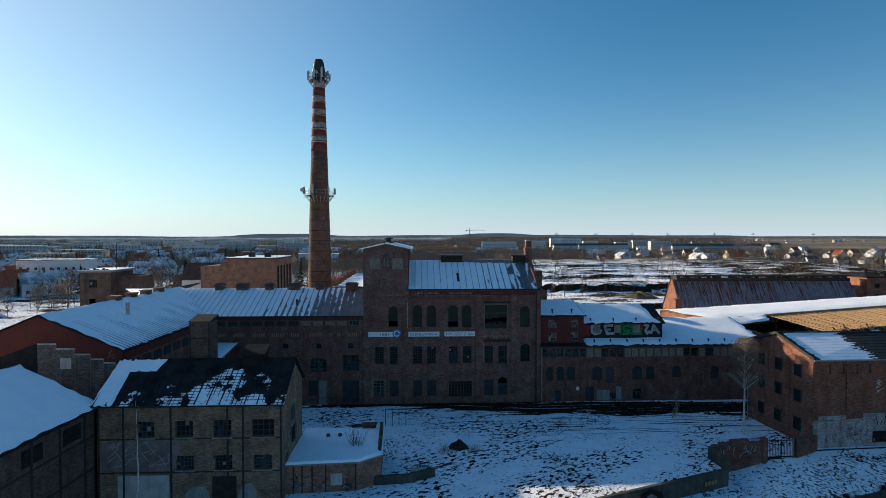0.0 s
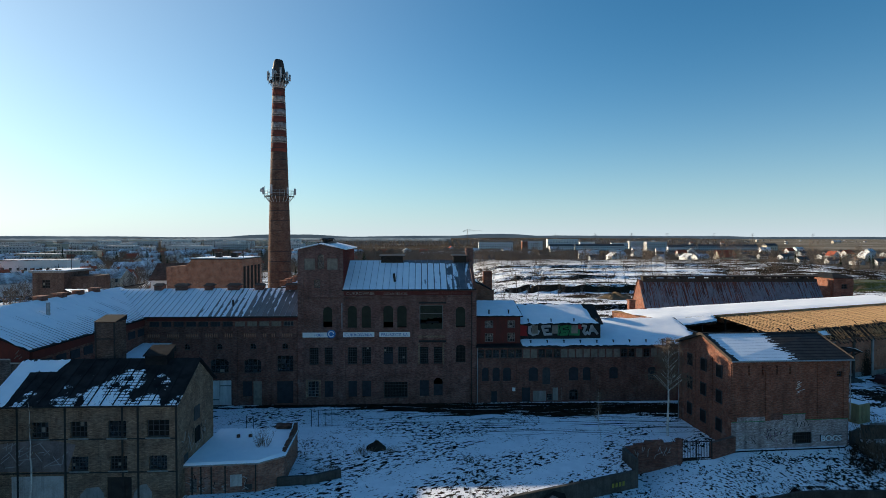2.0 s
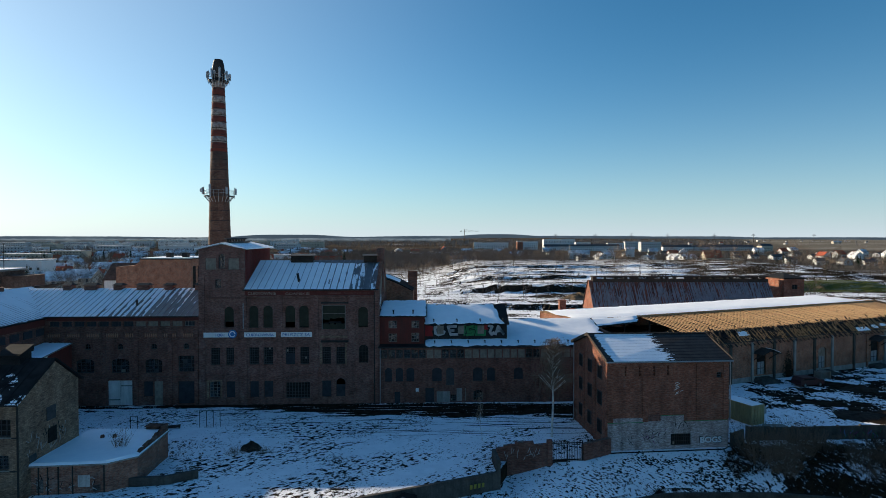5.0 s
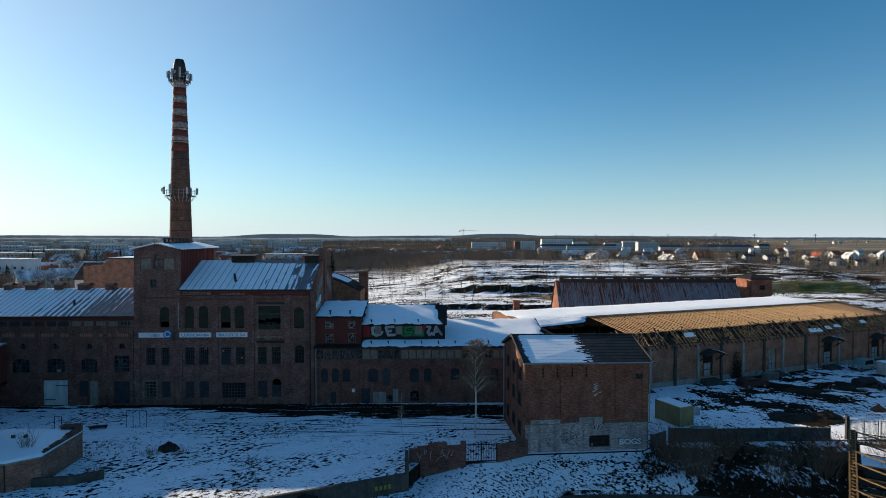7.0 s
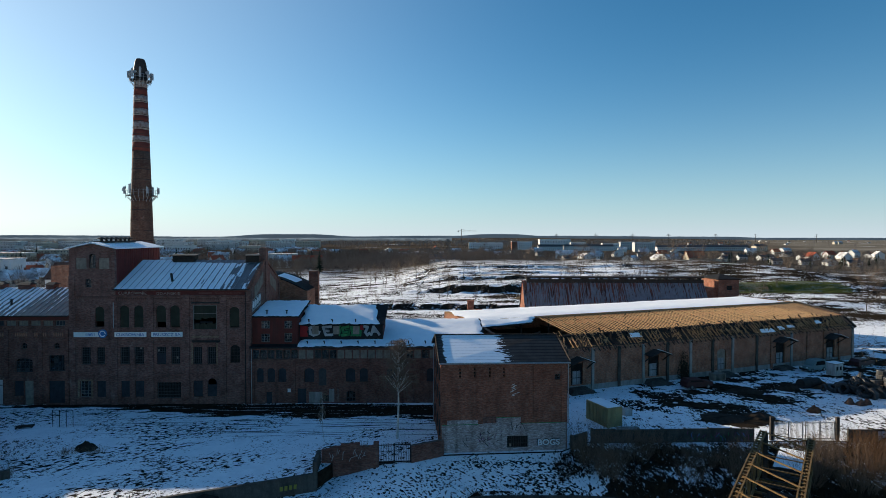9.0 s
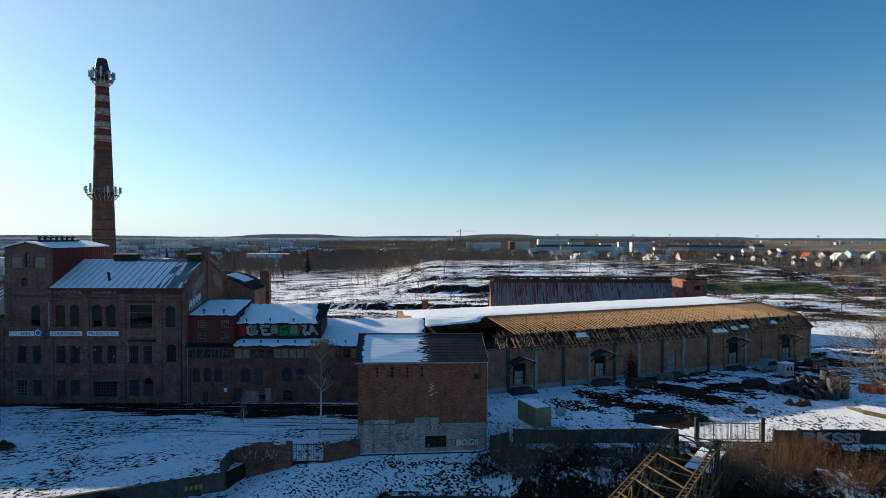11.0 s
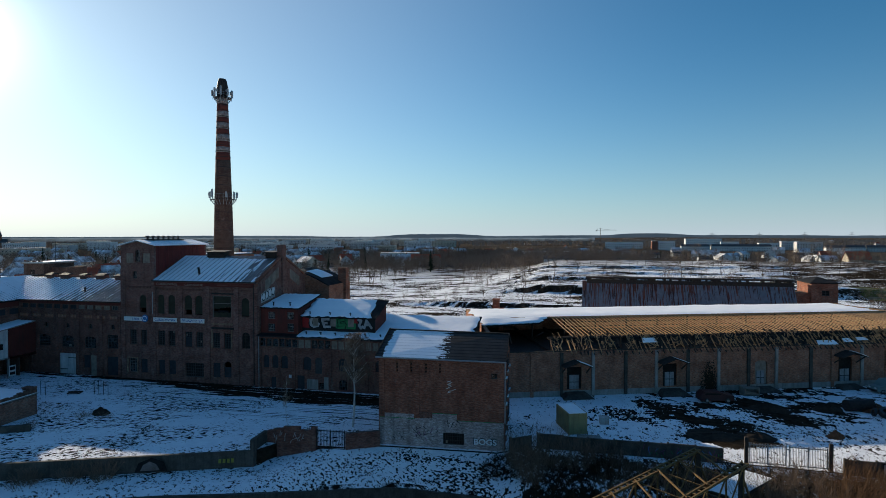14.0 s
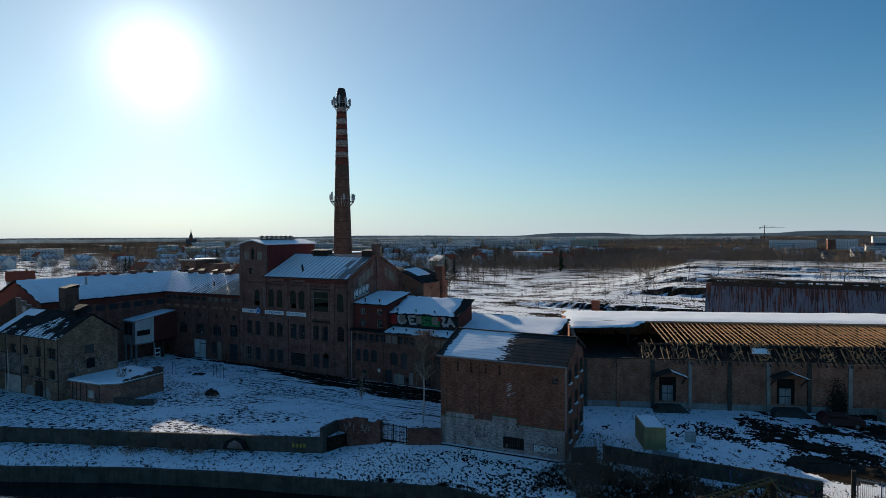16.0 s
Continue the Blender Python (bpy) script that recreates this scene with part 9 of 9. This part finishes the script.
for x in (-4.5, 1.8, 8.0):
    d_ = part("dormer", Geo().box(x - 1.3, x + 1.3, -4.3, -1.5, 3.4, 5.2), M_WALLWHITE, manor)
    part("dormer_window", Geo().box(x - 0.8, x + 0.8, -4.34, -4.3, 3.8, 4.8), M_FARGLASS, d_)
church = thing("church", "distant brick church with pointed spire", "church", (-1050, 830, G), 40)
part("nave", Geo().box(-11, 11, -6, 6, -1, 9), M_ORANGE, church)
part("nave_roof", gable_prism(Geo(), -11.3, 11.3, [(-6.5, 9), (6.5, 9), (0, 17)]), M_ROOFGREY, church)
part("steeple", Geo().box(-4, 2, -3, 3, -1, 23), M_ORANGE, church)
part("spire", Geo().turned([(4.0, 23), (2.4, 27), (0.9, 33), (0.05, 42)], 8, -1.0, 0.0), M_ROOFGREY, church)
tc_ = thing("tower_crane", "thin yellow tower crane over the new blocks", "crane", (61.5, 1300, G))
part("mast", Geo().box(-0.55, 0.55, -0.55, 0.55, 0, 39), M_YELLOWSTEEL, tc_)
part("jib", Geo().box(-9, 34, -0.35, 0.35, 34.6, 35.3).beam((0, 0, 39), (22, 0, 35.2), 0.2).beam((0, 0, 39), (-8, 0, 35.2), 0.2), M_YELLOWSTEEL, tc_)
part("counterweight", Geo().box(-9, -6.6, -0.8, 0.8, 32.6, 34.6), M_CONCRETE, tc_)
for i, (x, y) in enumerate(((620, 2300), (760, 2280), (930, 2350), (1100, 2300), (1300, 2380), (1500, 2300), (480, 2400))):
    py = thing("power_pylon", "distant lattice power pylon on the ridge", "pylon", (x, y, land(x, y)), 10, "power line")
    part("mast", Geo().solid([(-0.9, -0.9, 0), (0.9, -0.9, 0), (0.9, 0.9, 0), (-0.9, 0.9, 0)], [(-0.3, -0.3, 34), (0.3, -0.3, 34), (0.3, 0.3, 34), (-0.3, 0.3, 34)]), M_IRON, py)
    part("cross_arm", Geo().box(-9, 9, -0.4, 0.4, 26, 27).box(-6, 6, -0.4, 0.4, 31, 32), M_IRON, py)


def woods(name, label, count, area, hi, seed, material, twigs=26, clear=None, width=0.10):
    """Bare trees too many to count: stems with a fan of fine upward twigs."""
    rng = np.random.default_rng(seed)
    V, F = [], []
    made = 0
    while made < count:
        x, y = rng.uniform(area[0], area[1]), rng.uniform(area[2], area[3])
        if noise.noise((x * 0.012, y * 0.012, seed)) < -0.12 or (clear and clear(x, y)):
            if rng.random() < (0.97 if clear and clear(x, y) else 0.85):
                made += 0.2
                continue
        made += 1
        h = rng.uniform(0.55, 1.0) * hi
        z = land(x, y) - 0.3
        w = 0.012 * h
        n = len(V)
        V += [(x - w, y, z), (x + w, y, z), (x + w * 0.3, y, z + h * 0.7), (x - w * 0.3, y, z + h * 0.7)]
        F.append((n, n + 1, n + 2, n + 3))
        a = rng.uniform(0, 2 * math.pi, twigs)
        e = np.arcsin(rng.uniform(-0.8, 1.0, twigs))
        r = rng.uniform(0.35, 1.0, twigs) ** 0.6
        full = rng.uniform(0.22, 0.34)
        ex, ey = full * h * r * np.cos(e) * np.cos(a), full * h * r * np.cos(e) * np.sin(a)
        ez = h * (0.62 + 0.38 * r * np.sin(e))
        sx, sy, sz = rng.normal(0, width, (3, twigs))
        for i in range(twigs):
            px_, py_, pz_ = x + ex[i], y + ey[i], z + ez[i]
            bx, by, bz = x + ex[i] * 0.35, y + ey[i] * 0.35, z + ez[i] - 0.20 * h * r[i]
            n = len(V)
            V += [(bx - width * 0.5, by, bz), (bx + width * 0.5, by, bz), (px_, py_, pz_)]
            F.append((n, n + 1, n + 2))
            mx, my, mz = (px_ + bx) / 2, (py_ + by) / 2, (pz_ + bz) / 2
            n = len(V)
            V += [(mx, my, mz - width * 0.4), (mx, my, mz + width * 0.4), (mx + 3 * sx[i], my + 3 * sy[i], mz + 0.07 * h + abs(sz[i]))]
            F.append((n, n + 1, n + 2))
    g = Geo()
    g.v, g.f = V, F
    return solo(name, g, material, label, "trees", kind="stuff")


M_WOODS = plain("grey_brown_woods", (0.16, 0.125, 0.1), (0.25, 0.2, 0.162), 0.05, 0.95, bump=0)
# the far band's twigs are lighter, with distance haze put into their colour
M_HAZEWOODS = plain("haze_paled_woods", (0.2, 0.17, 0.15), (0.29, 0.25, 0.22), 0.05, 0.95, bump=0)
M_TOWNTREES = plain("dark_brown_branches", (0.12, 0.092, 0.07), (0.19, 0.148, 0.115), 0.05, 0.95, bump=0)
for m in (M_WOODS, M_HAZEWOODS, M_TOWNTREES):
    m.node_tree.nodes["Principled BSDF"].inputs["Specular IOR Level"].default_value = 0.0
woods("town_trees", "bare garden and street trees among the houses", 3000, (-420, -40, 150, 640), 12, 1, M_TOWNTREES, 44, None, 0.13)
woods("field_woods", "bare grey-brown woods beyond the ponds", 3200, (-160, 90, 335, 700), 10.5, 2, M_WOODS, 38, None, 0.16)
woods("garden_trees", "low bare trees between the eastern houses", 3800, (90, 640, 345, 760), 7.2, 12, M_WOODS, 34, None, 0.13)
woods("yard_scrub", "low bare scrub behind the factory", 620, (-30, 330, 165, 370), 4.5, 3, M_WOODS, 40, None, 0.04)
woods("mid_woods", "wide band of bare woods behind the town", 8500, (-2600, 1800, 1020, 2500), 15, 4, M_HAZEWOODS, 18, lambda x, y: x > 60 + 0.5 * y, 0.4)
woods("western_woods", "bare trees over the western suburb", 3200, (-1500, -300, 60, 1100), 13, 6, M_TOWNTREES, 28, None, 0.2)

M_PINE = plain("dark_pine_needles", (0.012, 0.02, 0.012), (0.025, 0.035, 0.02), 0.5, 0.95, bump=0)


def evergreens(name, label, spots_, seed):
    """Dark conifers: whorls of drooping boughs round a stem."""
    rng = np.random.default_rng(seed)
    g = Geo()
    for x, y, h in spots_:
        z = land(x, y)
        g.tube((x, y, z - 0.3), (x, y, z + h), 0.02 * h, 0.005 * h, 5)
        for i in range(11):
            t = 0.12 + 0.86 * i / 11
            for j in range(9):
                a = rng.uniform(0, 2 * math.pi)
                r = h * 0.24 * (1.03 - t) * rng.uniform(0.7, 1.25)
                c, s, b = math.cos(a), math.sin(a), z + h * t
                g.face((x, y, b + 0.06 * h), (x + c * r - s * r * 0.3, y + s * r + c * r * 0.3, b - 0.03 * h), (x + c * r + s * r * 0.3, y + s * r - c * r * 0.3, b - 0.035 * h))
    return solo(name, g, M_PINE, label, "trees", kind="stuff")


random.seed(90)
evergreens("conifers", "dark conifers between houses and gardens", [(random.uniform(-330, -60), random.uniform(190, 620), random.uniform(7, 14)) for i in range(46)] + [(random.uniform(0, 480), random.uniform(380, 640), random.uniform(5, 9)) for i in range(60)] + [(-45, 205, 11), (-60, 240, 12), (-38, 330, 14)], 5)


# backdrop hills glow faintly: daylight and blue haze are put into the emission colour
k_ = Net("haze_glow_hills", 1.0)
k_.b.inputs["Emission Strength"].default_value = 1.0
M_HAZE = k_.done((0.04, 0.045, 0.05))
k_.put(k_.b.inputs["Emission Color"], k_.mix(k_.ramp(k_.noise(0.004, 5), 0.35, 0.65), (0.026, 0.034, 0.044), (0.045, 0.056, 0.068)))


def hills(radius, base, humps, fine, seed, name, material, a0=-2.2, span=4.0):
    """A far ring of low wooded hills: only their outline, with humps of (bearing, width, height)."""
    g = Geo()
    n = 900
    for i in range(n + 1):
        a = a0 + span * i / n
        h = base + fine * noise.noise((a * 9, seed, 0)) + 0.6 * fine * noise.noise((a * 160, seed, 1))
        h += sum(high * math.exp(-((a - at) / wide) ** 4) for at, wide, high in humps)
        x, y = 40 + radius * math.sin(a), radius * math.cos(a)
        g.v += [(x, y, -30), (x, y, h)]
    g.f = [(2 * i, 2 * i + 2, 2 * i + 3, 2 * i + 1) for i in range(n)]
    return solo(name, g, material, "low wooded skyline with its haze put into a faint glow", "hills", kind="structure")


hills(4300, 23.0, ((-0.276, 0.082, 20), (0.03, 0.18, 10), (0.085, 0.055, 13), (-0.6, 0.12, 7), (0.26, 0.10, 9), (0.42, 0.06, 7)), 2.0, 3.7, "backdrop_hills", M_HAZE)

# far tree line, paler: thicker haze painted in as emission
k_ = Net("haze_glow_trees", 1.0)
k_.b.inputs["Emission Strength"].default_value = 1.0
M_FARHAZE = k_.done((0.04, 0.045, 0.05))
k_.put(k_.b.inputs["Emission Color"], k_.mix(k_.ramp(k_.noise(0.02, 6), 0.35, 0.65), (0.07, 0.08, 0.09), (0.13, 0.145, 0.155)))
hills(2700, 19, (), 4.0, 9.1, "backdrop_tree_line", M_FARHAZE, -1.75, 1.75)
